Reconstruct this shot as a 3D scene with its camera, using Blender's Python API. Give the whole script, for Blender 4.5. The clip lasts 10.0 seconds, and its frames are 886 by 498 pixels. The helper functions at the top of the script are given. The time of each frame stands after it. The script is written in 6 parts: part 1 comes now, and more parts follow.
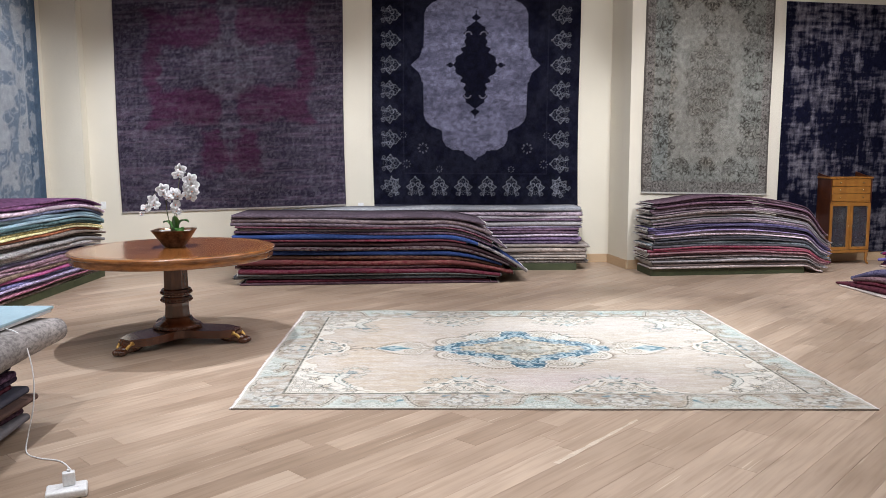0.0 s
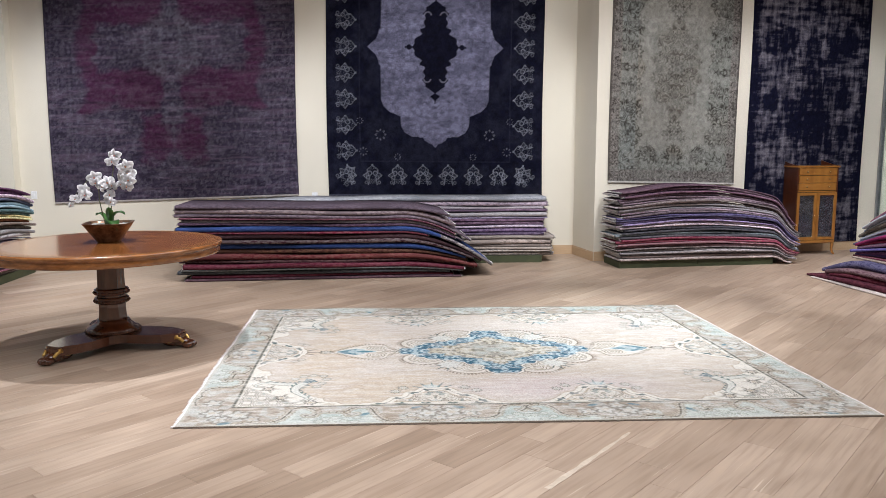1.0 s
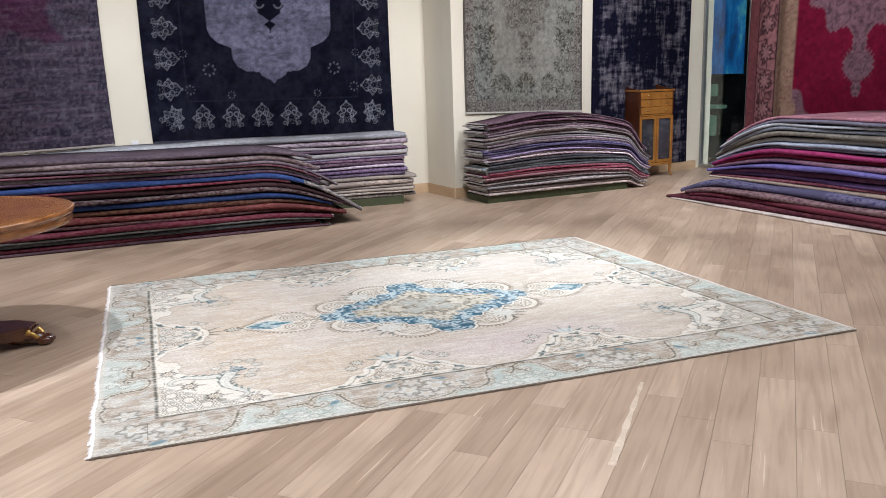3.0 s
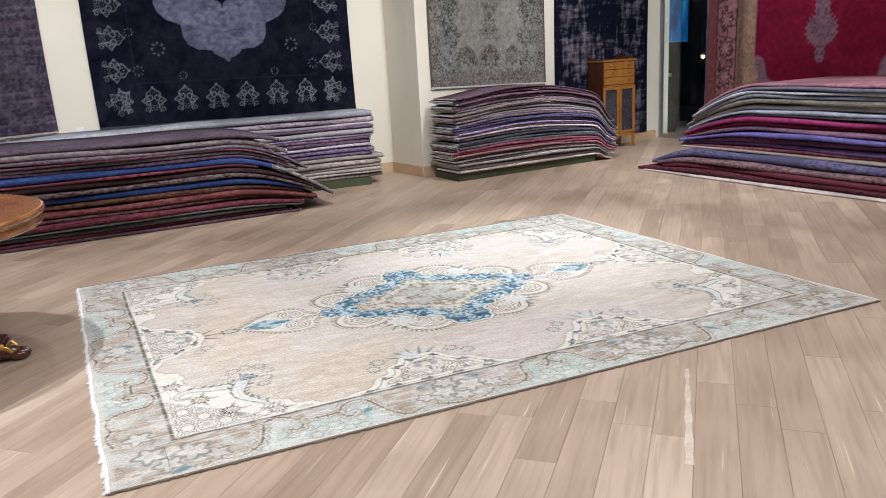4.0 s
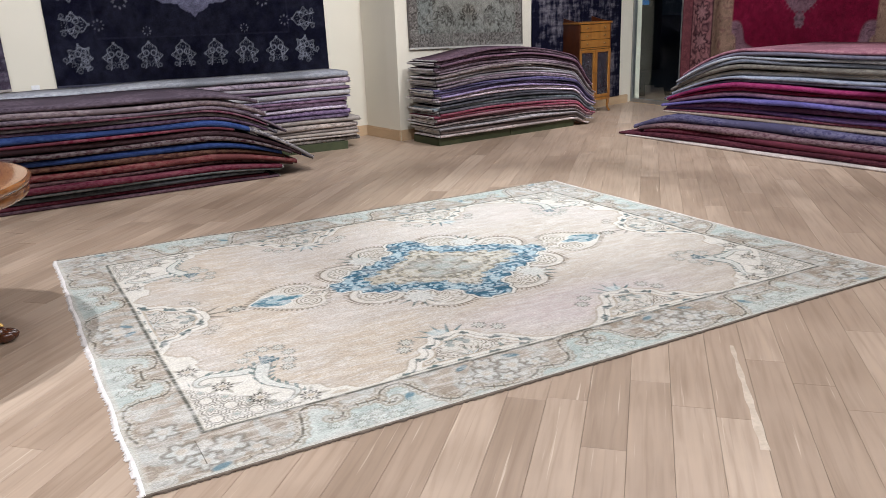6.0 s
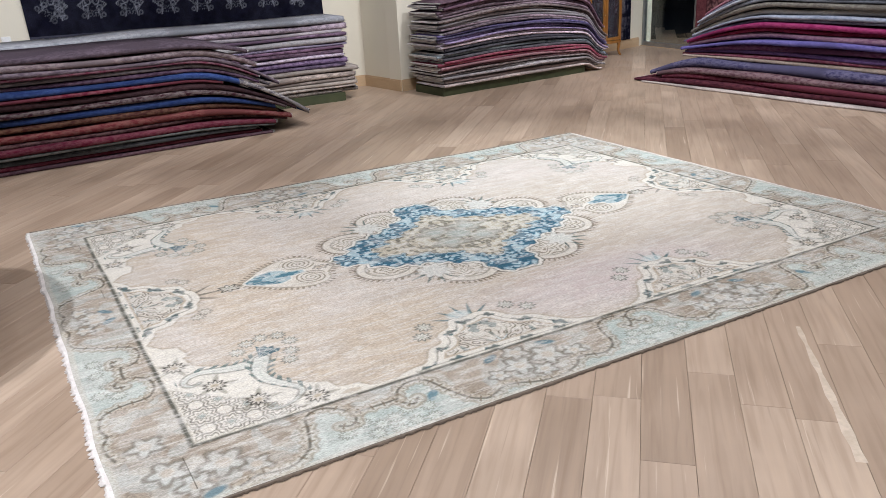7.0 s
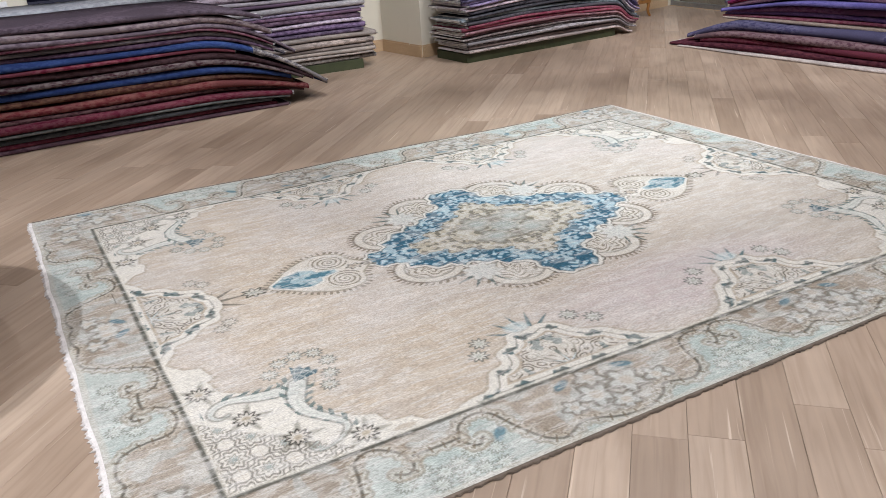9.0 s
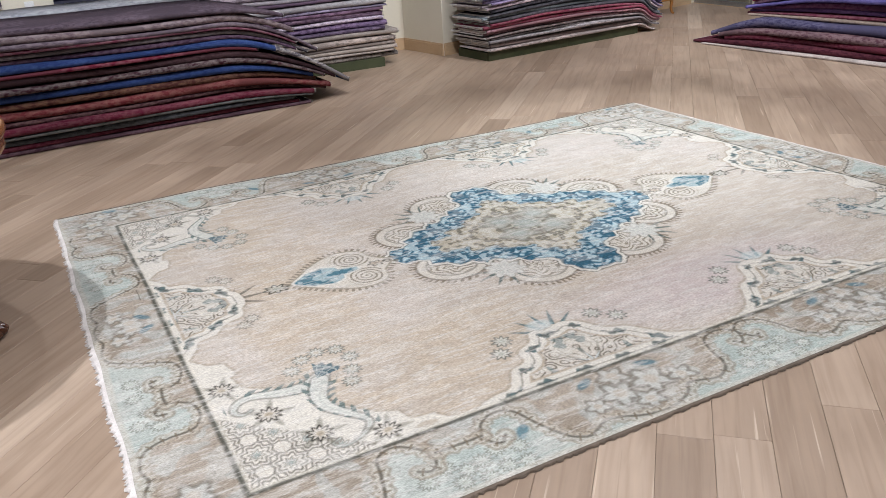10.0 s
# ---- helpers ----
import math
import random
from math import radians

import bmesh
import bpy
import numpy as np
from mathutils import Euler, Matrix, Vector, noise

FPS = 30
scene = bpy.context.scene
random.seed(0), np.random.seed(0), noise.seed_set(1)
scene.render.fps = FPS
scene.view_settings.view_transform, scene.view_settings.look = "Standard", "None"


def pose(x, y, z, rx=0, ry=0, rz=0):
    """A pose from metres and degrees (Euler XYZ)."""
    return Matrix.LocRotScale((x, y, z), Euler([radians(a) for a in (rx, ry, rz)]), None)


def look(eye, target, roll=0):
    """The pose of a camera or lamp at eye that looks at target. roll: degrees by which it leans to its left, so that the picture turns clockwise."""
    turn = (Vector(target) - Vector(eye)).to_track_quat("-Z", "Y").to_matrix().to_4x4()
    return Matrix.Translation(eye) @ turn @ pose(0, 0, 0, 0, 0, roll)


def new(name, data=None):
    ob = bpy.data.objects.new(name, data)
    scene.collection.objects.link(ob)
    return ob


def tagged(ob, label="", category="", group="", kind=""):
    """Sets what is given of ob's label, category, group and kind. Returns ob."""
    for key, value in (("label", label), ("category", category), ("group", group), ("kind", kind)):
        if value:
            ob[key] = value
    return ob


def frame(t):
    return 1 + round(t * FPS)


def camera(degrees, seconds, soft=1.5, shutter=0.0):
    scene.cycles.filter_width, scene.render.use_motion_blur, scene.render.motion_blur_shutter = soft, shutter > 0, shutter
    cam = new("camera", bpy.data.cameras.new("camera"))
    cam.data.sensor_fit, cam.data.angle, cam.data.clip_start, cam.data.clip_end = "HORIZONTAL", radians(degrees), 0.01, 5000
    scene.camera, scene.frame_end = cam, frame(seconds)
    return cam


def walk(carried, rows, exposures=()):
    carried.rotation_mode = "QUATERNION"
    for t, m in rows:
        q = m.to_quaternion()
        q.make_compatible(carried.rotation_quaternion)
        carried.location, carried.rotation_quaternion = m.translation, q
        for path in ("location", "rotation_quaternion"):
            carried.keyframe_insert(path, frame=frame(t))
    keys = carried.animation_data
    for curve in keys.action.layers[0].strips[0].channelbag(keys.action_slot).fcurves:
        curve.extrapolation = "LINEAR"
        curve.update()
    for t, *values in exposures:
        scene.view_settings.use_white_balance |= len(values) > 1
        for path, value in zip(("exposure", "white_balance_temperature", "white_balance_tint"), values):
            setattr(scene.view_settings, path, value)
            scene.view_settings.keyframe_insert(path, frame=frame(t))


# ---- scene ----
cam = camera(59.6, 10.0, soft=0.7)
PATH = [
    (0, (0.184, 0.009, 1.503), (0.143, 1.994, 1.263), -0.3),
    (0.5, (0.138, 0.278, 1.476), (0.158, 2.262, 1.226), -0.2),
    (1, (0.074, 0.503, 1.478), (0.158, 2.483, 1.21), -0.1),
    (1.5, (-0.139, 0.691, 1.446), (0.056, 2.658, 1.139), -0.1),
    (2, (-0.339, 0.886, 1.442), (-0.001, 2.824, 1.079), -0.9),
    (2.5, (-0.515, 1.176, 1.41), (-0.042, 3.079, 1.016), -1.8),
    (3, (-0.732, 1.381, 1.4), (-0.111, 3.234, 0.975), -1.9),
    (3.2, (-0.834, 1.45, 1.412), (-0.149, 3.279, 0.979), -1.8),
    (4.3, (-1.058, 1.897, 1.42), (-0.282, 3.668, 0.911), -3.2),
    (4.5, (-1.09, 1.944, 1.417), (-0.306, 3.711, 0.904), -3.0),
    (5, (-1.228, 2.04, 1.456), (-0.376, 3.773, 0.936), -1.9),
    (6.5, (-1.296, 2.335, 1.404), (-0.406, 4.004, 0.755), -2.1),
    (7, (-1.161, 2.62, 1.378), (-0.295, 4.274, 0.66), -3.0),
    (7.5, (-1.154, 2.884, 1.358), (-0.308, 4.521, 0.58), -3.5),
    (8, (-1.165, 3.075, 1.377), (-0.325, 4.699, 0.566), -3.6),
    (8.5, (-1.142, 3.08, 1.401), (-0.303, 4.702, 0.585), -3.5),
    (9, (-1.12, 3.068, 1.396), (-0.29, 4.696, 0.584), -3.4),
    (9.5, (-1.123, 3.066, 1.395), (-0.313, 4.706, 0.586), -3.6),
    (10, (-1.127, 3.078, 1.386), (-0.342, 4.729, 0.575), -3.8),
]
walk(cam, [(t, look(eye, target, roll)) for t, eye, target, roll in PATH], [(0, -0.03), (3, -0.07), (5, -0.12), (6.5, -0.23), (8, -0.36), (10, -0.36)])

# ---- light: a shop at night, lit by ceiling spots ----
world = bpy.data.worlds.new("night")
scene.world = world
world.use_nodes = True
world.node_tree.nodes["Background"].inputs[0].default_value = (0.010, 0.013, 0.020, 1)
world.node_tree.nodes["Background"].inputs[1].default_value = 0.3
ROOM_H = 5.0


def spot(x, y, tx, ty, tz, watts, cone, blend=0.6, colour=(0.925, 0.957, 1.04), size=0.06):
    d = bpy.data.lights.new("ceiling_spot", "SPOT")
    d.energy, d.spot_size, d.spot_blend, d.color, d.shadow_soft_size = watts * 0.83, radians(cone), blend, colour, size
    o = new("ceiling_spot", d)
    o.matrix_world = look((x, y, ROOM_H - 0.12), (tx, ty, tz))
    return o


# soft fill light under the ceiling, added beside the spots; no fixture stands for it
def panel(x, y, w, h, watts, colour=(0.925, 0.957, 1.04)):
    d = bpy.data.lights.new("ceiling_fill", "AREA")
    d.energy, d.shape, d.size, d.size_y, d.color = watts * 0.80, "RECTANGLE", w, h, colour
    o = new("ceiling_fill", d)
    o.matrix_world = pose(x, y, ROOM_H - 0.05)
    return o


# two wide area lights added as fill
panel(-1.5, 2.5, 4.5, 4.5, 150)
panel(2.5, 6.0, 4.5, 4.5, 290)
spot(-2.28, 6.2, -2.25, 6.3, 0.0, 880, 68, 0.7)
spot(1.2, 6.3, 1.75, 6.75, 0.0, 1500, 40, 0.95, colour=(0.84, 0.92, 1.0))
spot(0.1, 4.4, 0.25, 4.4, 0.0, 580, 62, 0.9)
spot(-3.0, 5.6, -3.0, 10.8, 0.9, 950, 52)
spot(0.4, 5.6, 0.4, 10.8, 0.9, 950, 52)
spot(3.4, 5.4, 3.5, 10.3, 0.8, 730, 48)
spot(5.2, 6.0, 5.6, 10.9, 0.7, 700, 50)
spot(1.8, 7.2, 6.3, 7.8, 0.6, 950, 62)
spot(-1.2, 7.0, -5.2, 8.9, 1.0, 1250, 62)
spot(-1.0, 7.6, -1.2, 8.3, 0.0, 420, 72, 0.9)
spot(3.0, 7.8, 3.1, 8.4, 0.0, 310, 72, 0.9)
spot(4.0, 5.6, 4.2, 6.2, 0.0, 300, 70, 0.9)
spot(-1.9, 2.2, -1.9, 2.9, 0.0, 530, 72)
spot(2.6, 2.6, 2.6, 2.9, 0.0, 360, 80)


# ---- materials ----
def shader(name, rough=0.6, metal=0.0, sheen=0.0, coat=0.0):
    m = bpy.data.materials.new(name)
    m.use_nodes = True
    b = m.node_tree.nodes["Principled BSDF"]
    b.inputs["Roughness"].default_value, b.inputs["Metallic"].default_value = rough, metal
    b.inputs["Sheen Weight"].default_value, b.inputs["Coat Weight"].default_value = sheen, coat
    b.inputs["Coat Roughness"].default_value = 0.12
    return m, m.node_tree.nodes, m.node_tree.links, b


def rgba(c):
    return (c[0], c[1], c[2], 1.0)


def grain(nodes, links, scale, stretch=(1, 1, 1), detail=4.0, rough=0.55, source="Object", spread=False):
    """A noise value in object space; spread shifts it from piece to piece."""
    tc, mp, no = nodes.new("ShaderNodeTexCoord"), nodes.new("ShaderNodeMapping"), nodes.new("ShaderNodeTexNoise")
    mp.inputs["Scale"].default_value = stretch
    no.inputs["Scale"].default_value, no.inputs["Detail"].default_value, no.inputs["Roughness"].default_value = scale, detail, rough
    links.new(tc.outputs[source], mp.inputs["Vector"])
    if spread:
        oi, mu = nodes.new("ShaderNodeObjectInfo"), nodes.new("ShaderNodeMath")
        mu.operation = "MULTIPLY"
        mu.inputs[1].default_value = 40.0
        links.new(oi.outputs["Random"], mu.inputs[0])
        links.new(mu.outputs[0], mp.inputs["Location"])
    links.new(mp.outputs[0], no.inputs["Vector"])
    return no.outputs["Fac"]


def ramp(nodes, links, fac, stops):
    r = nodes.new("ShaderNodeValToRGB")
    while len(r.color_ramp.elements) < len(stops):
        r.color_ramp.elements.new(0.5)
    for e, (p, c) in zip(r.color_ramp.elements, stops):
        e.position, e.color = p, rgba(c)
    links.new(fac, r.inputs["Fac"])
    return r.outputs["Color"]


def blend(nodes, links, fac, a, b, mode="MIX"):
    x = nodes.new("ShaderNodeMix")
    x.data_type, x.blend_type = "RGBA", mode
    for sock, v in ((x.inputs[0], fac), (x.inputs[6], a), (x.inputs[7], b)):
        if isinstance(v, (int, float)):
            sock.default_value = v
        elif isinstance(v, tuple):
            sock.default_value = rgba(v)
        else:
            links.new(v, sock)
    return x.outputs[2]


def relief(nodes, links, b, height, strength, distance=0.004):
    n = nodes.new("ShaderNodeBump")
    n.inputs["Strength"].default_value, n.inputs["Distance"].default_value = strength, distance
    links.new(height, n.inputs["Height"])
    links.new(n.outputs[0], b.inputs["Normal"])


def surface(name, c1, c2, scale, rough=0.6, metal=0.0, bump=0.15, stretch=(1, 1, 1), fine=90.0, coat=0.0, sheen=0.0, spread=False):
    """A two-scale mottled surface from c1 to c2."""
    m, nodes, links, b = shader(name, rough, metal, sheen, coat)
    big = ramp(nodes, links, grain(nodes, links, scale, stretch, 5.0, spread=spread), ((0.32, c1), (0.68, c2)))
    small = grain(nodes, links, fine, stretch, 3.0)
    tone = ramp(nodes, links, small, ((0.3, (0.82, 0.82, 0.82)), (0.7, (1.0, 1.0, 1.0))))
    links.new(blend(nodes, links, 1.0, big, tone, "MULTIPLY"), b.inputs["Base Color"])
    relief(nodes, links, b, small, bump)
    return m


def pile(name, c1, c2, scale=24.0, speck=0.25):
    """Knotted wool: two colours in faded motifs, fine pile relief."""
    m, nodes, links, b = shader(name, 0.95)
    b.inputs["Specular IOR Level"].default_value = 0.06
    motif = ramp(nodes, links, grain(nodes, links, scale, (1, 1, 2.2), 6.0, 0.65, spread=True), ((0.40, c1), (0.46 + speck * 0.4, c2)))
    other = ramp(nodes, links, grain(nodes, links, 1.5, (1, 1, 0.2), 2.0, 0.4, spread=True), ((0.56, (0, 0, 0)), (0.60, (1, 1, 1))))
    motif = blend(nodes, links, other, motif, tuple(0.35 * u + 0.45 * v for u, v in zip(c1, c2)))
    fade = ramp(nodes, links, grain(nodes, links, 2.2, spread=True), ((0.3, (0.80, 0.80, 0.82)), (0.7, (1.15, 1.13, 1.12))))
    wool = grain(nodes, links, 320.0, (1, 1, 1), 2.0)
    tone = ramp(nodes, links, wool, ((0.3, (0.66, 0.66, 0.66)), (0.7, (1.1, 1.1, 1.1))))
    col = blend(nodes, links, 1.0, blend(nodes, links, 1.0, motif, fade, "MULTIPLY"), tone, "MULTIPLY")
    links.new(col, b.inputs["Base Color"])
    relief(nodes, links, b, grain(nodes, links, 140.0, (1, 1, 1), 3.0), 0.5, 0.006)
    return m


def woven(name, weave=420.0, worn=0.12, wear=(0.6, 0.58, 0.55), fine=0.25, stretch=(1, 1, 1)):
    """A carpet whose pattern lies in the colour attribute "dye", with threads, abrasion and pile relief over it."""
    m, nodes, links, b = shader(name, 0.93)
    b.inputs["Specular IOR Level"].default_value = 0.06
    a = nodes.new("ShaderNodeAttribute")
    a.attribute_name = "dye"
    thread = grain(nodes, links, weave, stretch, 2.0)
    tone = ramp(nodes, links, thread, ((0.28, (1 - fine,) * 3), (0.72, (1 + fine * 0.35,) * 3)))
    col = blend(nodes, links, 1.0, a.outputs["Color"], tone, "MULTIPLY")
    bare = ramp(nodes, links, grain(nodes, links, 14.0, stretch, 8.0, 0.7), ((0.50, (0, 0, 0)), (0.80, (1, 1, 1))))
    mu = nodes.new("ShaderNodeMath")
    mu.operation = "MULTIPLY"
    mu.inputs[1].default_value = worn
    links.new(bare, mu.inputs[0])
    col = blend(nodes, links, mu.outputs[0], col, wear)
    links.new(col, b.inputs["Base Color"])
    relief(nodes, links, b, thread, 0.18, 0.002)
    return m


PAINT = surface("cream_wall_paint", (0.72, 0.665, 0.545), (0.76, 0.705, 0.585), 1.2, 0.75, bump=0.05, fine=160)
CEIL = surface("white_ceiling_paint", (0.78, 0.76, 0.72), (0.82, 0.80, 0.76), 1.0, 0.8, bump=0.03)
BASE = surface("oak_baseboard", (0.50, 0.34, 0.20), (0.58, 0.41, 0.25), 3.0, 0.5, stretch=(1, 1, 6), fine=60)
PLINTH = surface("green_painted_board", (0.036, 0.046, 0.018), (0.060, 0.070, 0.030), 6.0, 0.6, fine=70)
WHITEP = surface("white_plastic", (0.80, 0.80, 0.80), (0.84, 0.84, 0.83), 8.0, 0.35, bump=0.02)


def floor_oak():
    m, nodes, links, b = shader("limed_oak", 0.40)
    uv = nodes.new("ShaderNodeUVMap")
    uv.uv_map = "along"
    oi = nodes.new("ShaderNodeAttribute")
    oi.attribute_name = "tone"
    mp, no, n2 = nodes.new("ShaderNodeMapping"), nodes.new("ShaderNodeTexNoise"), nodes.new("ShaderNodeTexNoise")
    mp.inputs["Scale"].default_value = (1.3, 22.0, 1.0)
    links.new(uv.outputs[0], mp.inputs["Vector"])
    links.new(mp.outputs[0], no.inputs["Vector"])
    no.inputs["Scale"].default_value, no.inputs["Detail"].default_value, no.inputs["Distortion"].default_value = 1.6, 7.0, 0.6
    links.new(uv.outputs[0], n2.inputs["Vector"])
    n2.inputs["Scale"].default_value, n2.inputs["Detail"].default_value = 2.4, 4.0
    board = ramp(nodes, links, oi.outputs["Fac"], ((0.0, (0.275, 0.196, 0.138)), (0.45, (0.352, 0.258, 0.188)), (0.8, (0.405, 0.304, 0.226)), (1.0, (0.475, 0.368, 0.28))))
    vein = ramp(nodes, links, no.outputs["Fac"], ((0.30, (0.82, 0.79, 0.76)), (0.52, (1.0, 1.0, 1.0)), (0.75, (1.10, 1.09, 1.07))))
    cloud = ramp(nodes, links, n2.outputs["Fac"], ((0.3, (0.86, 0.85, 0.84)), (0.7, (1.06, 1.06, 1.06))))
    col = blend(nodes, links, 1.0, blend(nodes, links, 1.0, board, vein, "MULTIPLY"), cloud, "MULTIPLY")
    links.new(col, b.inputs["Base Color"])
    mp2, n3 = nodes.new("ShaderNodeMapping"), nodes.new("ShaderNodeTexNoise")
    mp2.inputs["Scale"].default_value = (0.9, 30.0, 1.0)
    links.new(uv.outputs[0], mp2.inputs["Vector"])
    links.new(mp2.outputs[0], n3.inputs["Vector"])
    n3.inputs["Scale"].default_value, n3.inputs["Detail"].default_value = 1.9, 3.0
    # thin worn streaks, lighter, along the boards
    pale_streak = ramp(nodes, links, n3.outputs["Fac"], ((0.66, (0, 0, 0)), (0.74, (0.55, 0.55, 0.55))))
    col = blend(nodes, links, pale_streak, col, (0.62, 0.51, 0.40))
    dirt = ramp(nodes, links, n3.outputs["Fac"], ((0.24, (0.35, 0.35, 0.35)), (0.34, (0, 0, 0))))
    col = blend(nodes, links, dirt, col, (0.16, 0.11, 0.08))
    links.new(col, b.inputs["Base Color"])
    rg = ramp(nodes, links, n2.outputs["Fac"], ((0.3, (0.34, 0.34, 0.34)), (0.7, (0.52, 0.52, 0.52))))
    links.new(rg, b.inputs["Roughness"])
    relief(nodes, links, b, no.outputs["Fac"], 0.12, 0.002)
    return m


OAK = floor_oak()


# ---- mesh helpers ----
def mesh_of(name, verts, faces, mat, smooth=False):
    me = bpy.data.meshes.new(name)
    me.from_pydata(verts, [], faces)
    me.materials.append(mat)
    if smooth:
        me.polygons.foreach_set("use_smooth", [True] * len(me.polygons))
    me.update()
    return me


def thing(name, label, category, group="", at=None):
    """An Empty at a thing's base, which parents its parts."""
    o = new(name)
    o.empty_display_size = 0.1
    if at is not None:
        o.matrix_world = at
    return tagged(o, label, category, group)


def part(name, bm, mat, parent=None, label="", smooth=False):
    """Link a bmesh as one mesh object under a thing or part."""
    me = bpy.data.meshes.new(name)
    bm.to_mesh(me)
    bm.free()
    me.materials.append(mat)
    if smooth:
        me.polygons.foreach_set("use_smooth", [True] * len(me.polygons))
    o = new(name, me)
    o.parent = parent
    return tagged(o, label)


def box(bm, x0, x1, y0, y1, z0, z1, bevel=0.0, m=None):
    r = bmesh.ops.create_cube(bm, size=1.0, matrix=Matrix.LocRotScale(((x0 + x1) / 2, (y0 + y1) / 2, (z0 + z1) / 2), None, (x1 - x0, y1 - y0, z1 - z0)))
    vs = r["verts"]
    if bevel:
        es = list({e for v in vs for e in v.link_edges})
        r2 = bmesh.ops.bevel(bm, geom=es, offset=bevel, segments=2, affect="EDGES", profile=0.6)
        vs = list({v for f in r2["faces"] for v in f.verts} | {v for v in vs if v.is_valid})
    if m is not None:
        bmesh.ops.transform(bm, matrix=m, verts=vs)
    return vs


def lathe(bm, profile, seg=32, x=0.0, y=0.0, cap=True):
    """Turn (radius, height) pairs round a vertical axis."""
    rings = []
    for r, z in profile:
        rings.append([bm.verts.new((x + r * math.cos(2 * math.pi * k / seg), y + r * math.sin(2 * math.pi * k / seg), z)) for k in range(seg)])
    for a, b in zip(rings, rings[1:]):
        for k in range(seg):
            bm.faces.new((a[k], a[(k + 1) % seg], b[(k + 1) % seg], b[k]))
    if cap:
        bm.faces.new(list(reversed(rings[0])))
        bm.faces.new(rings[-1])


def tube(bm, pts, r, seg=8, taper=1.0):
    """A round tube along points."""
    pts = [Vector(p) for p in pts]
    rings = []
    for i, p in enumerate(pts):
        d = (pts[min(i + 1, len(pts) - 1)] - pts[max(i - 1, 0)]).normalized()
        a = d.orthogonal().normalized() if i == 0 else (a - d * a.dot(d)).normalized()
        b = d.cross(a)
        q = r * (1 + (taper - 1) * i / (len(pts) - 1))
        rings.append([bm.verts.new(p + q * (a * math.cos(2 * math.pi * k / seg) + b * math.sin(2 * math.pi * k / seg))) for k in range(seg)])
    for s, t in zip(rings, rings[1:]):
        for k in range(seg):
            bm.faces.new((s[k], s[(k + 1) % seg], t[(k + 1) % seg], t[k]))
    bm.faces.new(list(reversed(rings[0])))
    bm.faces.new(rings[-1])


def smooth_path(pts, n=8):
    """Points along a rounded line through pts."""
    pts = [Vector(p) for p in pts]
    out = []
    for i in range(len(pts) - 1):
        p0, p1, p2, p3 = pts[max(i - 1, 0)], pts[i], pts[i + 1], pts[min(i + 2, len(pts) - 1)]
        for k in range(n):
            t = k / n
            out.append(0.5 * (2 * p1 + (p2 - p0) * t + (2 * p0 - 5 * p1 + 4 * p2 - p3) * t * t + (3 * p1 - p0 - 3 * p2 + p3) * t ** 3))
    return out + [pts[-1]]


# ---- the room ----
def slab(name, x0, x1, y0, y1, z0, z1, mat, label, category, m=None):
    bm = bmesh.new()
    box(bm, x0, x1, y0, y1, z0, z1, m=m)
    return tagged(part(name, bm, mat), label, category, kind="structure")


BACK_Y, LEFT_X, RIGHT_X = 10.85, -5.5, 6.62
PIER = Vector((2.40, 10.17, 0))
SLANT = math.atan2(1.0, 4.24)
SLANT_M = Matrix.Translation(PIER) @ Matrix.Rotation(SLANT, 4, "Z")
slab("wall_north", LEFT_X - 0.2, 2.28, BACK_Y, BACK_Y + 0.2, 0, ROOM_H, PAINT, "cream painted back wall hung with large carpets", "wall")
slab("wall_west", LEFT_X - 0.2, LEFT_X, -4.0, BACK_Y, 0, ROOM_H, PAINT, "cream painted side wall of the shop", "wall")
slab("wall_south", LEFT_X, RIGHT_X, -4.2, -4.0, 0, ROOM_H, PAINT, "plain cream wall closing the shop", "wall")
slab("wall_east", RIGHT_X, RIGHT_X + 0.2, -4.0, 10.16, 0, ROOM_H, PAINT, "cream painted wall behind the red carpet", "wall")
slab("wall_northeast", 0.0, 4.37, 0.0, 0.2, 0, ROOM_H, PAINT, "cream angled wall hung with two carpets", "wall", SLANT_M)
slab("ceiling", LEFT_X - 0.2, RIGHT_X + 0.2, -4.2, 11.6, ROOM_H, ROOM_H + 0.15, CEIL, "plain white ceiling", "ceiling")
bm = bmesh.new()
v = [bm.verts.new(p) for h in (0, ROOM_H) for p in ((2.28, BACK_Y, h), (2.40, 10.17, h), (2.46, 10.19, h), (2.42, BACK_Y + 0.2, h), (2.28, BACK_Y + 0.2, h))]
for k in range(5):
    bm.faces.new((v[k], v[(k + 1) % 5], v[5 + (k + 1) % 5], v[5 + k]))
bm.faces.new(v[4::-1])
bm.faces.new(v[5:])
tagged(part("wall_pier_right", bm, PAINT), "cream painted return of the projecting wall", "wall", kind="structure")
slab("wall_pier_left", LEFT_X, -5.0, BACK_Y - 0.16, BACK_Y - 0.002, 0, ROOM_H, PAINT, "shallow cream pilaster in the corner", "wall")


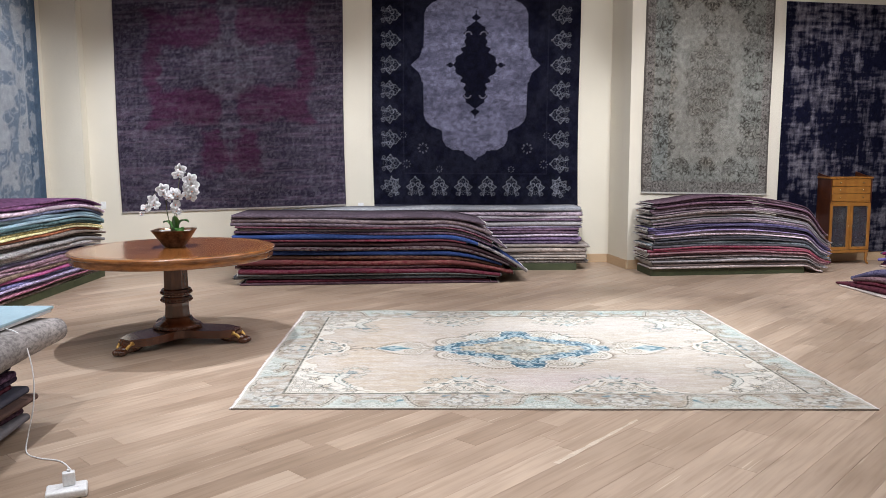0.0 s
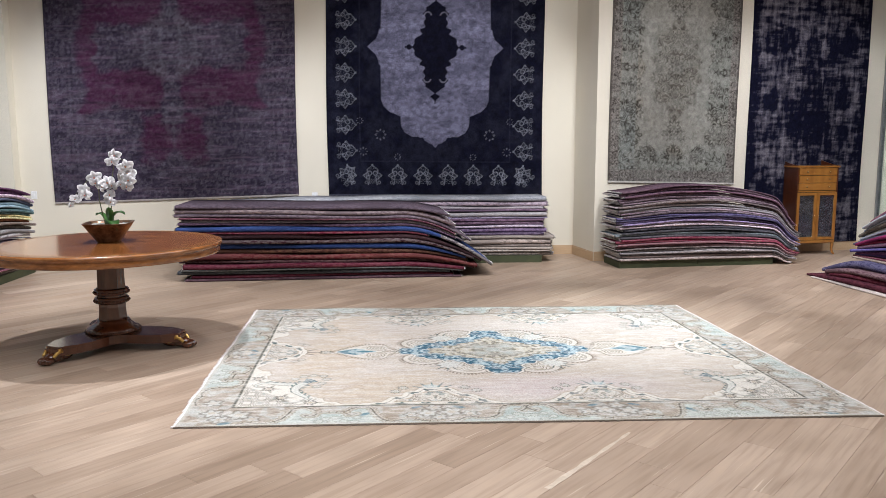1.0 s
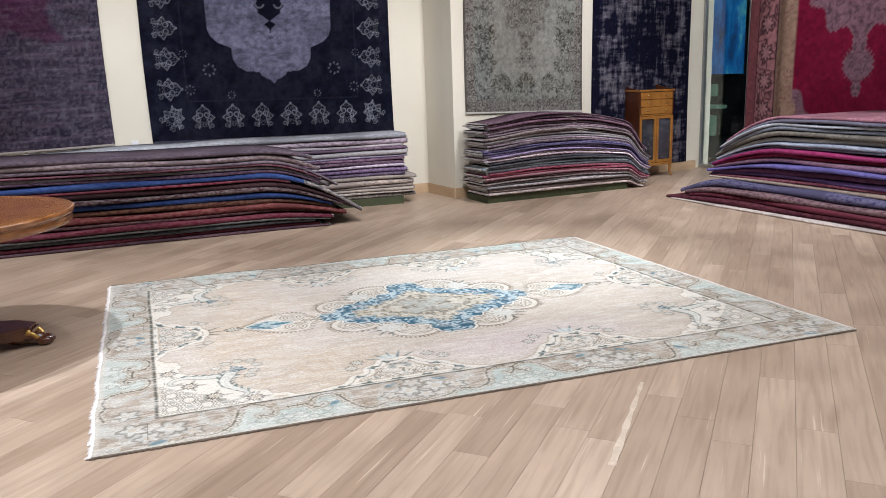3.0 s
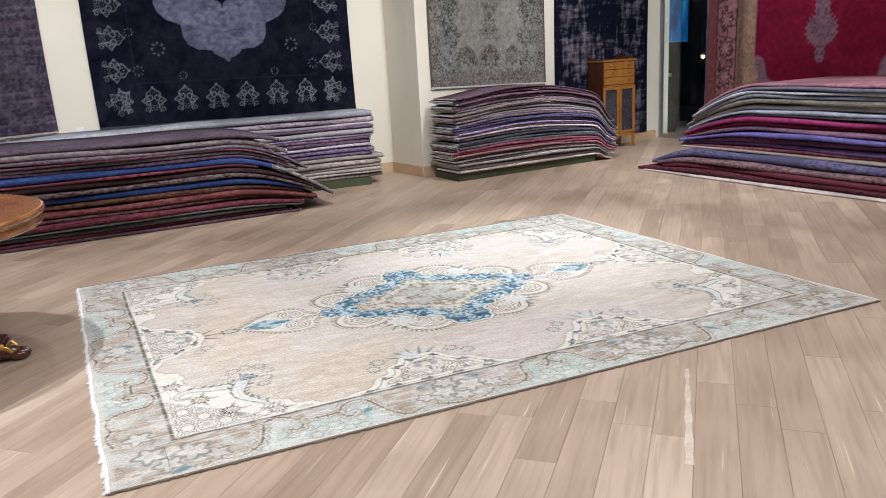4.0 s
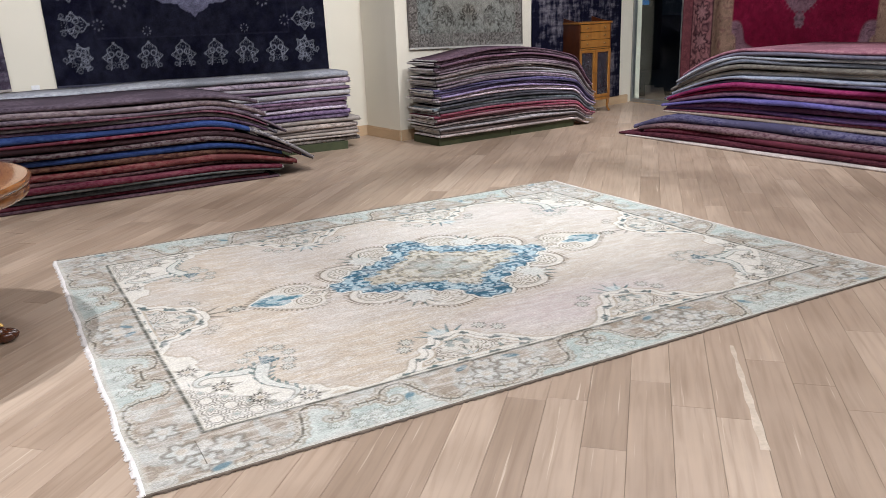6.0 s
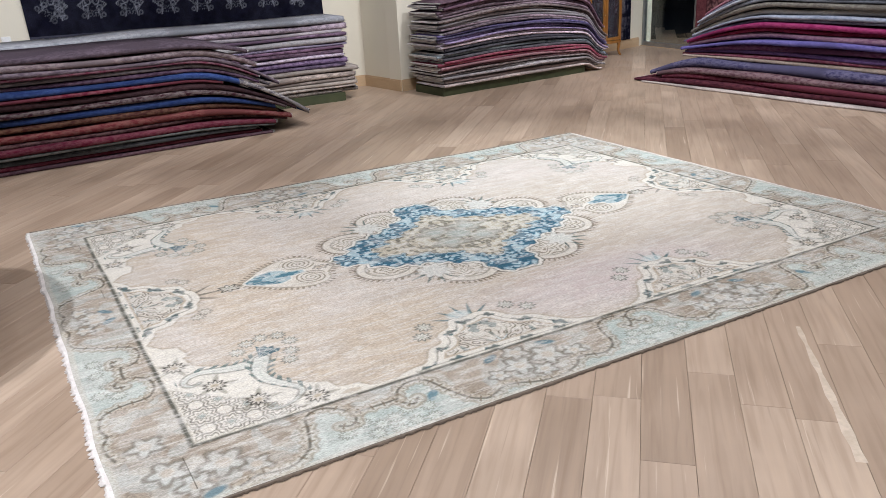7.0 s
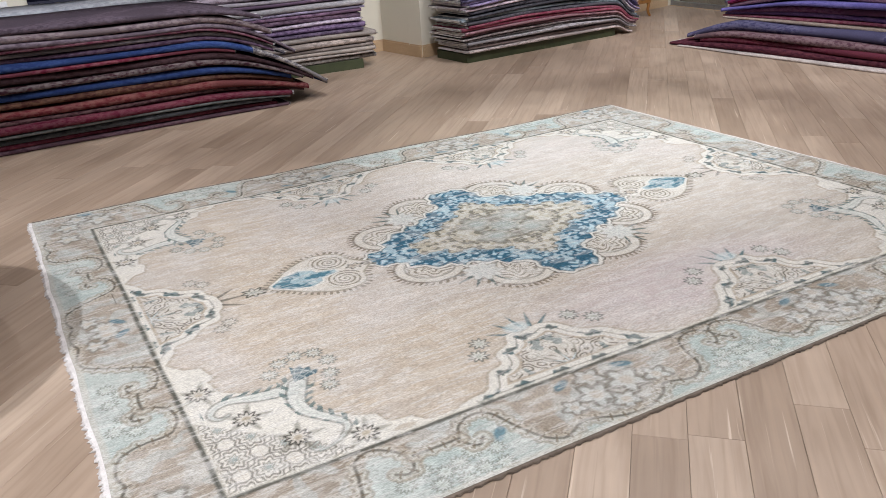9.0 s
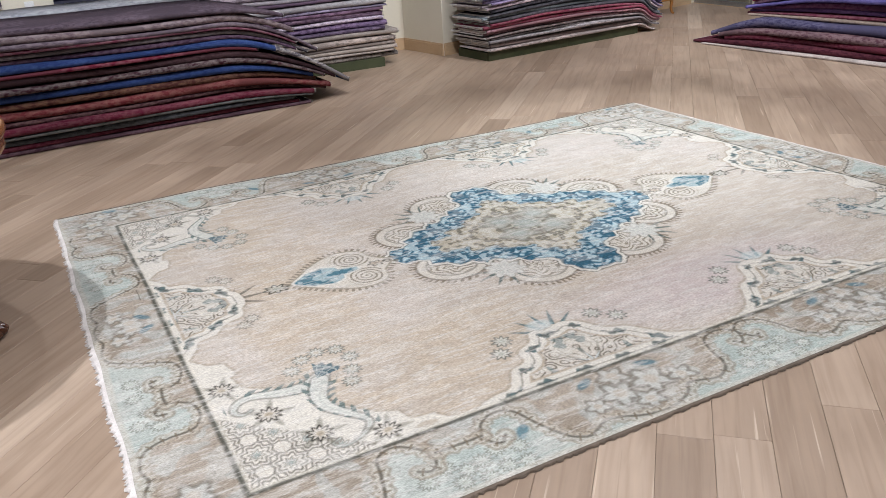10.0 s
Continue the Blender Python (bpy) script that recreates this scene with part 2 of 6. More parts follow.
def skirting(name, a, b, inset=0.018, h=0.12):
    """A baseboard whose face runs from a to b, room on its right-hand side."""
    a, b = Vector((*a, 0)), Vector((*b, 0))
    d = (b - a).normalized()
    n = Vector((d.y, -d.x, 0))
    bm = bmesh.new()
    box(bm, 0, (b - a).length, 0.0, inset, 0.0, h - 0.012, m=Matrix((( d.x, n.x, 0, a.x), (d.y, n.y, 0, a.y), (0, 0, 1, 0), (0, 0, 0, 1))))
    box(bm, 0, (b - a).length, 0.0, inset * 0.6, h - 0.012, h, m=Matrix(((d.x, n.x, 0, a.x), (d.y, n.y, 0, a.y), (0, 0, 1, 0), (0, 0, 0, 1))))
    return tagged(part(name, bm, BASE), "light oak baseboard along the wall", "baseboard", kind="structure")


skirting("baseboard", (-5.0, BACK_Y), (2.27, BACK_Y))
skirting("baseboard", (2.28, BACK_Y), (2.40, 10.17))
slant_end = SLANT_M @ Vector((4.28, 0, 0))
skirting("baseboard", (2.405, 10.17), (slant_end.x, slant_end.y))
skirting("baseboard", (LEFT_X, 6.0), (LEFT_X, BACK_Y - 0.17))


# ---- folded carpets in stacks ----
def smoothstep(a, b, x):
    t = min(max((x - a) / (b - a), 0.0), 1.0)
    return t * t * (3 - 2 * t)


FRINGE = surface("cotton_fringe", (0.58, 0.55, 0.53), (0.74, 0.71, 0.69), 30.0, 0.9, bump=0.4, fine=200)
DYES = {}


def dye(c, speck=None):
    key = (c, speck)
    if key not in DYES:
        k = speck or tuple(min(1.0, v * 1.9 + 0.03) for v in c)
        DYES[key] = pile("wool_pile", tuple(v * 0.86 for v in c), k)
    return DYES[key]


def folded_carpet(label, group, a, e, d, s0, s1, depth, base, tall, mat, rng, ends=True, hem=0.0, wave=1.0, n=46, tail=None):
    """One carpet folded flat: a rounded fold along its front, soft sagging lengthwise.
    a: the stack's front corner; e, d: unit vectors along the front and into the depth; s0, s1: where it begins and ends along e;
    base(s): the height of its underside; tall(s): its thickness."""
    ph, ph2, amp = rng.uniform(0, 6.3), rng.uniform(0, 6.3), rng.uniform(0.004, 0.013) * wave
    lag = rng.uniform(-0.028, 0.026) * wave
    rows, nf = [], 7
    for k in range(n + 1):
        s = s0 + (s1 - s0) * k / n
        z0, th = base(s), tall(s) * (1 + 0.10 * math.sin(2.1 * s * 2 + ph))
        f = hem + lag + amp * math.sin(1.9 * s + ph) + amp * 0.5 * math.sin(5.3 * s + ph2)
        r = th / 2
        ring = [(f + depth, z0 + 0.10 * th), (f + depth * 0.5, z0), (f + 0.9 * r, z0)]
        for q in range(1, nf):
            w = math.pi * q / nf
            ring.append((f + 0.9 * r - 0.9 * r * math.sin(w), z0 + r - r * math.cos(w)))
        ring += [(f + 0.9 * r, z0 + th), (f + depth * 0.5, z0 + th), (f + depth, z0 + 0.9 * th)]
        rows.append([(a[0] + e[0] * s + d[0] * q, a[1] + e[1] * s + d[1] * q, z) for q, z in ring])
    m = len(rows[0])
    verts = [p for row in rows for p in row]
    faces = [(i * m + j, (i + 1) * m + j, (i + 1) * m + (j + 1) % m, i * m + (j + 1) % m) for i in range(n) for j in range(m)]
    faces += [tuple(range(m - 1, -1, -1)), tuple(n * m + j for j in range(m))]
    if e[0] * d[1] - e[1] * d[0] > 0:
        faces = [tuple(reversed(q)) for q in faces]
    o = new("folded_carpet", mesh_of("folded_carpet", verts, faces, mat, True))
    me = o.data
    me.polygons[-1].use_smooth = me.polygons[-2].use_smooth = False
    tagged(o, label, "carpet", group)
    def sleeve(name, k0, k1, grow, over, mat2, label2):
        """A band round the carpet's section from row k0 to k1, standing grow proud and reaching over its end."""
        bm = bmesh.new()
        ed = Vector((e[0], e[1], 0))
        made = []
        for k in range(k0, k1 + 1):
            mid = sum((Vector(p) for p in rows[k]), Vector()) / m
            ring = []
            for q, p in enumerate(rows[k][2:-2]):
                p = Vector(p)
                way = Vector((-d[0], -d[1], 0)) * (1 if 0 < q < m - 5 else 0) + Vector((0, 0, 1 if p.z > mid.z else -1))
                ring.append(bm.verts.new(p + way.normalized() * grow * rng.uniform(0.7, 1.3) + ed * (over if k in (0, n) and k in (k0, k1) else 0.0) * (1 if k == n else -1)))
            made.append(ring)
        for r0, r1 in zip(made, made[1:]):
            for q in range(len(r0) - 1):
                bm.faces.new((r0[q], r0[q + 1], r1[q + 1], r1[q]))
        for ring, k in ((made[0], k0), (made[-1], k1)):
            if k in (0, n):
                bm.faces.new(ring)
        bmesh.ops.recalc_face_normals(bm, faces=bm.faces)
        part(name, bm, mat2, o, label2, True)

    if tail:
        sleeve("border_band", round(n * (tail[0] - s0) / (s1 - s0)), n, 0.002, 0.002, tail[1], tail[2])
    if ends:
        # the bound end of the carpet, two plies deep
        for k, sgn in ((0, -1), (n, 1)):
            bm = bmesh.new()
            row = rows[k]
            ed = Vector((e[0], e[1], 0)) * sgn
            lo = [Vector(p) for p in (row[2], row[1], row[0])]
            hi = [Vector(p) for p in (row[-3], row[-2], row[-1])]
            for line, up in ((lo, 1), (hi, -1)):
                jag = [rng.uniform(0.004, 0.022) for _ in range(9)]
                pts = []
                for q in range(9):
                    t = q / 8
                    p = line[0].lerp(line[1], t * 2) if t < 0.5 else line[1].lerp(line[2], t * 2 - 1)
                    pts.append(p)
                h = Vector((0, 0, up * min(0.022, 0.40 * tall(s0 if k == 0 else s1))))
                vs = []
                for p, j in zip(pts, jag):
                    vs.append([bm.verts.new(p + h * 0.3 - ed * 0.01), bm.verts.new(p + h * 0.3 + ed * j), bm.verts.new(p + h + ed * j), bm.verts.new(p + h - ed * 0.01)])
                for q in range(8):
                    for w in range(4):
                        bm.faces.new((vs[q][w], vs[q][(w + 1) % 4], vs[q + 1][(w + 1) % 4], vs[q + 1][w]))
            part("fringe", bm, FRINGE, o, "pale bound end")
    return o


def stack(group, a, b, depth, layers, z0, heights, g0, g1, ext, seed, label_tail, ends=True, wave=1.0, flip=1, hump=None, lift=None, doubled=0.48):
    """Carpets piled on one another from the floor or plinth up. layers: (colour word, colour, speck) from the top down.
    g0, g1: how far the two ends sag; ext: start and end of each carpet along the front."""
    rng = random.Random(seed)
    a, b = Vector(a), Vector(b)
    L = (b - a).length
    e = (b - a).normalized()
    d = Vector((-e.y, e.x)) * flip
    full = []
    for word, col, speck in layers:
        full.append((word, col, speck))
        if rng.random() < doubled:
            k = rng.choice((0.5, 0.7, 1.5))
            full.append((("dark " if k < 1 and not word.startswith("dark") else "") + word, tuple(min(0.8, v * k + 0.01) for v in col), speck))
    layers = list(reversed(full))
    n = len(layers)
    per = [heights / n * rng.uniform(0.62, 1.38) for _ in layers]
    tot = sum(per)
    per = [p * heights / tot for p in per]
    z = 0.0
    for i, (word, col, speck) in enumerate(layers):
        low, thick, frac = z, per[i], i / max(n - 1, 1)
        s0, s1 = ext(frac, rng)

        p1, p2 = rng.uniform(0, 6.3), rng.uniform(0, 6.3)

        def prof(s):
            return g0(s) * g1(s) * (hump(s) if hump else 1.0)

        folded_carpet("%s carpet %s" % (word, label_tail), group, a, e, d, s0, s1, depth + rng.uniform(-0.05, 0.03),
                      lambda s, low=low, p1=p1, p2=p2: z0 * (lift(s) if lift else 1.0) + low * prof(s) + 0.001 + min(low, 0.05) * (0.09 * math.sin(2.3 * s + p1) + 0.05 * math.sin(6.1 * s + p2)), lambda s, thick=thick: thick * max(prof(s), 0.68) * (0.86 + 0.05 * math.sin(3.3 * s + p1)), dye(col, speck), rng, ends, wave=wave)
        z += thick


def plinth(a, b, depth, h, flip=1):
    a, b = Vector(a), Vector(b)
    e = (b - a).normalized()
    d = Vector((-e.y, e.x)) * flip
    m = Matrix(((e.x, d.x, 0, a.x), (e.y, d.y, 0, a.y), (0, 0, 1, 0), (0, 0, 0, 1)))
    L = (b - a).length
    o = thing("plinth", "low green painted wooden plinth under piled carpets", "plinth")
    bm = bmesh.new()
    box(bm, 0, L, 0.02, depth, 0.0, h - 0.012, m=m)
    part("frame", bm, PLINTH, o)
    k = max(2, round(L / 0.9))
    for i in range(k):
        bm = bmesh.new()
        box(bm, L * i / k + 0.002, L * (i + 1) / k - 0.002, 0.0, 0.019, 0.0, h, 0.003, m=m)
        part("board", bm, PLINTH, o)


def flat(s):
    return 1.0


# the long pile in the middle of the floor: each carpet with its thickness, ends and stiffness, from the floor up
LONG = [
    ("mauve-grey", (0.105, 0.055, 0.075), (0.16, 0.10, 0.12), 0.034, 0.05, 3.07, 1.0), ("dark crimson", (0.085, 0.012, 0.026), (0.12, 0.035, 0.05), 0.034, 0.12, 2.98, 1.0),
    ("slate-grey", (0.065, 0.070, 0.082), (0.10, 0.105, 0.115), 0.044, -0.02, 2.93, 1.0), ("grey-green", (0.095, 0.100, 0.095), (0.15, 0.15, 0.145), 0.022, 0.03, 3.08, 1.0),
    ("maroon", (0.115, 0.014, 0.032), (0.15, 0.05, 0.065), 0.054, 0.04, 3.10, 1.0), ("wine-brown", (0.055, 0.020, 0.026), (0.12, 0.07, 0.07), 0.034, -0.01, 3.22, 1.0),
    ("rust-red", (0.135, 0.024, 0.030), (0.19, 0.075, 0.07), 0.066, 0.02, 3.25, 1.0), ("brown-red", (0.075, 0.026, 0.024), (0.15, 0.080, 0.055), 0.050, 0.05, 3.14, 1.0),
    ("deep blue", (0.028, 0.052, 0.175), (0.04, 0.072, 0.20), 0.060, 0.0, 3.12, 1.0), ("dark wine", (0.045, 0.014, 0.022), (0.15, 0.12, 0.12), 0.044, 0.04, 3.20, 1.0),
    ("dark brown", (0.045, 0.022, 0.026), (0.07, 0.04, 0.045), 0.058, 0.01, 3.30, 1.0), ("crimson", (0.135, 0.016, 0.036), (0.20, 0.07, 0.09), 0.026, 0.06, 2.70, 1.0),
    ("royal blue", (0.034, 0.062, 0.210), (0.05, 0.09, 0.24), 0.058, -0.02, 3.41, 1.0), ("purple", (0.085, 0.045, 0.085), (0.15, 0.10, 0.15), 0.034, 0.0, 3.00, 0.95),
    ("grey", (0.125, 0.115, 0.130), (0.19, 0.17, 0.185), 0.034, 0.05, 3.09, 0.95), ("rose-crimson", (0.135, 0.030, 0.060), (0.20, 0.10, 0.125), 0.022, 0.02, 3.00, 0.92),
    ("mauve-grey", (0.115, 0.085, 0.110), (0.20, 0.16, 0.19), 0.036, -0.03, 3.17, 0.90), ("pale rose-grey", (0.175, 0.125, 0.140), (0.30, 0.24, 0.25), 0.054, -0.02, 2.99, 0.75),
    ("plum-grey", (0.085, 0.062, 0.080), (0.13, 0.10, 0.125), 0.044, -0.01, 2.92, 0.45)]
PALE_END = pile("cream_figured_wool", (0.42, 0.39, 0.37), (0.10, 0.09, 0.11), 30.0, 0.3)
rngl = random.Random(3)
la, lb = Vector((-2.42, 8.86)), Vector((0.95, 9.08))
le = (lb - la).normalized()
ld = Vector((-le.y, le.x))
lz = 0.0
for word, col, speck, th, s0, s1, limp in LONG:
    def fall(s, limp=limp):
        return (1.0 - 0.75 * limp * max(0.0, s - 2.40) ** 1.9) * (1.045 - 0.045 * smoothstep(0.0, 2.0, s))

    bob, bob2 = rngl.uniform(0, 6.3), rngl.uniform(0, 6.3)
    folded_carpet(word + " carpet in a long low pile on the floor", "carpets in the long dark pile", la, le, ld, s0, s1, 1.0 + rngl.uniform(-0.05, 0.03),
                  lambda s, z=lz, b=bob: 0.001 + z * fall(s) + min(z, 0.05) * 0.08 * math.sin(2.3 * s + b),
                  lambda s, t=th, b=bob2: t * max(0.75, fall(s)) * (0.88 + 0.06 * math.sin(3.3 * s + b)), dye(col, speck), rngl, wave=1.1, hem=0.018 * rngl.uniform(-1, 1), n=60,
                  tail=(2.86, PALE_END, "cream figured end border") if word == "royal blue" else None)
    lz += th
# behind it, against the wall
plinth((-2.30, 10.10), (1.73, 10.10), 0.66, 0.09)
stack("carpets in the pale pile", (-2.36, 10.08), (1.78, 10.08), 0.66, [
    ("pale blue-grey", (0.32, 0.33, 0.36), (0.40, 0.41, 0.44)), ("mauve-grey", (0.26, 0.21, 0.25), None), ("lilac-white", (0.46, 0.41, 0.45), (0.52, 0.48, 0.51)),
    ("dark purple", (0.13, 0.085, 0.13), None), ("pale grey", (0.40, 0.38, 0.39), (0.47, 0.45, 0.46)), ("lavender", (0.27, 0.24, 0.34), None), ("plum", (0.13, 0.075, 0.12), None),
    ("lilac-grey", (0.34, 0.29, 0.35), None), ("violet", (0.14, 0.095, 0.17), None), ("beige-grey", (0.37, 0.32, 0.29), (0.43, 0.38, 0.34)),
    ("taupe", (0.27, 0.225, 0.20), None), ("beige", (0.40, 0.345, 0.30), (0.46, 0.40, 0.35)), ("grey-beige", (0.34, 0.30, 0.27), None)],
    0.09, 0.745, lambda s: 0.93 + 0.07 * smoothstep(0.0, 1.5, s), flat, lambda f, r: (r.uniform(0.0, 0.12) + 0.05 * f, 4.16 + (0.05 if f < 0.32 else -0.04) + r.uniform(-0.03, 0.03)), 5, "in a neat pile on a green plinth")
# by the angled wall
plinth((2.57, 9.56), (4.56, 9.80), 0.50, 0.09)
stack("carpets by the angled wall", (2.56, 9.54), (4.60, 9.78), 0.52, [
    ("dark plum", (0.105, 0.060, 0.085), (0.17, 0.11, 0.14)), ("plum", (0.12, 0.065, 0.095), None), ("grey-plum", (0.14, 0.10, 0.12), None), ("brown-grey", (0.13, 0.105, 0.105), None),
    ("silver-grey", (0.30, 0.29, 0.31), (0.38, 0.36, 0.38)), ("mauve", (0.20, 0.15, 0.18), None), ("purple-blue", (0.085, 0.070, 0.155), None), ("violet-grey", (0.14, 0.11, 0.19), None),
    ("pale lilac", (0.33, 0.28, 0.31), None), ("dark slate", (0.07, 0.068, 0.085), None), ("blue-grey", (0.17, 0.20, 0.215), None), ("charcoal", (0.065, 0.06, 0.07), None),
    ("crimson", (0.24, 0.032, 0.075), (0.32, 0.12, 0.15)), ("rose", (0.26, 0.14, 0.16), None), ("taupe", (0.17, 0.14, 0.135), None), ("grey", (0.23, 0.21, 0.215), None),
    ("pink-beige", (0.33, 0.245, 0.235), (0.4, 0.33, 0.31)), ("beige-grey", (0.30, 0.25, 0.235), None)],
    0.09, 0.90, flat, lambda s: 1.0 - 0.26 * max(0.0, (s - 1.05) / 1.2) ** 2.0 - 0.20 * smoothstep(1.90, 2.36, s) ** 1.5,
    lambda f, r: (r.uniform(-0.05, 0.06), 2.20 + 0.12 * math.sin(math.pi * f) + r.uniform(-0.06, 0.06)), 7, "piled on a green plinth by the wall", hump=lambda s: 0.90 + 0.10 * smoothstep(-0.1, 0.8, s), lift=lambda s: 1.0 - 0.85 * smoothstep(2.0, 2.22, s))
# beside the red carpet
stack("carpets under the red carpet", (4.83, 8.55), (5.13, 5.3), 1.35, [
    ("rose-mauve", (0.269, 0.109, 0.147), (0.333, 0.166, 0.198)), ("slate-violet", (0.128, 0.122, 0.173), (0.179, 0.166, 0.218)), ("pale blue-white", (0.384, 0.422, 0.486), (0.461, 0.499, 0.550)),
    ("blue-grey", (0.198, 0.230, 0.288), (0.256, 0.282, 0.346)), ("olive-grey", (0.256, 0.237, 0.205), (0.128, 0.115, 0.102)), ("cream-white", (0.422, 0.397, 0.371), (0.486, 0.461, 0.422)), ("light slate", (0.256, 0.288, 0.371), (0.320, 0.346, 0.422)),
    ("dark slate", (0.109, 0.109, 0.166), (0.154, 0.154, 0.218)), ("magenta", (0.243, 0.020, 0.096), (0.288, 0.045, 0.128)), ("crimson", (0.211, 0.015, 0.058), (0.256, 0.038, 0.090)), ("mauve", (0.198, 0.096, 0.160), (0.256, 0.154, 0.211)),
    ("violet-blue", (0.109, 0.096, 0.294), (0.147, 0.128, 0.333)), ("plum", (0.122, 0.038, 0.109), (0.166, 0.077, 0.147)), ("violet", (0.128, 0.070, 0.211), (0.166, 0.102, 0.243)), ("dark rose", (0.198, 0.045, 0.083), (0.256, 0.102, 0.128)),
    ("tan-beige", (0.346, 0.262, 0.211), (0.397, 0.320, 0.269))],
    0.26, 0.70, flat, lambda s: 1.0 - 0.62 * max(0.0, (0.95 - s) / 0.95) ** 1.6,
    lambda f, r: (0.02 + 0.34 * max(0.0, f - 0.45) + r.uniform(-0.06, 0.05), 3.3), 9, "in a high pile below the red carpet", ends=False, wave=1.5, flip=1, doubled=0.0)
# along the side wall
plinth((-4.20, 6.2), (-4.32, 9.66), 1.05, 0.09)
stack("carpets along the side wall", (-4.16, 6.2), (-4.30, 9.70), 1.08, [
    ("plum", (0.115, 0.045, 0.105), None), ("lilac-pink", (0.40, 0.31, 0.36), None), ("slate-blue", (0.10, 0.115, 0.18), None), ("light blue", (0.27, 0.40, 0.47), (0.35, 0.47, 0.53)),
    ("dark teal", (0.055, 0.10, 0.105), None), ("straw yellow", (0.46, 0.39, 0.19), None), ("rust", (0.25, 0.085, 0.04), None), ("taupe", (0.17, 0.135, 0.115), None),
    ("grey", (0.21, 0.20, 0.20), None), ("silver-blue", (0.28, 0.29, 0.33), None), ("slate-violet", (0.11, 0.095, 0.15), None), ("mauve", (0.24, 0.145, 0.175), None),
    ("brown", (0.13, 0.09, 0.065), None), ("pink", (0.44, 0.085, 0.25), (0.5, 0.16, 0.32)), ("blue-violet", (0.115, 0.11, 0.23), None), ("lavender", (0.29, 0.25, 0.38), None),
    ("rose-mauve", (0.29, 0.12, 0.17), None), ("brown-beige", (0.21, 0.15, 0.125), None)],
    0.09, 0.95, flat, lambda s: 1.0 - 0.17 * max(0.0, (s - 2.5) / 1.0) ** 2, lambda f, r: (0.0, 3.38 + r.uniform(-0.05, 0.06)), 11, "piled along the side wall", wave=1.6)


# ---- woven patterns: colour fields over a carpet's plane, in metres from its middle ----
def value_noise(x, y, seed):
    xi, yi = np.floor(x).astype(np.int64), np.floor(y).astype(np.int64)
    fx, fy = x - xi, y - yi
    fx, fy = fx * fx * (3 - 2 * fx), fy * fy * (3 - 2 * fy)

    def h(a, b):
        n = (a * 374761393 + b * 668265263 + seed * 974634541) & 0xFFFFFFFF
        n = ((n ^ (n >> 13)) * 1274126177) & 0xFFFFFFFF
        return ((n ^ (n >> 16)) & 0xFFFF) / 65535.0

    return (h(xi, yi) * (1 - fx) + h(xi + 1, yi) * fx) * (1 - fy) + (h(xi, yi + 1) * (1 - fx) + h(xi + 1, yi + 1) * fx) * fy


def fbm(x, y, scale, seed, octaves=4):
    out, amp, tot = 0.0, 1.0, 0.0
    for k in range(octaves):
        out = out + amp * value_noise(x * scale * 2 ** k, y * scale * 2 ** k, seed + k * 17)
        tot += amp
        amp *= 0.55
    return out / tot


def edge(d, w):
    """1 where d < 0, 0 beyond w."""
    return np.clip(0.5 - d / w, 0, 1)


def line(d, w):
    """1 on the line d = 0, w wide."""
    return np.clip(1.4 - np.abs(d) / w * 1.4, 0, 1)


def scrolls(x, y, scale, seed, bands=5.0, w=0.26):
    """Curling tendrils: the contour lines of a warped field."""
    wx, wy = fbm(x, y, scale, seed, 2), fbm(x, y, scale, seed + 5, 2)
    n = fbm(x + 0.35 * (wx - 0.5) / scale * 2, y + 0.35 * (wy - 0.5) / scale * 2, scale, seed + 9, 2)
    return np.clip(1.0 - np.abs((n * bands) % 1 - 0.5) * 2 / w, 0, 1)


def threads(x, y, scale, seed, bands, wide):
    """Curling outlines of one width, wide metres, as drawn by a weaver."""
    wx, wy = fbm(x, y, scale, seed, 2), fbm(x, y, scale, seed + 5, 2)
    n = bands * fbm(x + 0.7 * (wx - 0.5) / scale, y + 0.7 * (wy - 0.5) / scale, scale, seed + 9, 1)
    gap = np.median(np.hypot(np.diff(x, axis=1), np.diff(y, axis=1)))
    ga, gb = np.gradient(n, gap)
    far = np.abs(n % 1 - 0.5) / (np.hypot(ga, gb) + 2.0)
    return np.clip(1.6 * (1.0 - far / (wide * 0.75)), 0, 1)


def straps(x, y, k, seed, wide):
    """Interlaced ornamental outlines of one width, mirrored about both axes."""
    n = np.cos(k * x) * np.cos(k * y) + 0.55 * np.cos(1.45 * k * (x + y)) + 0.55 * np.cos(1.45 * k * (x - y)) + 0.9 * fbm(x, y, k * 0.45, seed, 2)
    gap = np.median(np.hypot(np.diff(x, axis=1), np.diff(y, axis=1)))
    ga, gb = np.gradient(n, gap)
    far = np.abs((n * 0.9) % 1 - 0.5) / (0.9 * np.hypot(ga, gb) + 2.0)
    return np.clip(1.6 * (1.0 - far / (wide * 0.75)), 0, 1)


def rosette(x, y, r, petals=6):
    d, th = np.hypot(x, y), np.arctan2(y, x)
    rim = r * (0.80 + 0.20 * np.cos(petals * th))
    return line(d - rim, r * 0.24), edge(d - rim, r * 0.2), edge(d - 0.33 * r, r * 0.2)


def lattice(x, y, s, r, petals=6):
    row = np.floor(y / s)
    fx, fy = (x + 0.5 * s * (row % 2)) / s, y / s
    return rosette((fx % 1 - 0.5) * s, (fy % 1 - 0.5) * s, r, petals)


def lay(c, mask, colour, k=1.0):
    m = (np.clip(mask, 0, 1) * k)[..., None]
    return c * (1 - m) + np.array(colour, dtype=np.float64) * m


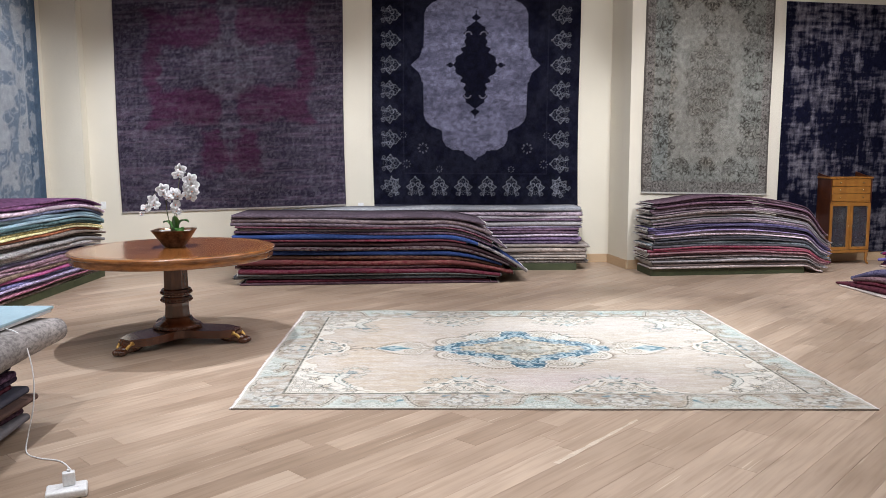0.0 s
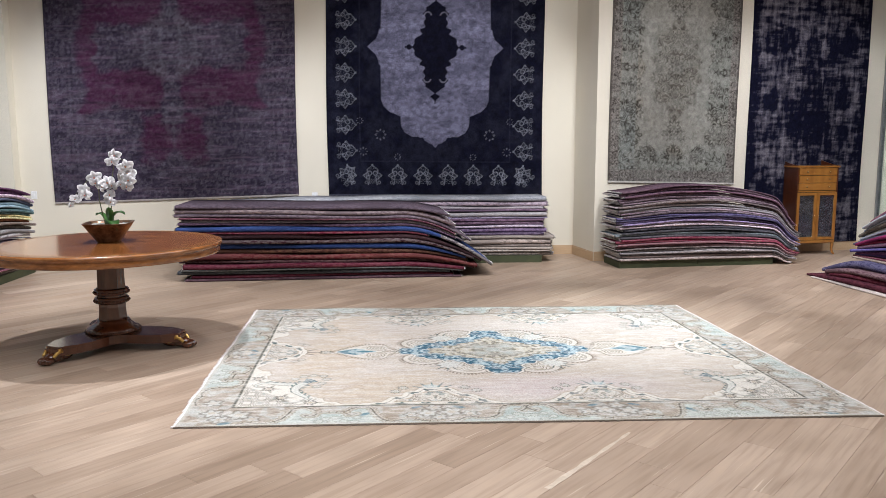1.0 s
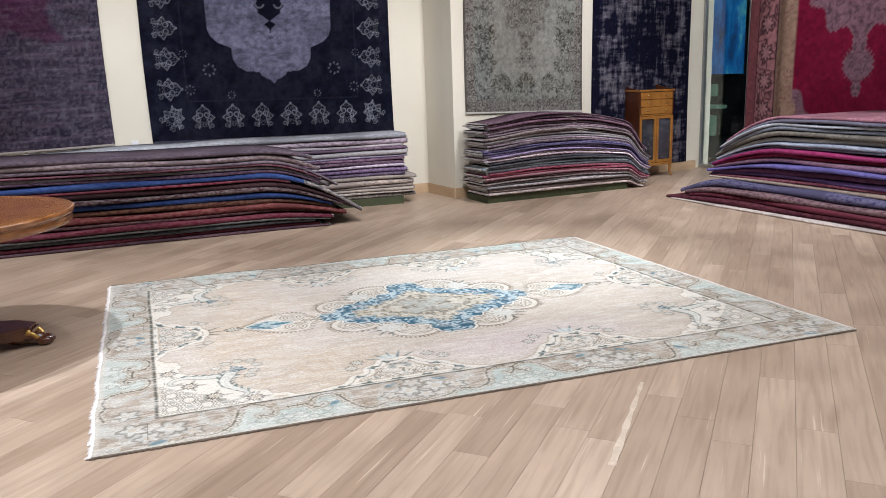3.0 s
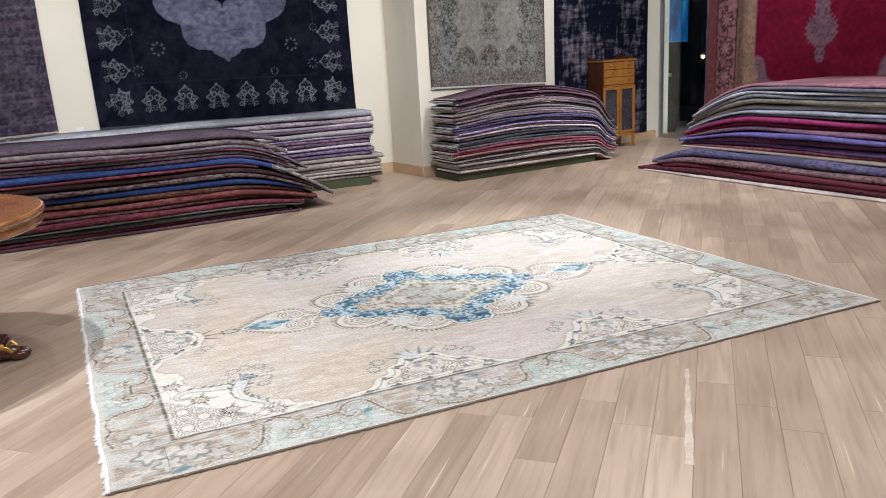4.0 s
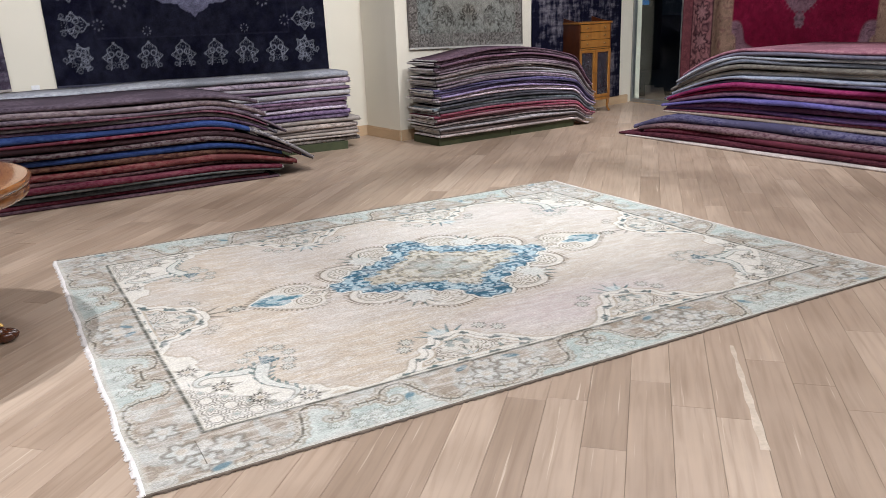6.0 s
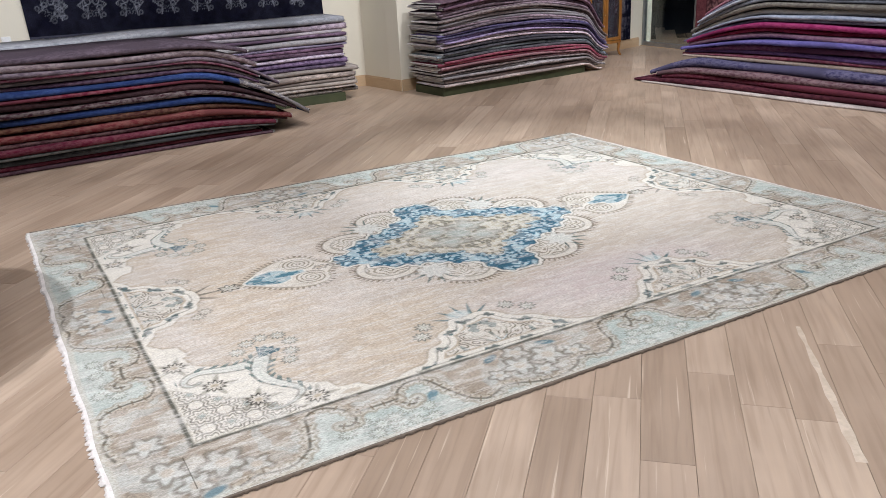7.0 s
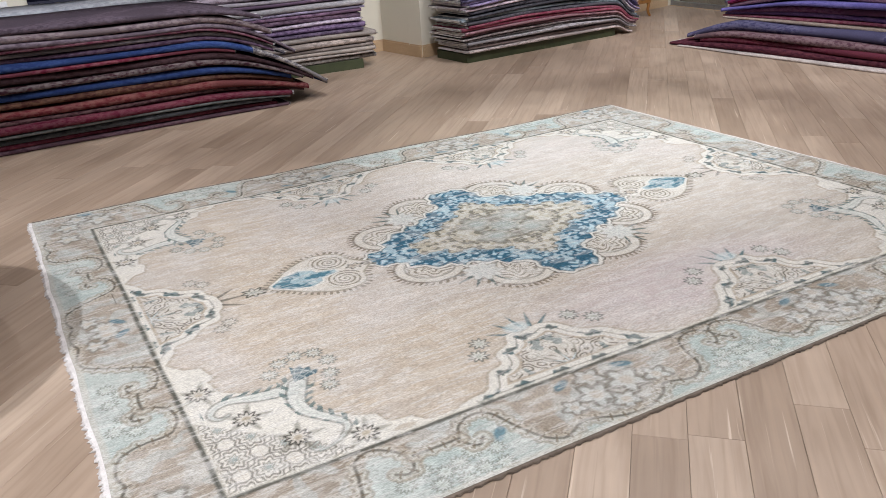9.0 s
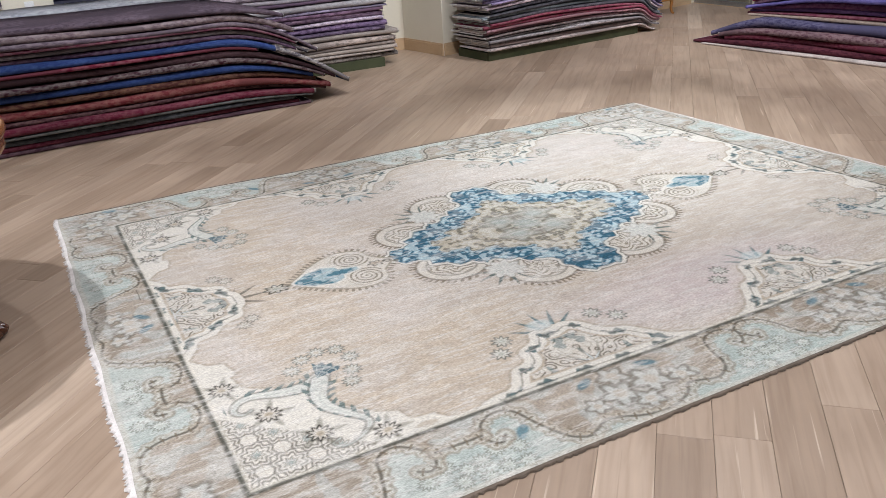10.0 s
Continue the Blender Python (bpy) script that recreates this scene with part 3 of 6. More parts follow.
def sheet(name, w, h, step, colour, place, mat, thick=0.010, parent=None):
    """A carpet w by h metres as a fine grid, dyed by colour(x, y), set in the room by place(x, y) -> points; its edges turn down by thick."""
    nu, nv = max(8, round(w / step)), max(8, round(h / step))
    x, y = np.meshgrid(np.linspace(-w / 2, w / 2, nu + 1), np.linspace(-h / 2, h / 2, nv + 1))
    col = np.clip(colour(x, y), 0, 1)
    top, nrm = place(x, y)
    P = top.reshape(-1, 3)
    idx = np.arange((nu + 1) * (nv + 1)).reshape(nv + 1, nu + 1)
    q = np.stack([idx[:-1, :-1], idx[:-1, 1:], idx[1:, 1:], idx[1:, :-1]], -1).reshape(-1, 4)
    ring = np.concatenate([idx[0, :], idx[1:, -1], idx[-1, -2::-1], idx[-2:0:-1, 0]])
    low = P[ring] - np.array(nrm) * thick
    base = len(P)
    r0, r1 = ring, np.roll(ring, -1)
    l0 = base + np.arange(len(ring))
    l1 = np.roll(l0, -1)
    q = np.concatenate([q, np.stack([r0, l0, l1, r1], -1)])
    V = np.concatenate([P, low])
    # the turned-down rim repeats the edge colour, a fifth darker
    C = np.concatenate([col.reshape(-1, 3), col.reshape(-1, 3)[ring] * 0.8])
    me = bpy.data.meshes.new(name)
    me.vertices.add(len(V))
    me.vertices.foreach_set("co", V.astype(np.float32).ravel())
    me.loops.add(q.size)
    me.loops.foreach_set("vertex_index", q.astype(np.int32).ravel())
    me.polygons.add(len(q))
    me.polygons.foreach_set("loop_start", np.arange(0, q.size, 4, dtype=np.int32))
    me.update(calc_edges=True)
    at = me.color_attributes.new("dye", "FLOAT_COLOR", "POINT")
    at.data.foreach_set("color", np.concatenate([C, np.ones((len(C), 1))], 1).astype(np.float32).ravel())
    me.materials.append(mat)
    me.validate()
    o = new(name, me)
    o.parent = parent
    return o


# ---- the pale carpet on the floor ----
RUG_W, RUG_H = 3.83, 2.93
IN_X, IN_Y = 1.655, 1.168


def rounded(pts, n=4, closed=False):
    """Points along a soft line through pts."""
    P = np.array(pts, dtype=np.float64)
    if closed:
        Q = np.concatenate([P[-1:], P, P[:2]])
    else:
        Q = np.concatenate([2 * P[:1] - P[1:2], P, 2 * P[-1:] - P[-2:-1]])
    t = (np.arange(n) / n)[:, None]
    out = [0.5 * (2 * b + (c - a) * t + (2 * a - 5 * b + 4 * c - d) * t ** 2 + (3 * b - a - 3 * c + d) * t ** 3) for a, b, c, d in zip(Q, Q[1:], Q[2:], Q[3:])]
    return np.concatenate(out + [P[:1] if closed else P[-1:]])


def off_line(x, y, pts, reach=0.08):
    """Distance to a drawn line, and the length run along it, up to reach; 9 elsewhere."""
    far, run = np.full(x.shape, 9.0), np.zeros(x.shape)
    lo, hi = pts.min(0) - reach, pts.max(0) + reach
    k = np.nonzero((x > lo[0]) & (x < hi[0]) & (y > lo[1]) & (y < hi[1]))
    if len(k[0]) == 0:
        return far, run
    px, py = x[k], y[k]
    best, along, s = np.full(px.shape, 9.0), np.zeros(px.shape), 0.0
    for a, b in zip(pts, pts[1:]):
        d = b - a
        L = math.hypot(*d) + 1e-9
        t = np.clip(((px - a[0]) * d[0] + (py - a[1]) * d[1]) / L ** 2, 0, 1)
        r = np.hypot(px - a[0] - t * d[0], py - a[1] - t * d[1])
        m = r < best
        best, along = np.where(m, r, best), np.where(m, s + t * L, along)
        s += L
    far[k], run[k] = best, along
    return far, run


def in_shape(x, y, pts, reach=0.10):
    """Signed distance to a closed outline, negative inside; 9 far outside."""
    far, run = off_line(x, y, np.concatenate([pts, pts[:1]]), reach)
    k = np.nonzero(far < 8.9)
    px, py = x[k], y[k]
    odd = np.zeros(px.shape, dtype=bool)
    for a, b in zip(pts, np.roll(pts, -1, 0)):
        if a[1] != b[1]:
            odd ^= ((a[1] > py) != (b[1] > py)) & (px < (b[0] - a[0]) * (py - a[1]) / (b[1] - a[1]) + a[0])
    far[k] = np.where(odd, -far[k], far[k])
    return far, run


def floret(c, x, y, r, petals, body, ink, heart, k=0.75):
    o, f, m = rosette(x, y, r, petals)
    return lay(lay(lay(c, f, body, k), o, tuple(0.5 * v for v in ink), min(1.0, k + 0.1)), m, heart, k)


def blades(x, y, ang, r0, r1, n, spread):
    """Pointed leaves fanning out from a point, about the direction ang."""
    r, a = np.hypot(x, y), np.arctan2(y, x) - ang
    a = (a + np.pi) % (2 * np.pi) - np.pi
    t = (r - r0) / (r1 - r0)
    return edge(np.abs(np.sin(a * n * 0.5)) - 0.75 * np.clip(1 - t, 0, 1), 0.35) * (r > r0) * (r < r1) * (np.abs(a) < spread)


def pale_pattern(x, y):
    x, y = x + 0.012 * (fbm(x, y, 2.5, 3, 2) - 0.5), y + 0.012 * (fbm(x, y, 2.5, 4, 2) - 0.5)
    jit = 0.0025 * (fbm(x, y, 45, 6, 2) - 0.5)
    ax, ay = np.abs(x) + jit, np.abs(y) - jit
    FIELD, CREAM, SAGE, BROWN = (0.520, 0.460, 0.408), (0.605, 0.565, 0.495), (0.375, 0.418, 0.385), (0.295, 0.245, 0.192)
    INK, TEAL, BLUE = (0.058, 0.050, 0.040), (0.060, 0.125, 0.135), (0.040, 0.120, 0.175)

    def ink(d, w):
        return line(d, w * 1.3)

    TAN, MIST = (0.36, 0.29, 0.215), (0.50, 0.52, 0.49)
    c = np.zeros(x.shape + (3,)) + np.array(FIELD)
    # worn warm and cool clouds over the field
    c = lay(c, edge(0.50 - fbm(x, y, 1.1, 11, 3), 0.25), (0.435, 0.375, 0.305), 0.55)
    c = lay(c, edge(0.49 - fbm(x, y, 2.6, 12, 4), 0.25) * edge(x - 0.2, 1.2), (0.455, 0.365, 0.265), 0.55)
    c = lay(c, edge(np.hypot((x - 0.25) / 0.55, (y + 0.88) / 0.22) - 1, 0.9), (0.540, 0.460, 0.475), 0.5)
    c = lay(c, fbm(x, y * 3, 9, 13, 4) > 0.58, (0.57, 0.52, 0.465), 0.30)
    # the cream ground of the corners and of the lobes along the sides
    corner, crun = in_shape(ax, ay, np.array([(1.66, 0.36), (1.59, 0.45), (1.54, 0.47), (1.52, 0.55), (1.545, 0.57), (1.53, 0.65), (1.49, 0.68), (1.43, 0.715), (1.35, 0.74), (1.31, 0.76), (1.325, 0.82), (1.315, 0.88), (1.26, 0.955), (1.22, 1.00),
                                              (1.165, 1.03), (1.15, 1.085), (1.08, 1.10), (1.05, 1.14), (0.95, 1.17), (1.66, 1.17)]), 0.12)
    lobe, lrun = in_shape(ax, ay, rounded([(1.02, 1.18), (0.90, 1.125), (0.82, 1.11), (0.765, 1.03), (0.70, 1.005), (0.68, 0.94), (0.615, 0.905), (0.58, 0.85), (0.52, 0.865), (0.45, 0.845), (0.39, 0.875), (0.34, 0.96),
                                           (0.27, 0.995), (0.22, 1.06), (0.16, 1.12), (0.02, 1.18)]), 0.14)
    lobe2, wrun = in_shape(ax, ay, rounded([(1.68, 0.44), (1.60, 0.33), (1.575, 0.27), (1.51, 0.25), (1.46, 0.19), (1.385, 0.155), (1.37, 0.09), (1.345, 0.045), (1.345, -0.045), (1.37, -0.09), (1.385, -0.155), (1.46, -0.19), (1.51, -0.25), (1.60, -0.33), (1.68, -0.44)]), 0.14)
    rim = np.minimum(lobe, lobe2)
    run = np.where(lobe < lobe2, lrun, wrun)
    zone = np.minimum(corner, rim)
    c = lay(c, edge(zone - 0.022, 0.03), (0.47, 0.40, 0.325), 0.55)
    c = lay(c, edge(np.maximum(IN_X - ax - 0.030, 0.25 - ay), 0.01), CREAM, 0.8)
    c = lay(c, edge(np.maximum(IN_Y - ay - 0.022, 0.05 - ax), 0.01), CREAM, 0.8)
    c = lay(c, edge(zone, 0.010), CREAM)
    c = lay(c, ink(zone - 0.004, 0.006), (0.30, 0.25, 0.19), 0.55)
    # lobes: leaves inside the rim, then a brown line and a packed heart
    leaf = edge(np.abs(rim + 0.034 + 0.006 * np.sin(run * 160)) - 0.017 * np.abs(np.sin(run * 42)), 0.010) * (np.sin(run * 42) > -0.2)
    c = lay(c, leaf * (rim < -0.006), (0.085, 0.11, 0.105), 0.9)
    c = lay(c, leaf * (rim < -0.006) * edge(0.5 - fbm(ax, ay, 30, 14, 2), 0.1), TEAL, 0.5)
    c = lay(c, ink(rim + 0.034, 0.004) * (rim < 0), INK, 0.5)
    c = lay(c, edge(rim + 0.064, 0.008), (0.50, 0.45, 0.385), 0.85)
    c = lay(c, ink(rim + 0.064, 0.007), TAN, 0.8)
    lx = np.where(lobe < lobe2, ax - 0.50, ay)
    ly = np.where(lobe < lobe2, IN_Y - ay, IN_X - ax)
    heart = edge(rim + 0.068, 0.006)
    c = lay(c, heart * straps(lx, ly, 44.0, 21, 0.0055), (0.105, 0.085, 0.062), 0.85)
    c = lay(c, heart * edge(0.64 - fbm(np.abs(lx), ly, 22, 31, 2), 0.05), (0.60, 0.56, 0.49), 0.6)
    c = lay(c, heart * edge(0.70 - fbm(np.abs(lx), ly, 26, 33, 2), 0.05), TEAL, 0.55)
    c = lay(c, heart * blades(lx, ly - 0.02, math.pi / 2, 0.02, 0.15, 11, 1.0), (0.16, 0.15, 0.12), 0.6)
    c = lay(c, heart * blades(lx, ly - 0.05, math.pi / 2, 0.0, 0.06, 7, 3.1), (0.55, 0.62, 0.62), 0.6)
    # corners: interlaced straps in cells, small flowers with leaves, two feathered scrolls
    bx, by = IN_X - ax, IN_Y - ay
    ux, uy = (bx + 0.01) / 0.108 + (by / 0.118) * 0.0, (by + 0.01) / 0.118
    fx, fy = (ux + uy) * 0.72, (ux - uy) * 0.72
    cell = (np.abs(fx % 1 - 0.5) ** 2.6 + np.abs(fy % 1 - 0.5) ** 2.6) ** (1 / 2.6) + 0.05 * np.cos(8 * np.arctan2(fy % 1 - 0.5, fx % 1 - 0.5))
    pack = edge(bx + by - 0.40, 0.012) * edge(corner + 0.012, 0.008)
    c = lay(c, pack, (0.60, 0.555, 0.485), 0.6)
    for q, wd, k in ((0.455, 0.040, 0.72), (0.33, 0.045, 0.72), (0.16, 0.04, 0.6)):
        c = lay(c, pack * ink(cell - q, wd), INK, k)
    c = lay(c, pack * edge(cell - 0.10, 0.03), (0.22, 0.27, 0.255), 0.75)
    c = lay(c, pack * ink(np.abs(fx % 1 - 0.5) - np.abs(fy % 1 - 0.5), 0.02) * (cell > 0.36), TAN, 0.5)
    for pts in ([(1.29, 0.72), (1.35, 0.75), (1.43, 0.745), (1.51, 0.72), (1.565, 0.73), (1.59, 0.77), (1.57, 0.80), (1.54, 0.79)],
                [(1.30, 0.74), (1.335, 0.82), (1.335, 0.89), (1.30, 0.95), (1.26, 1.01), (1.265, 1.05), (1.31, 1.09), (1.36, 1.105), (1.385, 1.08), (1.36, 1.065)]):
        f, s = off_line(ax, ay, rounded(pts), 0.07)
        tip = np.clip(1.15 - s / 0.42, 0.15, 1.0)
        c = lay(c, edge(f - 0.031 * tip, 0.010), (0.55, 0.55, 0.50), 0.75)
        c = lay(c, ink(f - 0.031 * tip, 0.005), INK, 0.55)
        c = lay(c, ink(f, 0.004) * (s > 0.10), (0.40, 0.42, 0.38), 0.6)
        c = lay(c, edge(np.abs(f - 0.034 * tip - 0.006) - 0.013, 0.008) * (np.sin(s * 150 + f * 120) > 0.05) * (s < 0.34) * (corner > -0.05), (0.10, 0.145, 0.14), 0.85)
    for px, py in ((1.59, 0.63), (1.50, 0.84), (1.40, 1.01), (1.23, 1.10)):
        dx, dy = ax - px, ay - py
        on = corner < -0.004
        c = lay(c, blades(dx, dy, 0.6, 0.030, 0.085, 5, 3.2) * on, (0.17, 0.16, 0.125), 0.6)
        c = floret(c, dx, dy, 0.038, 10, (0.52, 0.47, 0.40), INK, (0.34, 0.28, 0.20), 0.8)
    c = lay(c, edge(np.hypot((ax - 1.12) / 0.035, (ay - 1.135) / 0.014) - 1, 0.4), TAN, 0.6)
    # blue fan with a ring of florets before each corner
    fx, fy = ax - 1.305, ay - 0.725
    fr, fa = np.hypot(fx, fy), np.arctan2(-fy, -fx)
    fan = edge(fr - 0.098 * (0.93 + 0.07 * np.cos(18 * fa)), 0.010) * (np.abs(fa - 0.78) < 0.62)
    c = lay(c, fan, (0.045, 0.10, 0.125), 0.92)
    c = lay(c, fan * ((np.sin(fa * 17) > 0.80) | (np.sin(fr * 190) > 0.80)), (0.43, 0.46, 0.43), 0.6)
    for px, py in ((1.36, 0.64), (1.31, 0.59), (1.25, 0.57), (1.185, 0.585), (1.16, 0.655), (1.185, 0.735), (1.215, 0.80)):
        c = floret(c, ax - px, ay - py, 0.031, 10, (0.52, 0.53, 0.48), (0.24, 0.24, 0.20), (0.40, 0.34, 0.27), 0.7)
    # crowns, leaves and florets about the lobes
    c = lay(c, blades(ax - 0.50, ay - 0.90, -math.pi / 2 + 0.05, 0.06, 0.165, 13, 1.15) * (rim > 0.0), (0.07, 0.13, 0.14), 0.9)
    c = lay(c, edge(np.hypot((ax - 0.52) / 0.05, (ay - 0.825) / 0.035) - 1, 0.4), (0.48, 0.56, 0.56), 0.6)
    c = lay(c, blades(ax - 1.40, ay, math.pi, 0.05, 0.16, 11, 1.1) * (rim > 0.0), (0.11, 0.10, 0.08), 0.8)
    for px, py in ((0.31, 0.855), (0.245, 0.915), (0.69, 0.85), (0.735, 0.92)):
        c = floret(c, ax - px, ay - py, 0.035, 9, (0.54, 0.53, 0.47), (0.20, 0.21, 0.18), (0.36, 0.37, 0.32), 0.7)
    for px, py in ((1.40, 0.235), (1.36, 0.195)):
        c = floret(c, ax - px, ay - py, 0.030, 9, (0.54, 0.51, 0.45), (0.26, 0.24, 0.20), (0.40, 0.37, 0.31), 0.6)
    # the medallion: scalloped halo with a beaded rim, then the blue star and a beige heart
    halo = np.minimum(np.hypot(ax - 0.515, (ay - 0.205) * 1.05) - 0.150, np.hypot((ax - 0.225) * 0.95, ay - 0.425) - 0.150)
    a2 = np.arctan2(ay - 0.205, ax - 0.515) + np.arctan2(ay - 0.425, ax - 0.225)
    c = lay(c, edge(np.abs(halo - 0.016) - 0.013, 0.008) * (np.sin(a2 * 34) > 0.1), (0.16, 0.125, 0.085), 0.8)
    c = lay(c, edge(halo, 0.010), (0.555, 0.505, 0.435))
    c = lay(c, ink(halo, 0.007), (0.14, 0.11, 0.08), 0.85)
    c = lay(c, ink(halo + 0.045, 0.006), INK, 0.55)
    ripple = np.minimum(np.hypot(ax - 0.47, ay - 0.16), np.hypot(ax - 0.18, ay - 0.38))
    c = lay(c, edge(halo + 0.052, 0.008) * (np.sin(ripple * 230 + 3 * np.sin(a2 * 5)) > 0.30), (0.17, 0.14, 0.10), 0.75)
    star, srun = in_shape(ax, ay, np.array([(-0.2, -0.2), (0.62, -0.2), (0.69, -0.03), (0.70, 0.03), (0.66, 0.075), (0.60, 0.065), (0.56, 0.10), (0.57, 0.14), (0.51, 0.165), (0.48, 0.215), (0.42, 0.22), (0.38, 0.27), (0.34, 0.255), (0.29, 0.305),
                                            (0.24, 0.30), (0.215, 0.36), (0.15, 0.365), (0.115, 0.41), (0.125, 0.47), (0.105, 0.545), (0.06, 0.575), (0.0, 0.565), (-0.2, 0.5)]), 0.62)
    rag = 0.030 * (fbm(ax, ay, 26, 43, 2) - 0.5)
    star = star + rag
    c = lay(c, edge(star - 0.020, 0.008), (0.60, 0.57, 0.505))
    c = lay(c, ink(star - 0.022, 0.005), INK, 0.6)
    blue = edge(star, 0.008)
    c = lay(c, blue, BLUE)
    sprig = np.sin(ax * 72 + 2.4 * np.sin(ay * 46)) * np.sin(ay * 80 + 2.4 * np.sin(ax * 42))
    c = lay(c, blue * edge(0.22 - sprig, 0.25), (0.30, 0.44, 0.50), 0.80)
    c = lay(c, blue * edge(0.62 - sprig, 0.2), (0.47, 0.56, 0.57), 0.75)
    c = lay(c, blue * threads(ax, ay, 17.0, 47, 5.0, 0.007), (0.028, 0.075, 0.11), 0.65)
    c = lay(c, blue * edge(0.56 - fbm(ax, ay, 30, 45, 2), 0.08), (0.42, 0.52, 0.54), 0.75)
    c = lay(c, ink(star, 0.005), (0.06, 0.09, 0.10), 0.6)
    core, hrun = in_shape(ax, ay, np.array([(-0.2, -0.2), (0.40, -0.2), (0.46, -0.02), (0.46, 0.03), (0.40, 0.07), (0.37, 0.12), (0.30, 0.12), (0.26, 0.17), (0.20, 0.175), (0.17, 0.23), (0.11, 0.24), (0.085, 0.31), (0.05, 0.345), (0.0, 0.35), (-0.2, 0.3)]), 0.42)
    core = core + 0.02 * np.sin(hrun * 42) + 2 * rag
    c = lay(c, edge(core - 0.014, 0.008), (0.46, 0.53, 0.53), 0.55)
    c = lay(c, ink(core - 0.016, 0.005), (0.07, 0.11, 0.13), 0.4)
    mid = edge(core, 0.008)
    c = lay(c, mid, (0.43, 0.385, 0.30))
    c = lay(c, ink(core, 0.005), INK, 0.7)
    tick = fbm(ax + 0.5 * ay, ay - 0.5 * ax, 34, 51, 2)
    c = lay(c, mid * edge(0.60 - tick, 0.05), (0.095, 0.088, 0.07), 0.70)
    c = lay(c, mid * edge(tick - 0.40, 0.06), (0.53, 0.50, 0.435), 0.8)
    for px, py in ((0.095, 0.085),):
        dx, dy = (ax - px) / 1.15, ay - py
        o, f, m = rosette(dx, dy, 0.088, 5)
        c = lay(lay(lay(c, f, (0.325, 0.325, 0.285), 0.9), o, (0.19, 0.175, 0.14), 0.6), m, (0.37, 0.40, 0.37), 0.7)
        c = lay(c, f * ink(np.hypot(dx, dy) - 0.05, 0.008), (0.45, 0.43, 0.37), 0.6)
    c = lay(c, edge(ax * 0.8 + ay - 0.06, 0.05), (0.34, 0.39, 0.375), 0.6)
    # pale palmettes with leaf tips on the slanting sides
    px, py = ax - 0.355, ay - 0.365
    pr, pa = np.hypot(px, py), np.arctan2(py, px)
    c = lay(c, blades(px, py, 0.85, 0.06, 0.155, 12, 1.05), (0.075, 0.11, 0.105), 0.9)
    c = lay(c, edge(pr - 0.088 * (0.85 + 0.15 * np.cos(9 * pa)), 0.014), (0.55, 0.535, 0.49), 0.9)
    c = lay(c, ink(pr - 0.088 * (0.85 + 0.15 * np.cos(9 * pa)), 0.006), (0.27, 0.26, 0.22), 0.6)
    c = lay(c, edge(pr - 0.05, 0.01) * (np.cos(9 * pa) > 0.3), (0.42, 0.44, 0.41), 0.6)
    # pendants on the long axis
    pend, prun = in_shape(ax, ay, np.concatenate([q * (1, s) for s, q in ((1, rounded([(1.15, 0.0), (1.10, 0.05), (1.02, 0.125), (0.93, 0.180), (0.84, 0.190), (0.775, 0.15), (0.755, 0.08), (0.70, 0.015)])), (-1, rounded([(1.15, 0.0), (1.10, 0.05), (1.02, 0.125), (0.93, 0.180), (0.84, 0.190), (0.775, 0.15), (0.755, 0.08), (0.70, 0.015)])[::-1]))]), 0.10)
    c = lay(c, edge(np.abs(pend - 0.016) - 0.012, 0.008) * (np.sin(prun * 260) > 0.0), (0.15, 0.125, 0.09), 0.75)
    c = lay(c, edge(pend, 0.008), (0.545, 0.495, 0.425))
    c = lay(c, ink(pend, 0.006), (0.22, 0.19, 0.14), 0.75)
    curl = np.hypot(ax - 0.845, ay - 0.095)
    c = lay(c, edge(pend + 0.020, 0.008) * edge(curl - 0.085, 0.01) * (np.sin(curl * 300 + np.arctan2(ay - 0.095, ax - 0.845)) > 0.3), (0.15, 0.125, 0.09), 0.75)
    bud, brun = in_shape(ax, ay, np.array([(1.125, -0.01), (1.125, 0.01), (1.06, 0.062), (0.985, 0.085), (0.935, 0.060), (0.925, 0.03), (0.85, 0.012), (0.85, -0.3), (1.0, -0.3)]), 0.35)
    c = lay(c, edge(bud - 0.012, 0.006) * (ay < 0.12), (0.58, 0.56, 0.51), 0.9)
    c = lay(c, edge(bud, 0.008), (0.075, 0.165, 0.205))
    c = lay(c, edge(bud, 0.008) * edge(0.57 - fbm(ax, ay, 28, 46, 2), 0.08), (0.40, 0.48, 0.48), 0.70)
    c = lay(c, ink(ay - 0.012 * np.sin(ax * 90), 0.010) * edge(np.abs(ax - 0.735) - 0.045, 0.01), INK, 0.6)
    c = floret(c, (ax - 0.765) * 0.8, ay, 0.028, 6, (0.45, 0.38, 0.30), INK, (0.25, 0.20, 0.15), 0.7)
    c = floret(c, (ax - 1.205) * 0.8, ay, 0.040, 8, (0.44, 0.42, 0.36), (0.15, 0.14, 0.11), (0.33, 0.33, 0.29), 0.85)
    # the border: brown ground, sage fields beyond a hooked vine, blossoms
    inb = np.maximum(ax - IN_X, ay - IN_Y)
    onx = (ay - IN_Y) / (RUG_H / 2 - IN_Y) > (ax - IN_X) / (RUG_W / 2 - IN_X)
    b = np.zeros_like(c) + np.array(BROWN)
    b = lay(b, edge(0.49 - fbm(x, y, 3.2, 71, 3), 0.2), (0.375, 0.320, 0.262), 0.7)
    b = lay(b, edge(0.56 - fbm(x, y, 9, 73, 3), 0.10), (0.47, 0.46, 0.42), 0.55)
    b = lay(b, edge(0.58 - fbm(ax, ay, 17, 78, 2), 0.06), (0.44, 0.47, 0.45), 0.45)
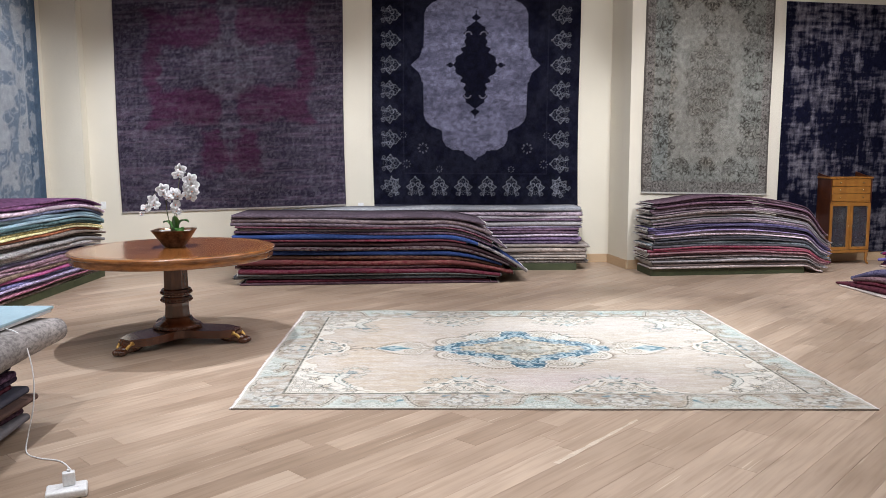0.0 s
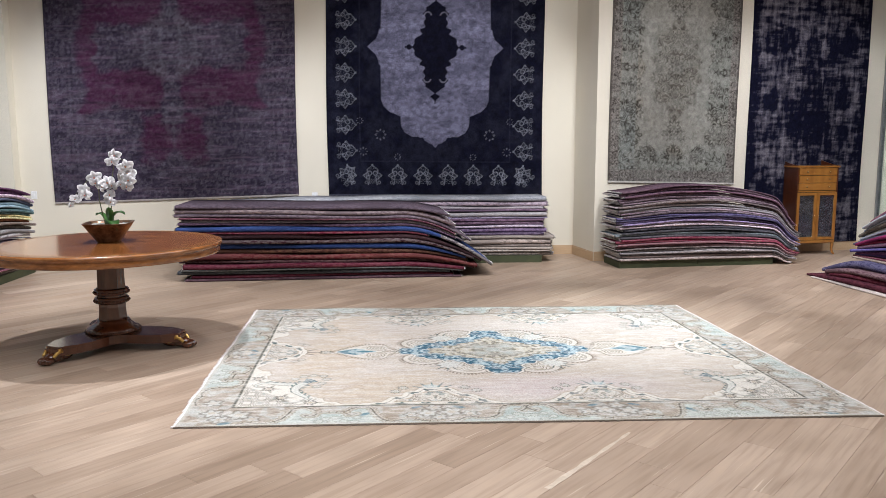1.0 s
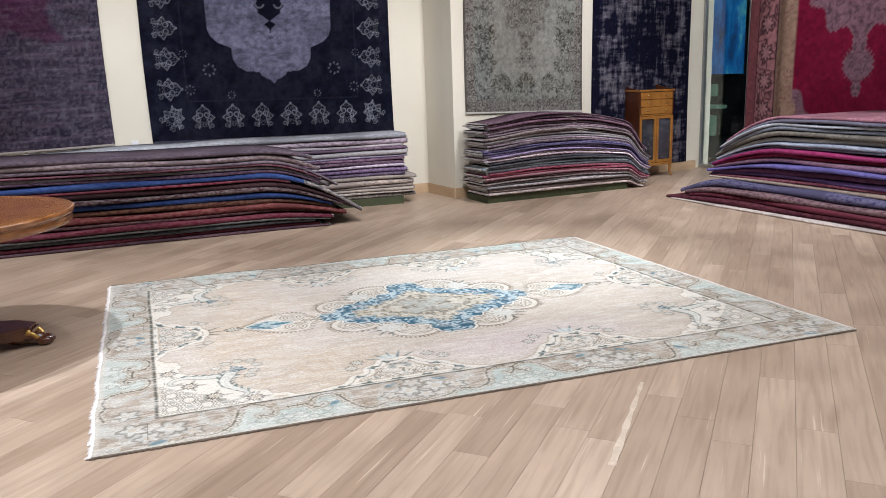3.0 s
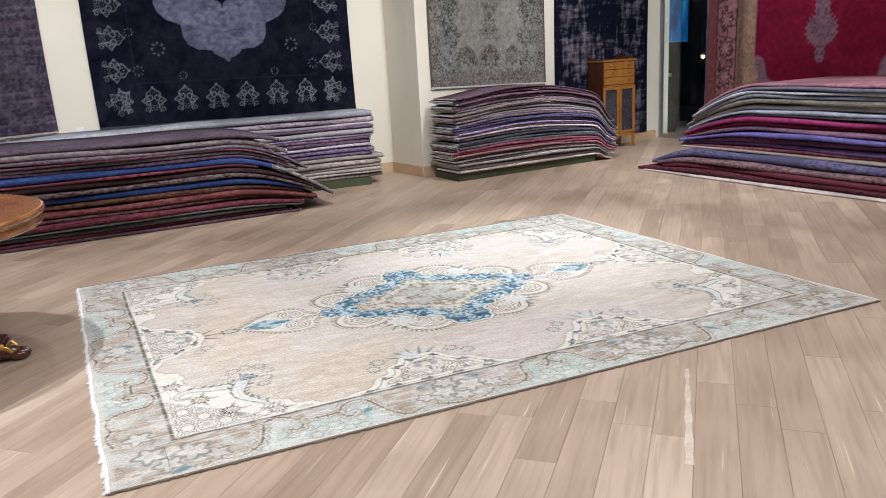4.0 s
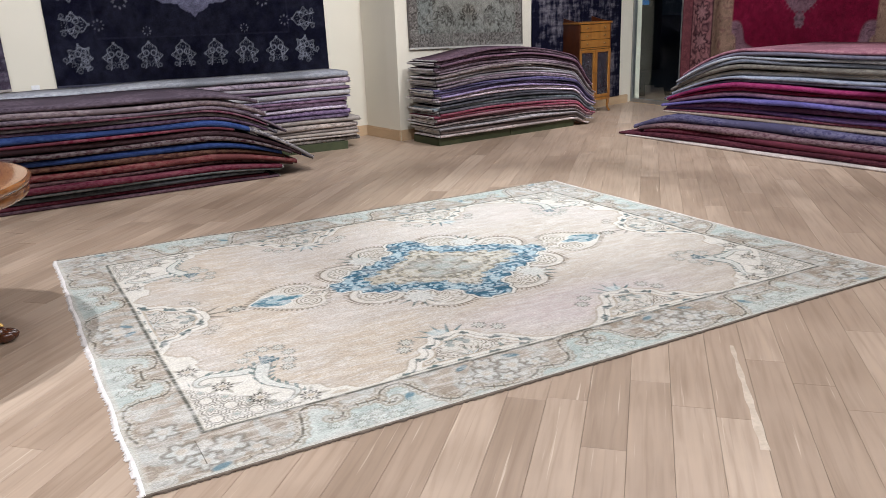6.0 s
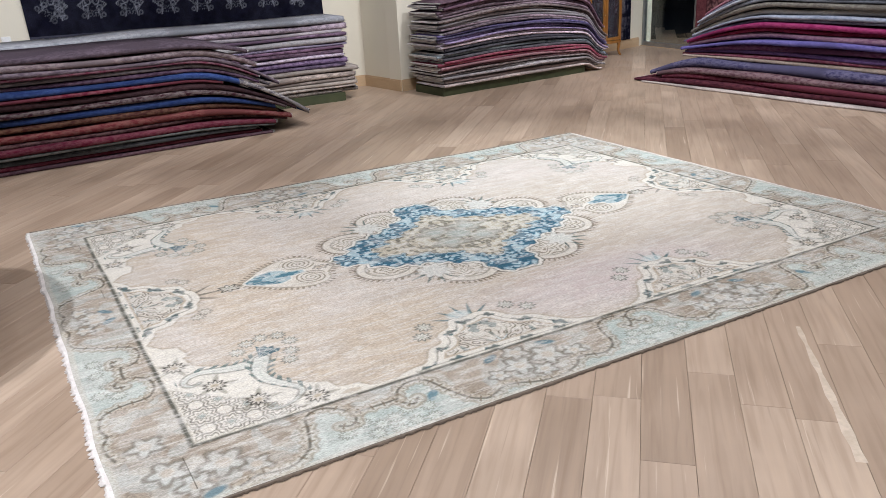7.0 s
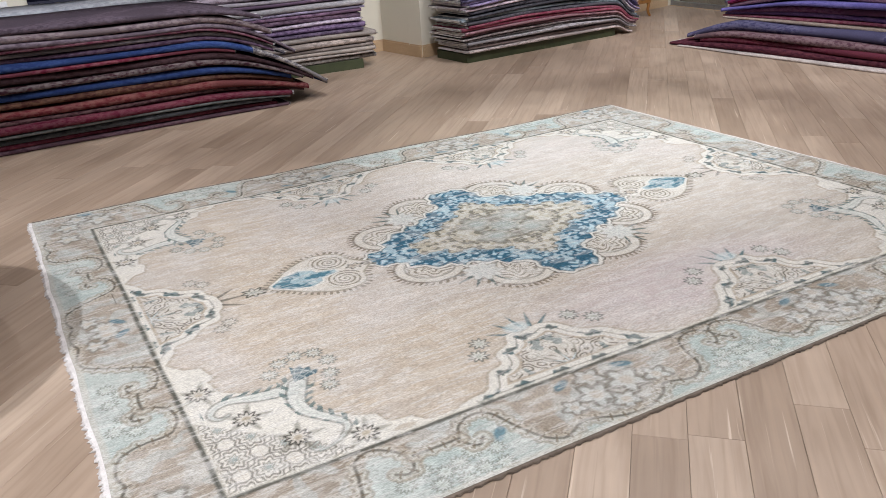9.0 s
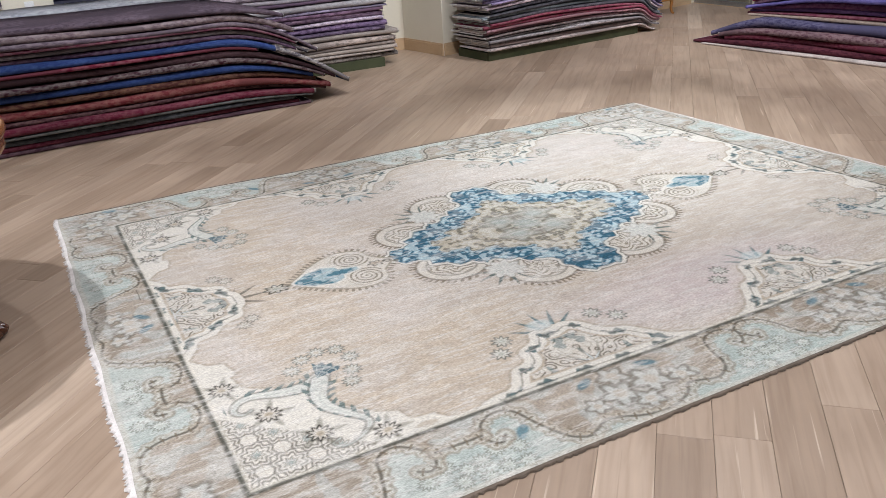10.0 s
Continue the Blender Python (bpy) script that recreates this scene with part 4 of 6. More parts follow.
    b = lay(b, threads(ax, ay, 15, 75, 4.0, 0.004), (0.17, 0.145, 0.115), 0.25)
    b = lay(b, fbm(x * 0.22, y, 60, 79, 2) > 0.66, (0.56, 0.52, 0.46), 0.40)
    vy = np.interp(ax, (0, 0.10, 0.15, 0.18, 0.25, 0.34, 0.42, 0.50, 0.60, 0.68, 0.76, 0.82, 0.86, 0.90, 0.97, 1.02, 1.16, 1.21, 1.27, 1.33, 1.38, 1.50, 1.60, 1.92),
                   (1.215, 1.20, 1.27, 1.35, 1.395, 1.375, 1.42, 1.44, 1.42, 1.395, 1.43, 1.40, 1.30, 1.215, 1.22, 1.27, 1.265, 1.22, 1.19, 1.29, 1.39, 1.44, 1.43, 1.46))
    vx = np.interp(ay, (0, 0.20, 0.26, 0.31, 0.36, 0.44, 0.51, 0.61, 0.66, 0.75, 0.79, 0.82, 0.90, 1.0, 1.1, 1.47), (1.89, 1.89, 1.85, 1.78, 1.69, 1.68, 1.73, 1.75, 1.69, 1.69, 1.75, 1.84, 1.885, 1.87, 1.895, 1.91))
    sage_m = np.where(onx, edge(vy - ay, 0.012), edge(vx - ax, 0.012))
    sg = np.zeros_like(c) + np.array(SAGE)
    sg = lay(sg, edge(0.5 - fbm(x, y, 3.0, 81, 3), 0.2), (0.43, 0.445, 0.405), 0.8)
    sg = lay(sg, edge(0.62 - fbm(x, y, 12, 85, 2), 0.06), (0.55, 0.575, 0.53), 0.5)
    b = b * (1 - sage_m[..., None]) + sg * sage_m[..., None]
    for px, py in ((1.02, 1.34), (0.955, 1.36), (1.075, 1.365), (1.025, 1.415), (0.965, 1.425), (1.125, 1.375), (1.175, 1.34), (1.09, 1.43), (1.16, 1.415), (1.24, 1.37), (0.075, 1.34), (0.02, 1.36), (0.065, 1.425), (0.12, 1.39),
                   (1.84, 0.43), (1.80, 0.475), (1.84, 0.525), (1.815, 0.625), (1.855, 0.69), (1.80, 0.72)):
        b = floret(b, ax - px, ay - py, 0.028, 11, (0.53, 0.55, 0.50), (0.40, 0.41, 0.34), (0.40, 0.41, 0.36), 0.75)
    # blossoms of the brown fields
    for px, py, r in ((0.52, 1.225, 0.055), (0.56, 1.31, 0.065), (0.43, 1.295, 0.070), (0.50, 1.375, 0.050), (0.33, 1.32, 0.050), (0.66, 1.33, 0.04), (1.60, 1.30, 0.075), (1.70, 1.36, 0.06), (1.76, 1.26, 0.065), (1.52, 1.36, 0.05), (1.78, 1.09, 0.06), (1.77, 0.03, 0.06), (1.82, 0.10, 0.045)):
        b = floret(b, ax - px, ay - py, r, 5, (0.50, 0.50, 0.465), (0.31, 0.27, 0.215), (0.45, 0.37, 0.29), 0.60)
    for px, py, w in ((0.62, 1.215, 0.5), (0.38, 1.215, -0.4), (1.72, 0.055, 0.8), (1.70, -0.05, 0.2), (0.91, 1.31, 0.9), (1.66, 1.42, 0.3)):
        u, v = (ax - px) * math.cos(w) + (ay - py) * math.sin(w), (ay - py) * math.cos(w) - (ax - px) * math.sin(w)
        b = lay(b, edge(np.hypot(u / 0.036, v / (0.016 + 0.1 * u * u)) - 1, 0.5), (0.075, 0.165, 0.205), 0.8)
    VINES = ([(1.24, 1.315), (1.21, 1.33), (1.18, 1.30), (1.19, 1.24), (1.25, 1.185), (1.31, 1.205), (1.335, 1.29), (1.37, 1.38), (1.45, 1.43), (1.53, 1.415), (1.59, 1.435)],
             [(0.96, 1.30), (0.99, 1.325), (1.02, 1.285), (1.00, 1.23), (0.945, 1.195), (0.885, 1.215), (0.855, 1.31), (0.815, 1.40), (0.76, 1.43), (0.69, 1.395), (0.64, 1.40), (0.57, 1.43), (0.48, 1.44), (0.39, 1.41), (0.345, 1.37), (0.25, 1.395),
              (0.18, 1.35), (0.155, 1.265), (0.12, 1.205), (0.05, 1.185), (0.0, 1.225), (0.03, 1.285), (0.055, 1.27)],
             [(1.165, 1.268), (1.09, 1.27), (1.02, 1.272)],
             [(1.88, -0.05), (1.895, 0.02), (1.875, 0.09), (1.895, 0.17), (1.88, 0.24), (1.78, 0.31), (1.69, 0.36), (1.675, 0.44), (1.71, 0.51), (1.765, 0.50), (1.78, 0.46), (1.76, 0.45)],
             [(1.77, 0.665), (1.795, 0.66), (1.79, 0.625), (1.745, 0.61), (1.69, 0.65), (1.68, 0.73), (1.72, 0.79), (1.81, 0.80), (1.87, 0.835), (1.89, 0.91), (1.87, 0.97), (1.895, 1.03), (1.875, 1.12)],
             [(1.75, 0.51), (1.757, 0.56), (1.755, 0.61)])
    for pts in VINES:
        f, s = off_line(ax, ay, rounded(pts), 0.06)
        b = lay(b, edge(f - 0.026, 0.012), (0.47, 0.42, 0.345), 0.55)
        b = lay(b, ink(f, 0.0062), (0.09, 0.078, 0.06), 0.85)
        b = lay(b, ink(f - 0.024 - 0.006 * np.sin(s * 150), 0.006), (0.22, 0.175, 0.125), 0.55)
        b = lay(b, edge(f - 0.018, 0.006) * (np.sin(s * 150) > 0.86), (0.16, 0.125, 0.085), 0.75)
    c = np.where((inb > 0)[..., None], b, c)
    c = lay(c, ink(inb, 0.0105), (0.07, 0.07, 0.055), 0.9)
    c = lay(c, ink(inb + 0.013, 0.007), (0.62, 0.57, 0.48), 0.5)
    out = np.minimum(RUG_W / 2 - ax, RUG_H / 2 - ay)
    c = lay(c, edge(out - 0.024, 0.010), (0.50, 0.455, 0.385), 0.6)
    # abrash: pale weft streaks, bare knots and an overall fade
    c = lay(c, edge(0.60 - fbm(x * 0.6, y, 26, 91, 3), 0.10), (0.58, 0.55, 0.51), 0.20)
    c = lay(c, edge(0.64 - fbm(x * 0.25, y * 1.6, 70, 93, 2), 0.06), (0.62, 0.59, 0.55), 0.35)
    return c * (0.90 + 0.19 * fbm(x * 1.0, y * 5.0, 7, 95, 3))[..., None]


RUG_C = ((-1.180, 4.464), (2.650, 4.464), (2.512, 7.400), (-1.305, 7.381))


def rug_place(x, y):
    u, v = x / RUG_W + 0.5, y / RUG_H + 0.5
    a, b, c, d = (np.array(p) for p in RUG_C)
    u_, v_ = u[..., None], v[..., None]
    p = a * (1 - u_) * (1 - v_) + b * u_ * (1 - v_) + c * u_ * v_ + d * (1 - u_) * v_
    p[..., 0] += 0.014 * (fbm(x * 0 + 1, y, 4.0, 5, 2) - 0.5) * (np.abs(x) > 1.7)
    p[..., 1] += 0.012 * np.sin(3.1 * x + 1) * (v - 0.2)
    z = 0.0065 + 0.003 * (fbm(x, y, 1.7, 8, 2) - 0.5) + 0.010 * np.exp(-((x + 1.1) / 0.35) ** 2) * np.exp(-((y - 1.46) / 0.10) ** 2) + 0.006 * np.exp(-((x - 1.6) / 0.3) ** 2) * np.exp(-((y - 1.4) / 0.12) ** 2)
    return np.concatenate([p, z[..., None]], -1), (0, 0, 1)


area_rug = thing("area_rug", "large pale faded carpet with blue medallion on floor", "rug")
HERO = woven("faded_wool", 420.0, 0.14, (0.60, 0.57, 0.53), 0.42, (0.22, 1.0, 1.0))
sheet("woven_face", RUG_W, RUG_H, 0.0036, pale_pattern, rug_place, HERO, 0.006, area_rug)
SELV = surface("white_cotton_edge", (0.62, 0.57, 0.54), (0.78, 0.73, 0.70), 25.0, 0.95, bump=0.6, fine=220)
BIND = surface("dark_edge_binding", (0.10, 0.075, 0.055), (0.16, 0.12, 0.09), 25.0, 0.9, fine=120)


def rug_edge(name, side, mat, wide, label):
    """A bound edge or short fringe along one side of the floor carpet."""
    rng = random.Random(len(name) + side)
    bm = bmesh.new()
    n = 420
    t = np.linspace(0, 1, n)
    if side in (0, 2):
        x, y = (t - 0.5) * RUG_W, np.full(n, (-0.5 if side == 0 else 0.5) * RUG_H)
        o = np.array((0, -1 if side == 0 else 1, 0))
    else:
        x, y = np.full(n, (0.5 if side == 1 else -0.5) * RUG_W), (t - 0.5) * RUG_H
        o = np.array((1 if side == 1 else -1, 0, 0))
    p, _ = rug_place(x, y)
    rows = []
    for k in range(n):
        j = wide * rng.uniform(0.35, 1.5)
        b = Vector(p[k])
        d = Vector(o)
        rows.append([bm.verts.new(b - d * 0.006 + Vector((0, 0, 0.0015))), bm.verts.new(b + d * j * 0.5 + Vector((0, 0, 0.001))), bm.verts.new((b.x + d.x * j, b.y + d.y * j, 0.002)), bm.verts.new((b.x, b.y, 0.002))])
    for r, s in zip(rows, rows[1:]):
        for w in range(4):
            bm.faces.new((r[w], r[(w + 1) % 4], s[(w + 1) % 4], s[w]))
    bmesh.ops.recalc_face_normals(bm, faces=bm.faces)
    return part(name, bm, mat, area_rug, label)


rug_edge("end_fringe", 3, SELV, 0.016, "short white cotton fringe")
rug_edge("end_fringe", 1, SELV, 0.013, "short white cotton fringe")
rug_edge("side_binding", 0, BIND, 0.007, "thin dark overcast edge")
rug_edge("side_binding", 2, BIND, 0.007, "thin dark overcast edge")


# ---- carpets on the walls ----
def purple_pattern(x, y):
    ax, ay = np.abs(x), np.abs(y + 0.02)
    c = np.zeros(x.shape + (3,)) + np.array((0.040, 0.031, 0.052))
    c = lay(c, edge(0.5 - fbm(x, y, 1.6, 101, 3), 0.3), (0.058, 0.047, 0.070), 0.7)
    wob = 0.10 * (fbm(ax, ay, 4.0, 103, 3) - 0.5) + 0.03 * np.cos(ax * 22) * np.cos(ay * 22)
    wob = wob + 0.22 * (fbm(ax * 0.5, ay * 1.5, 5.0, 104, 3) - 0.5)
    plum = np.maximum(np.abs(ax - 0.63) - 0.50, np.abs(ay - 0.55) - 0.24) + wob
    plum = np.minimum(plum, (np.hypot((ax - 0.24) / 0.20, (ay - 1.20) / 0.30) - 1) * 0.2 + wob)
    plum = np.minimum(plum, np.maximum(np.abs(ax - 1.04) - 0.10, ay - 0.4) + wob)
    grey = ax / 0.80 + ay / 0.42 - 1 + wob * 2
    pm = edge(plum, 0.08) * (1 - 0.9 * edge(grey, 0.25))
    c = lay(c, edge(grey, 0.25) * edge(plum, 0.08), (0.050, 0.037, 0.050), 0.8)
    bord = np.maximum(ax - 1.27, ay - 1.70)
    for d in (0.0, 0.05, 0.22, 0.27):
        c = lay(c, line(bord - d, 0.016), (0.022, 0.017, 0.030), 0.6)
    c = lay(c, scrolls(ax, ay, 6.5, 107, 5, 0.30), (0.115, 0.102, 0.130), 0.36)
    c = lay(c, scrolls(ax, ay, 10.0, 109, 4, 0.34), (0.016, 0.011, 0.022), 0.55)
    o, f, m = lattice(ax, ay, 0.17, 0.055, 6)
    c = lay(c, o * (bord > 0.05) * (bord < 0.22), (0.018, 0.013, 0.026), 0.7)
    for px, py, r in ((0.0, 0.30, 0.17), (0.0, 0.86, 0.13), (0.42, 0.62, 0.13), (0.22, 0.12, 0.15), (0.62, 0.62, 0.12), (0.0, 1.15, 0.12), (0.25, 0.70, 0.1)):
        o, f, m = rosette(ax - px, ay - py, r, 8)
        c = lay(lay(c, np.maximum(o, 0.5 * f * (np.cos(8 * np.arctan2(ay - py, ax - px)) > 0)), (0.125, 0.118, 0.145), 0.55), m, (0.03, 0.02, 0.035), 0.6)
    c = lay(c, edge(0.60 - fbm(x * 0.22, y * 3.0, 10, 113, 4), 0.08), (0.125, 0.088, 0.125), 0.45)
    c = lay(c, edge(0.58 - fbm(x, y, 34, 115, 2), 0.10), (0.13, 0.118, 0.145), 0.38)
    c = lay(c, pm * (0.45 + 0.55 * fbm(x * 0.3, y * 3.0, 8, 118, 3) / 0.6), (0.062, 0.0090, 0.038), 0.62)
    return c * (0.50 + 0.95 * fbm(x * 0.35, y * 2.2, 16, 117, 3))[..., None]


def outline_of(z, knots):
    return np.interp(np.abs(z), [k[0] for k in knots], [k[1] for k in knots])


def navy_pattern(x, y):
    ax, ay = np.abs(x), np.abs(y)
    c = np.zeros(x.shape + (3,)) + np.array((0.0050, 0.0052, 0.0135))
    c = lay(c, edge(0.48 - fbm(x, y, 5, 121, 4), 0.25), (0.013, 0.0135, 0.025), 0.8)
    fw = outline_of(y, ((0, 0.885), (0.045, 0.84), (0.10, 0.775), (0.17, 0.745), (0.225, 0.735), (0.235, 0.715), (0.68, 0.705), (0.76, 0.675), (0.83, 0.60), (0.875, 0.49), (0.89, 0.455), (1.02, 0.445), (1.10, 0.40), (1.15, 0.31), (1.165, 0.155), (1.20, 0.14), (1.24, 0.08), (1.25, 0.04), (1.30, 0.0), (9, -9)))
    field = edge(ax - fw, 0.012)
    grey = np.zeros_like(c) + np.array((0.102, 0.100, 0.152))
    grey = lay(grey, edge(0.5 - fbm(x * 0.35, y * 1.8, 4.5, 125, 5), 0.4), (0.165, 0.164, 0.240), 0.9)
    grey = lay(grey, edge(0.60 - fbm(x * 0.6, y * 1.6, 18, 126, 3), 0.12), (0.06, 0.058, 0.09), 0.5)
    c = c * (1 - field[..., None]) + grey * field[..., None]
    mw = outline_of(y, ((0, 0.29), (0.07, 0.285), (0.13, 0.24), (0.17, 0.185), (0.23, 0.195), (0.25, 0.15), (0.40, 0.145), (0.415, 0.16), (0.50, 0.13), (0.53, 0.07), (0.56, 0.055), (0.59, 0.018), (0.63, 0.05), (0.67, 0.03), (0.72, 0.0), (9, -9)))
    med = edge(ax - mw - 0.012 * np.cos(y * 60), 0.012)
    fin = np.maximum(edge(np.abs(y) - 0.012, 0.01) * edge(ax - 0.40, 0.01), edge(np.hypot(ax - 0.345, y) - 0.035, 0.01))
    c = lay(c, np.maximum(med, fin), (0.0050, 0.0050, 0.0125))
    c = lay(c, line(np.hypot(ax - 0.105, ay - 0.40) - 0.045, 0.013) * (ay > 0.40), (0.15, 0.145, 0.19), 0.8)
    c = lay(c, line(ax - fw - 0.015, 0.012), (0.006, 0.006, 0.016), 0.7)
    # arched palmettes along the edges
    MOT = (0.22, 0.228, 0.27)

    def palmette(u, v):
        a = np.abs(u)
        ogee = a - 0.105 * np.sqrt(np.clip(1 - ((v - 0.01) / 0.12) ** 2, 0, 1)) * (1 - 0.55 * np.clip(v / 0.13, 0, 1)) * (1 + 0.16 * np.cos(v * 75))
        m = line(ogee, 0.010) * (v > -0.055) * (v < 0.135)
        m = np.maximum(m, line(a - 0.045 - 0.30 * np.abs(v + 0.075), 0.009) * (v < -0.035) * (v > -0.125))
        m = np.maximum(m, 0.6 * line(np.hypot(a - 0.085, v + 0.095) - 0.017, 0.008))
        m = np.maximum(m, line(np.hypot(a - 0.036, v - 0.028) - 0.026, 0.008))
        m = np.maximum(m, line(np.hypot(a - 0.060, v + 0.030) - 0.022, 0.007))
        m = np.maximum(m, edge(np.hypot(u * 1.3, v - 0.137) - 0.016, 0.01))
        m = np.maximum(m, 0.8 * edge(ogee, 0.01) * (np.abs(v) < 0.12) * scrolls(a, v + 3, 24, 133, 4, 0.4))
        return m * (0.45 + 0.75 * fbm(u * 1.0 + x, v + y, 26, 131, 2))

    pitch = 0.335
    ux = ((x / pitch) % 1 - 0.5) * pitch
    vy = -(np.abs(y) - 1.665) * -1
    c = lay(c, palmette(ux, -vy) * (ax < 1.18) * (np.abs(ay - 1.665) < 0.15), MOT, 0.95)
    uy = ((y / pitch + 0.5) % 1 - 0.5) * pitch
    c = lay(c, palmette(uy, -(ax - 1.175)) * (ay < 1.56) * (np.abs(ax - 1.175) < 0.15), MOT, 0.8)
    c = lay(c, palmette((ax - ay + 0.49) * 0.707, (2.84 - ax - ay) * 0.707) * (np.hypot(ax - 1.175, ay - 1.665) < 0.16), MOT, 0.9)
    for px, py, r in ((0.72, 1.13, 0.065), (0.95, 1.35, 0.05), (0.50, 1.42, 0.04), (0.99, 0.95, 0.04)):
        o, f, m = rosette(ax - px, ay - py, r, 8)
        c = lay(c, o * (np.cos(8 * np.arctan2(ay - py, ax - px)) > 0), (0.17, 0.17, 0.21), 0.7)
    c = lay(c, line(np.maximum(ax - 0.99, ay - 1.48), 0.012), (0.022, 0.022, 0.038), 0.5)
    return c * (0.45 + 1.05 * fbm(x, y, 22, 137, 3))[..., None]


def grey_pattern(x, y):
    ax, ay = np.abs(x), np.abs(y)
    c = np.zeros(x.shape + (3,)) + np.array((0.265, 0.248, 0.210))
    c = lay(c, edge(0.5 - fbm(x, y, 1.5, 141, 3), 0.25), (0.225, 0.245, 0.225), 0.6)
    c = lay(c, edge(0.33 - 0.25 * (x < 0) - fbm(y, x, 1.2, 142, 2) * 0.3, 0.2) * (ax > 0.55) * (ax < 0.78), (0.21, 0.25, 0.25), 0.35)
    DK = (0.032, 0.025, 0.020)
    bord = np.maximum(ax - 0.79, ay - 1.27)
    c = lay(c, edge(-bord, 0.02), (0.205, 0.185, 0.17), 0.85)
    o, f, m = lattice(x, y, 0.075, 0.030, 5)
    c = lay(c, edge(-bord, 0.01) * scrolls(ax, ay, 15, 143, 5, 0.75), DK, 0.95)
    c = lay(c, edge(-bord, 0.01) * o, (0.34, 0.31, 0.28), 0.45)
    th = np.arctan2(ay, ax)
    fieldd = np.maximum(ax - 0.50 + 0.06 * np.cos(ay * 15), ay - 0.98 + 0.06 * np.cos(ax * 16))
    ringz = edge(-fieldd, 0.03) * edge(bord, 0.02)
    dens = edge(0.47 - fbm(ax, ay, 7, 145, 3), 0.10)
    c = lay(c, ringz * dens * scrolls(ax, ay, 12, 147, 5, 0.75), DK, 0.95)
    c = lay(c, edge(fieldd, 0.03), (0.29, 0.283, 0.25), 0.75)
    medd = np.hypot(ax / 0.34, ay / 0.58) - 1 + 0.10 * np.cos(10 * th)
    c = lay(c, edge(medd * 0.3, 0.05) * scrolls(ax, ay, 13, 149, 5, 0.70), DK, 0.9)
    c = lay(c, edge(medd * 0.3, 0.05), (0.20, 0.18, 0.15), 0.30)
    for px, py, r in ((0, 0, 0.11), (0, 0.72, 0.09), (0.1, 0.82, 0.07), (0.55, 0.55, 0.09), (0.6, 0.85, 0.1), (0.58, 0.2, 0.09), (0.35, 1.08, 0.1), (0.0, 1.1, 0.12)):
        o, f, m = rosette(ax - px, ay - py, r, 8)
        c = lay(lay(c, o, DK, 0.6), m, DK, 0.4)
    c = lay(c, edge(0.58 - fbm(x * 0.6, y * 1.4, 8, 151, 4), 0.1), (0.31, 0.305, 0.275), 0.35)
    c = lay(c, edge(ax * -1 + 0.895, 0.012), (0.10, 0.085, 0.075), 0.8)
    return c * (0.55 + 0.72 * fbm(x, y, 28, 153, 3))[..., None]


def plaid_pattern(x, y):
    ax, ay = np.abs(x), np.abs(y)
    n = 0.50 * fbm(x * 3.2, y * 0.7, 8, 161, 5) + 0.50 * fbm(x * 0.7, y * 3.0, 8, 163, 5) + 0.22 * fbm(x, y, 2.2, 165, 3)
    n = n + 0.10 * (fbm(x * 6, y * 0.4, 12, 168, 2) - 0.5) + 0.12 * (fbm(x * 0.4, y * 6, 12, 169, 2) - 0.5)
    wob = 0.6 * (fbm(ax, ay, 7, 170, 3) - 0.5)
    blob = np.minimum(np.hypot(ax / 0.30, ay / 0.40) - 1, np.hypot((ax - 0.36) / 0.11, (ay - 0.98) / 0.20) - 1)
    blob = np.minimum(blob, np.hypot(ax / 0.14, (ay - 0.72) / 0.30) - 1)
    blob = np.minimum(blob, np.hypot((ax - 0.58) / 0.10, (ay - 0.25) / 0.16) - 1)
    blob = np.minimum(blob, np.hypot(ax / 0.20, (ay - 1.42) / 0.16) - 1)
    blob = np.minimum(blob, np.hypot((ax - 0.62) / 0.14, (ay - 0.98) / 0.18) - 1)
    n = n - 0.15 * edge(blob + wob, 0.5) - 0.22 * edge(0.84 - ax, 0.16)
    c = np.zeros(x.shape + (3,)) + np.array((0.0055, 0.0058, 0.0170))
    c = lay(c, edge(0.53 - n, 0.07), (0.028, 0.027, 0.043), 0.9)
    c = lay(c, edge(0.605 - n, 0.13), (0.090, 0.083, 0.108), 0.85)
    c = lay(c, edge(0.70 - n, 0.08), (0.18, 0.168, 0.19), 0.7)
    return c * (0.45 + 1.05 * fbm(x, y, 34, 167, 3))[..., None]


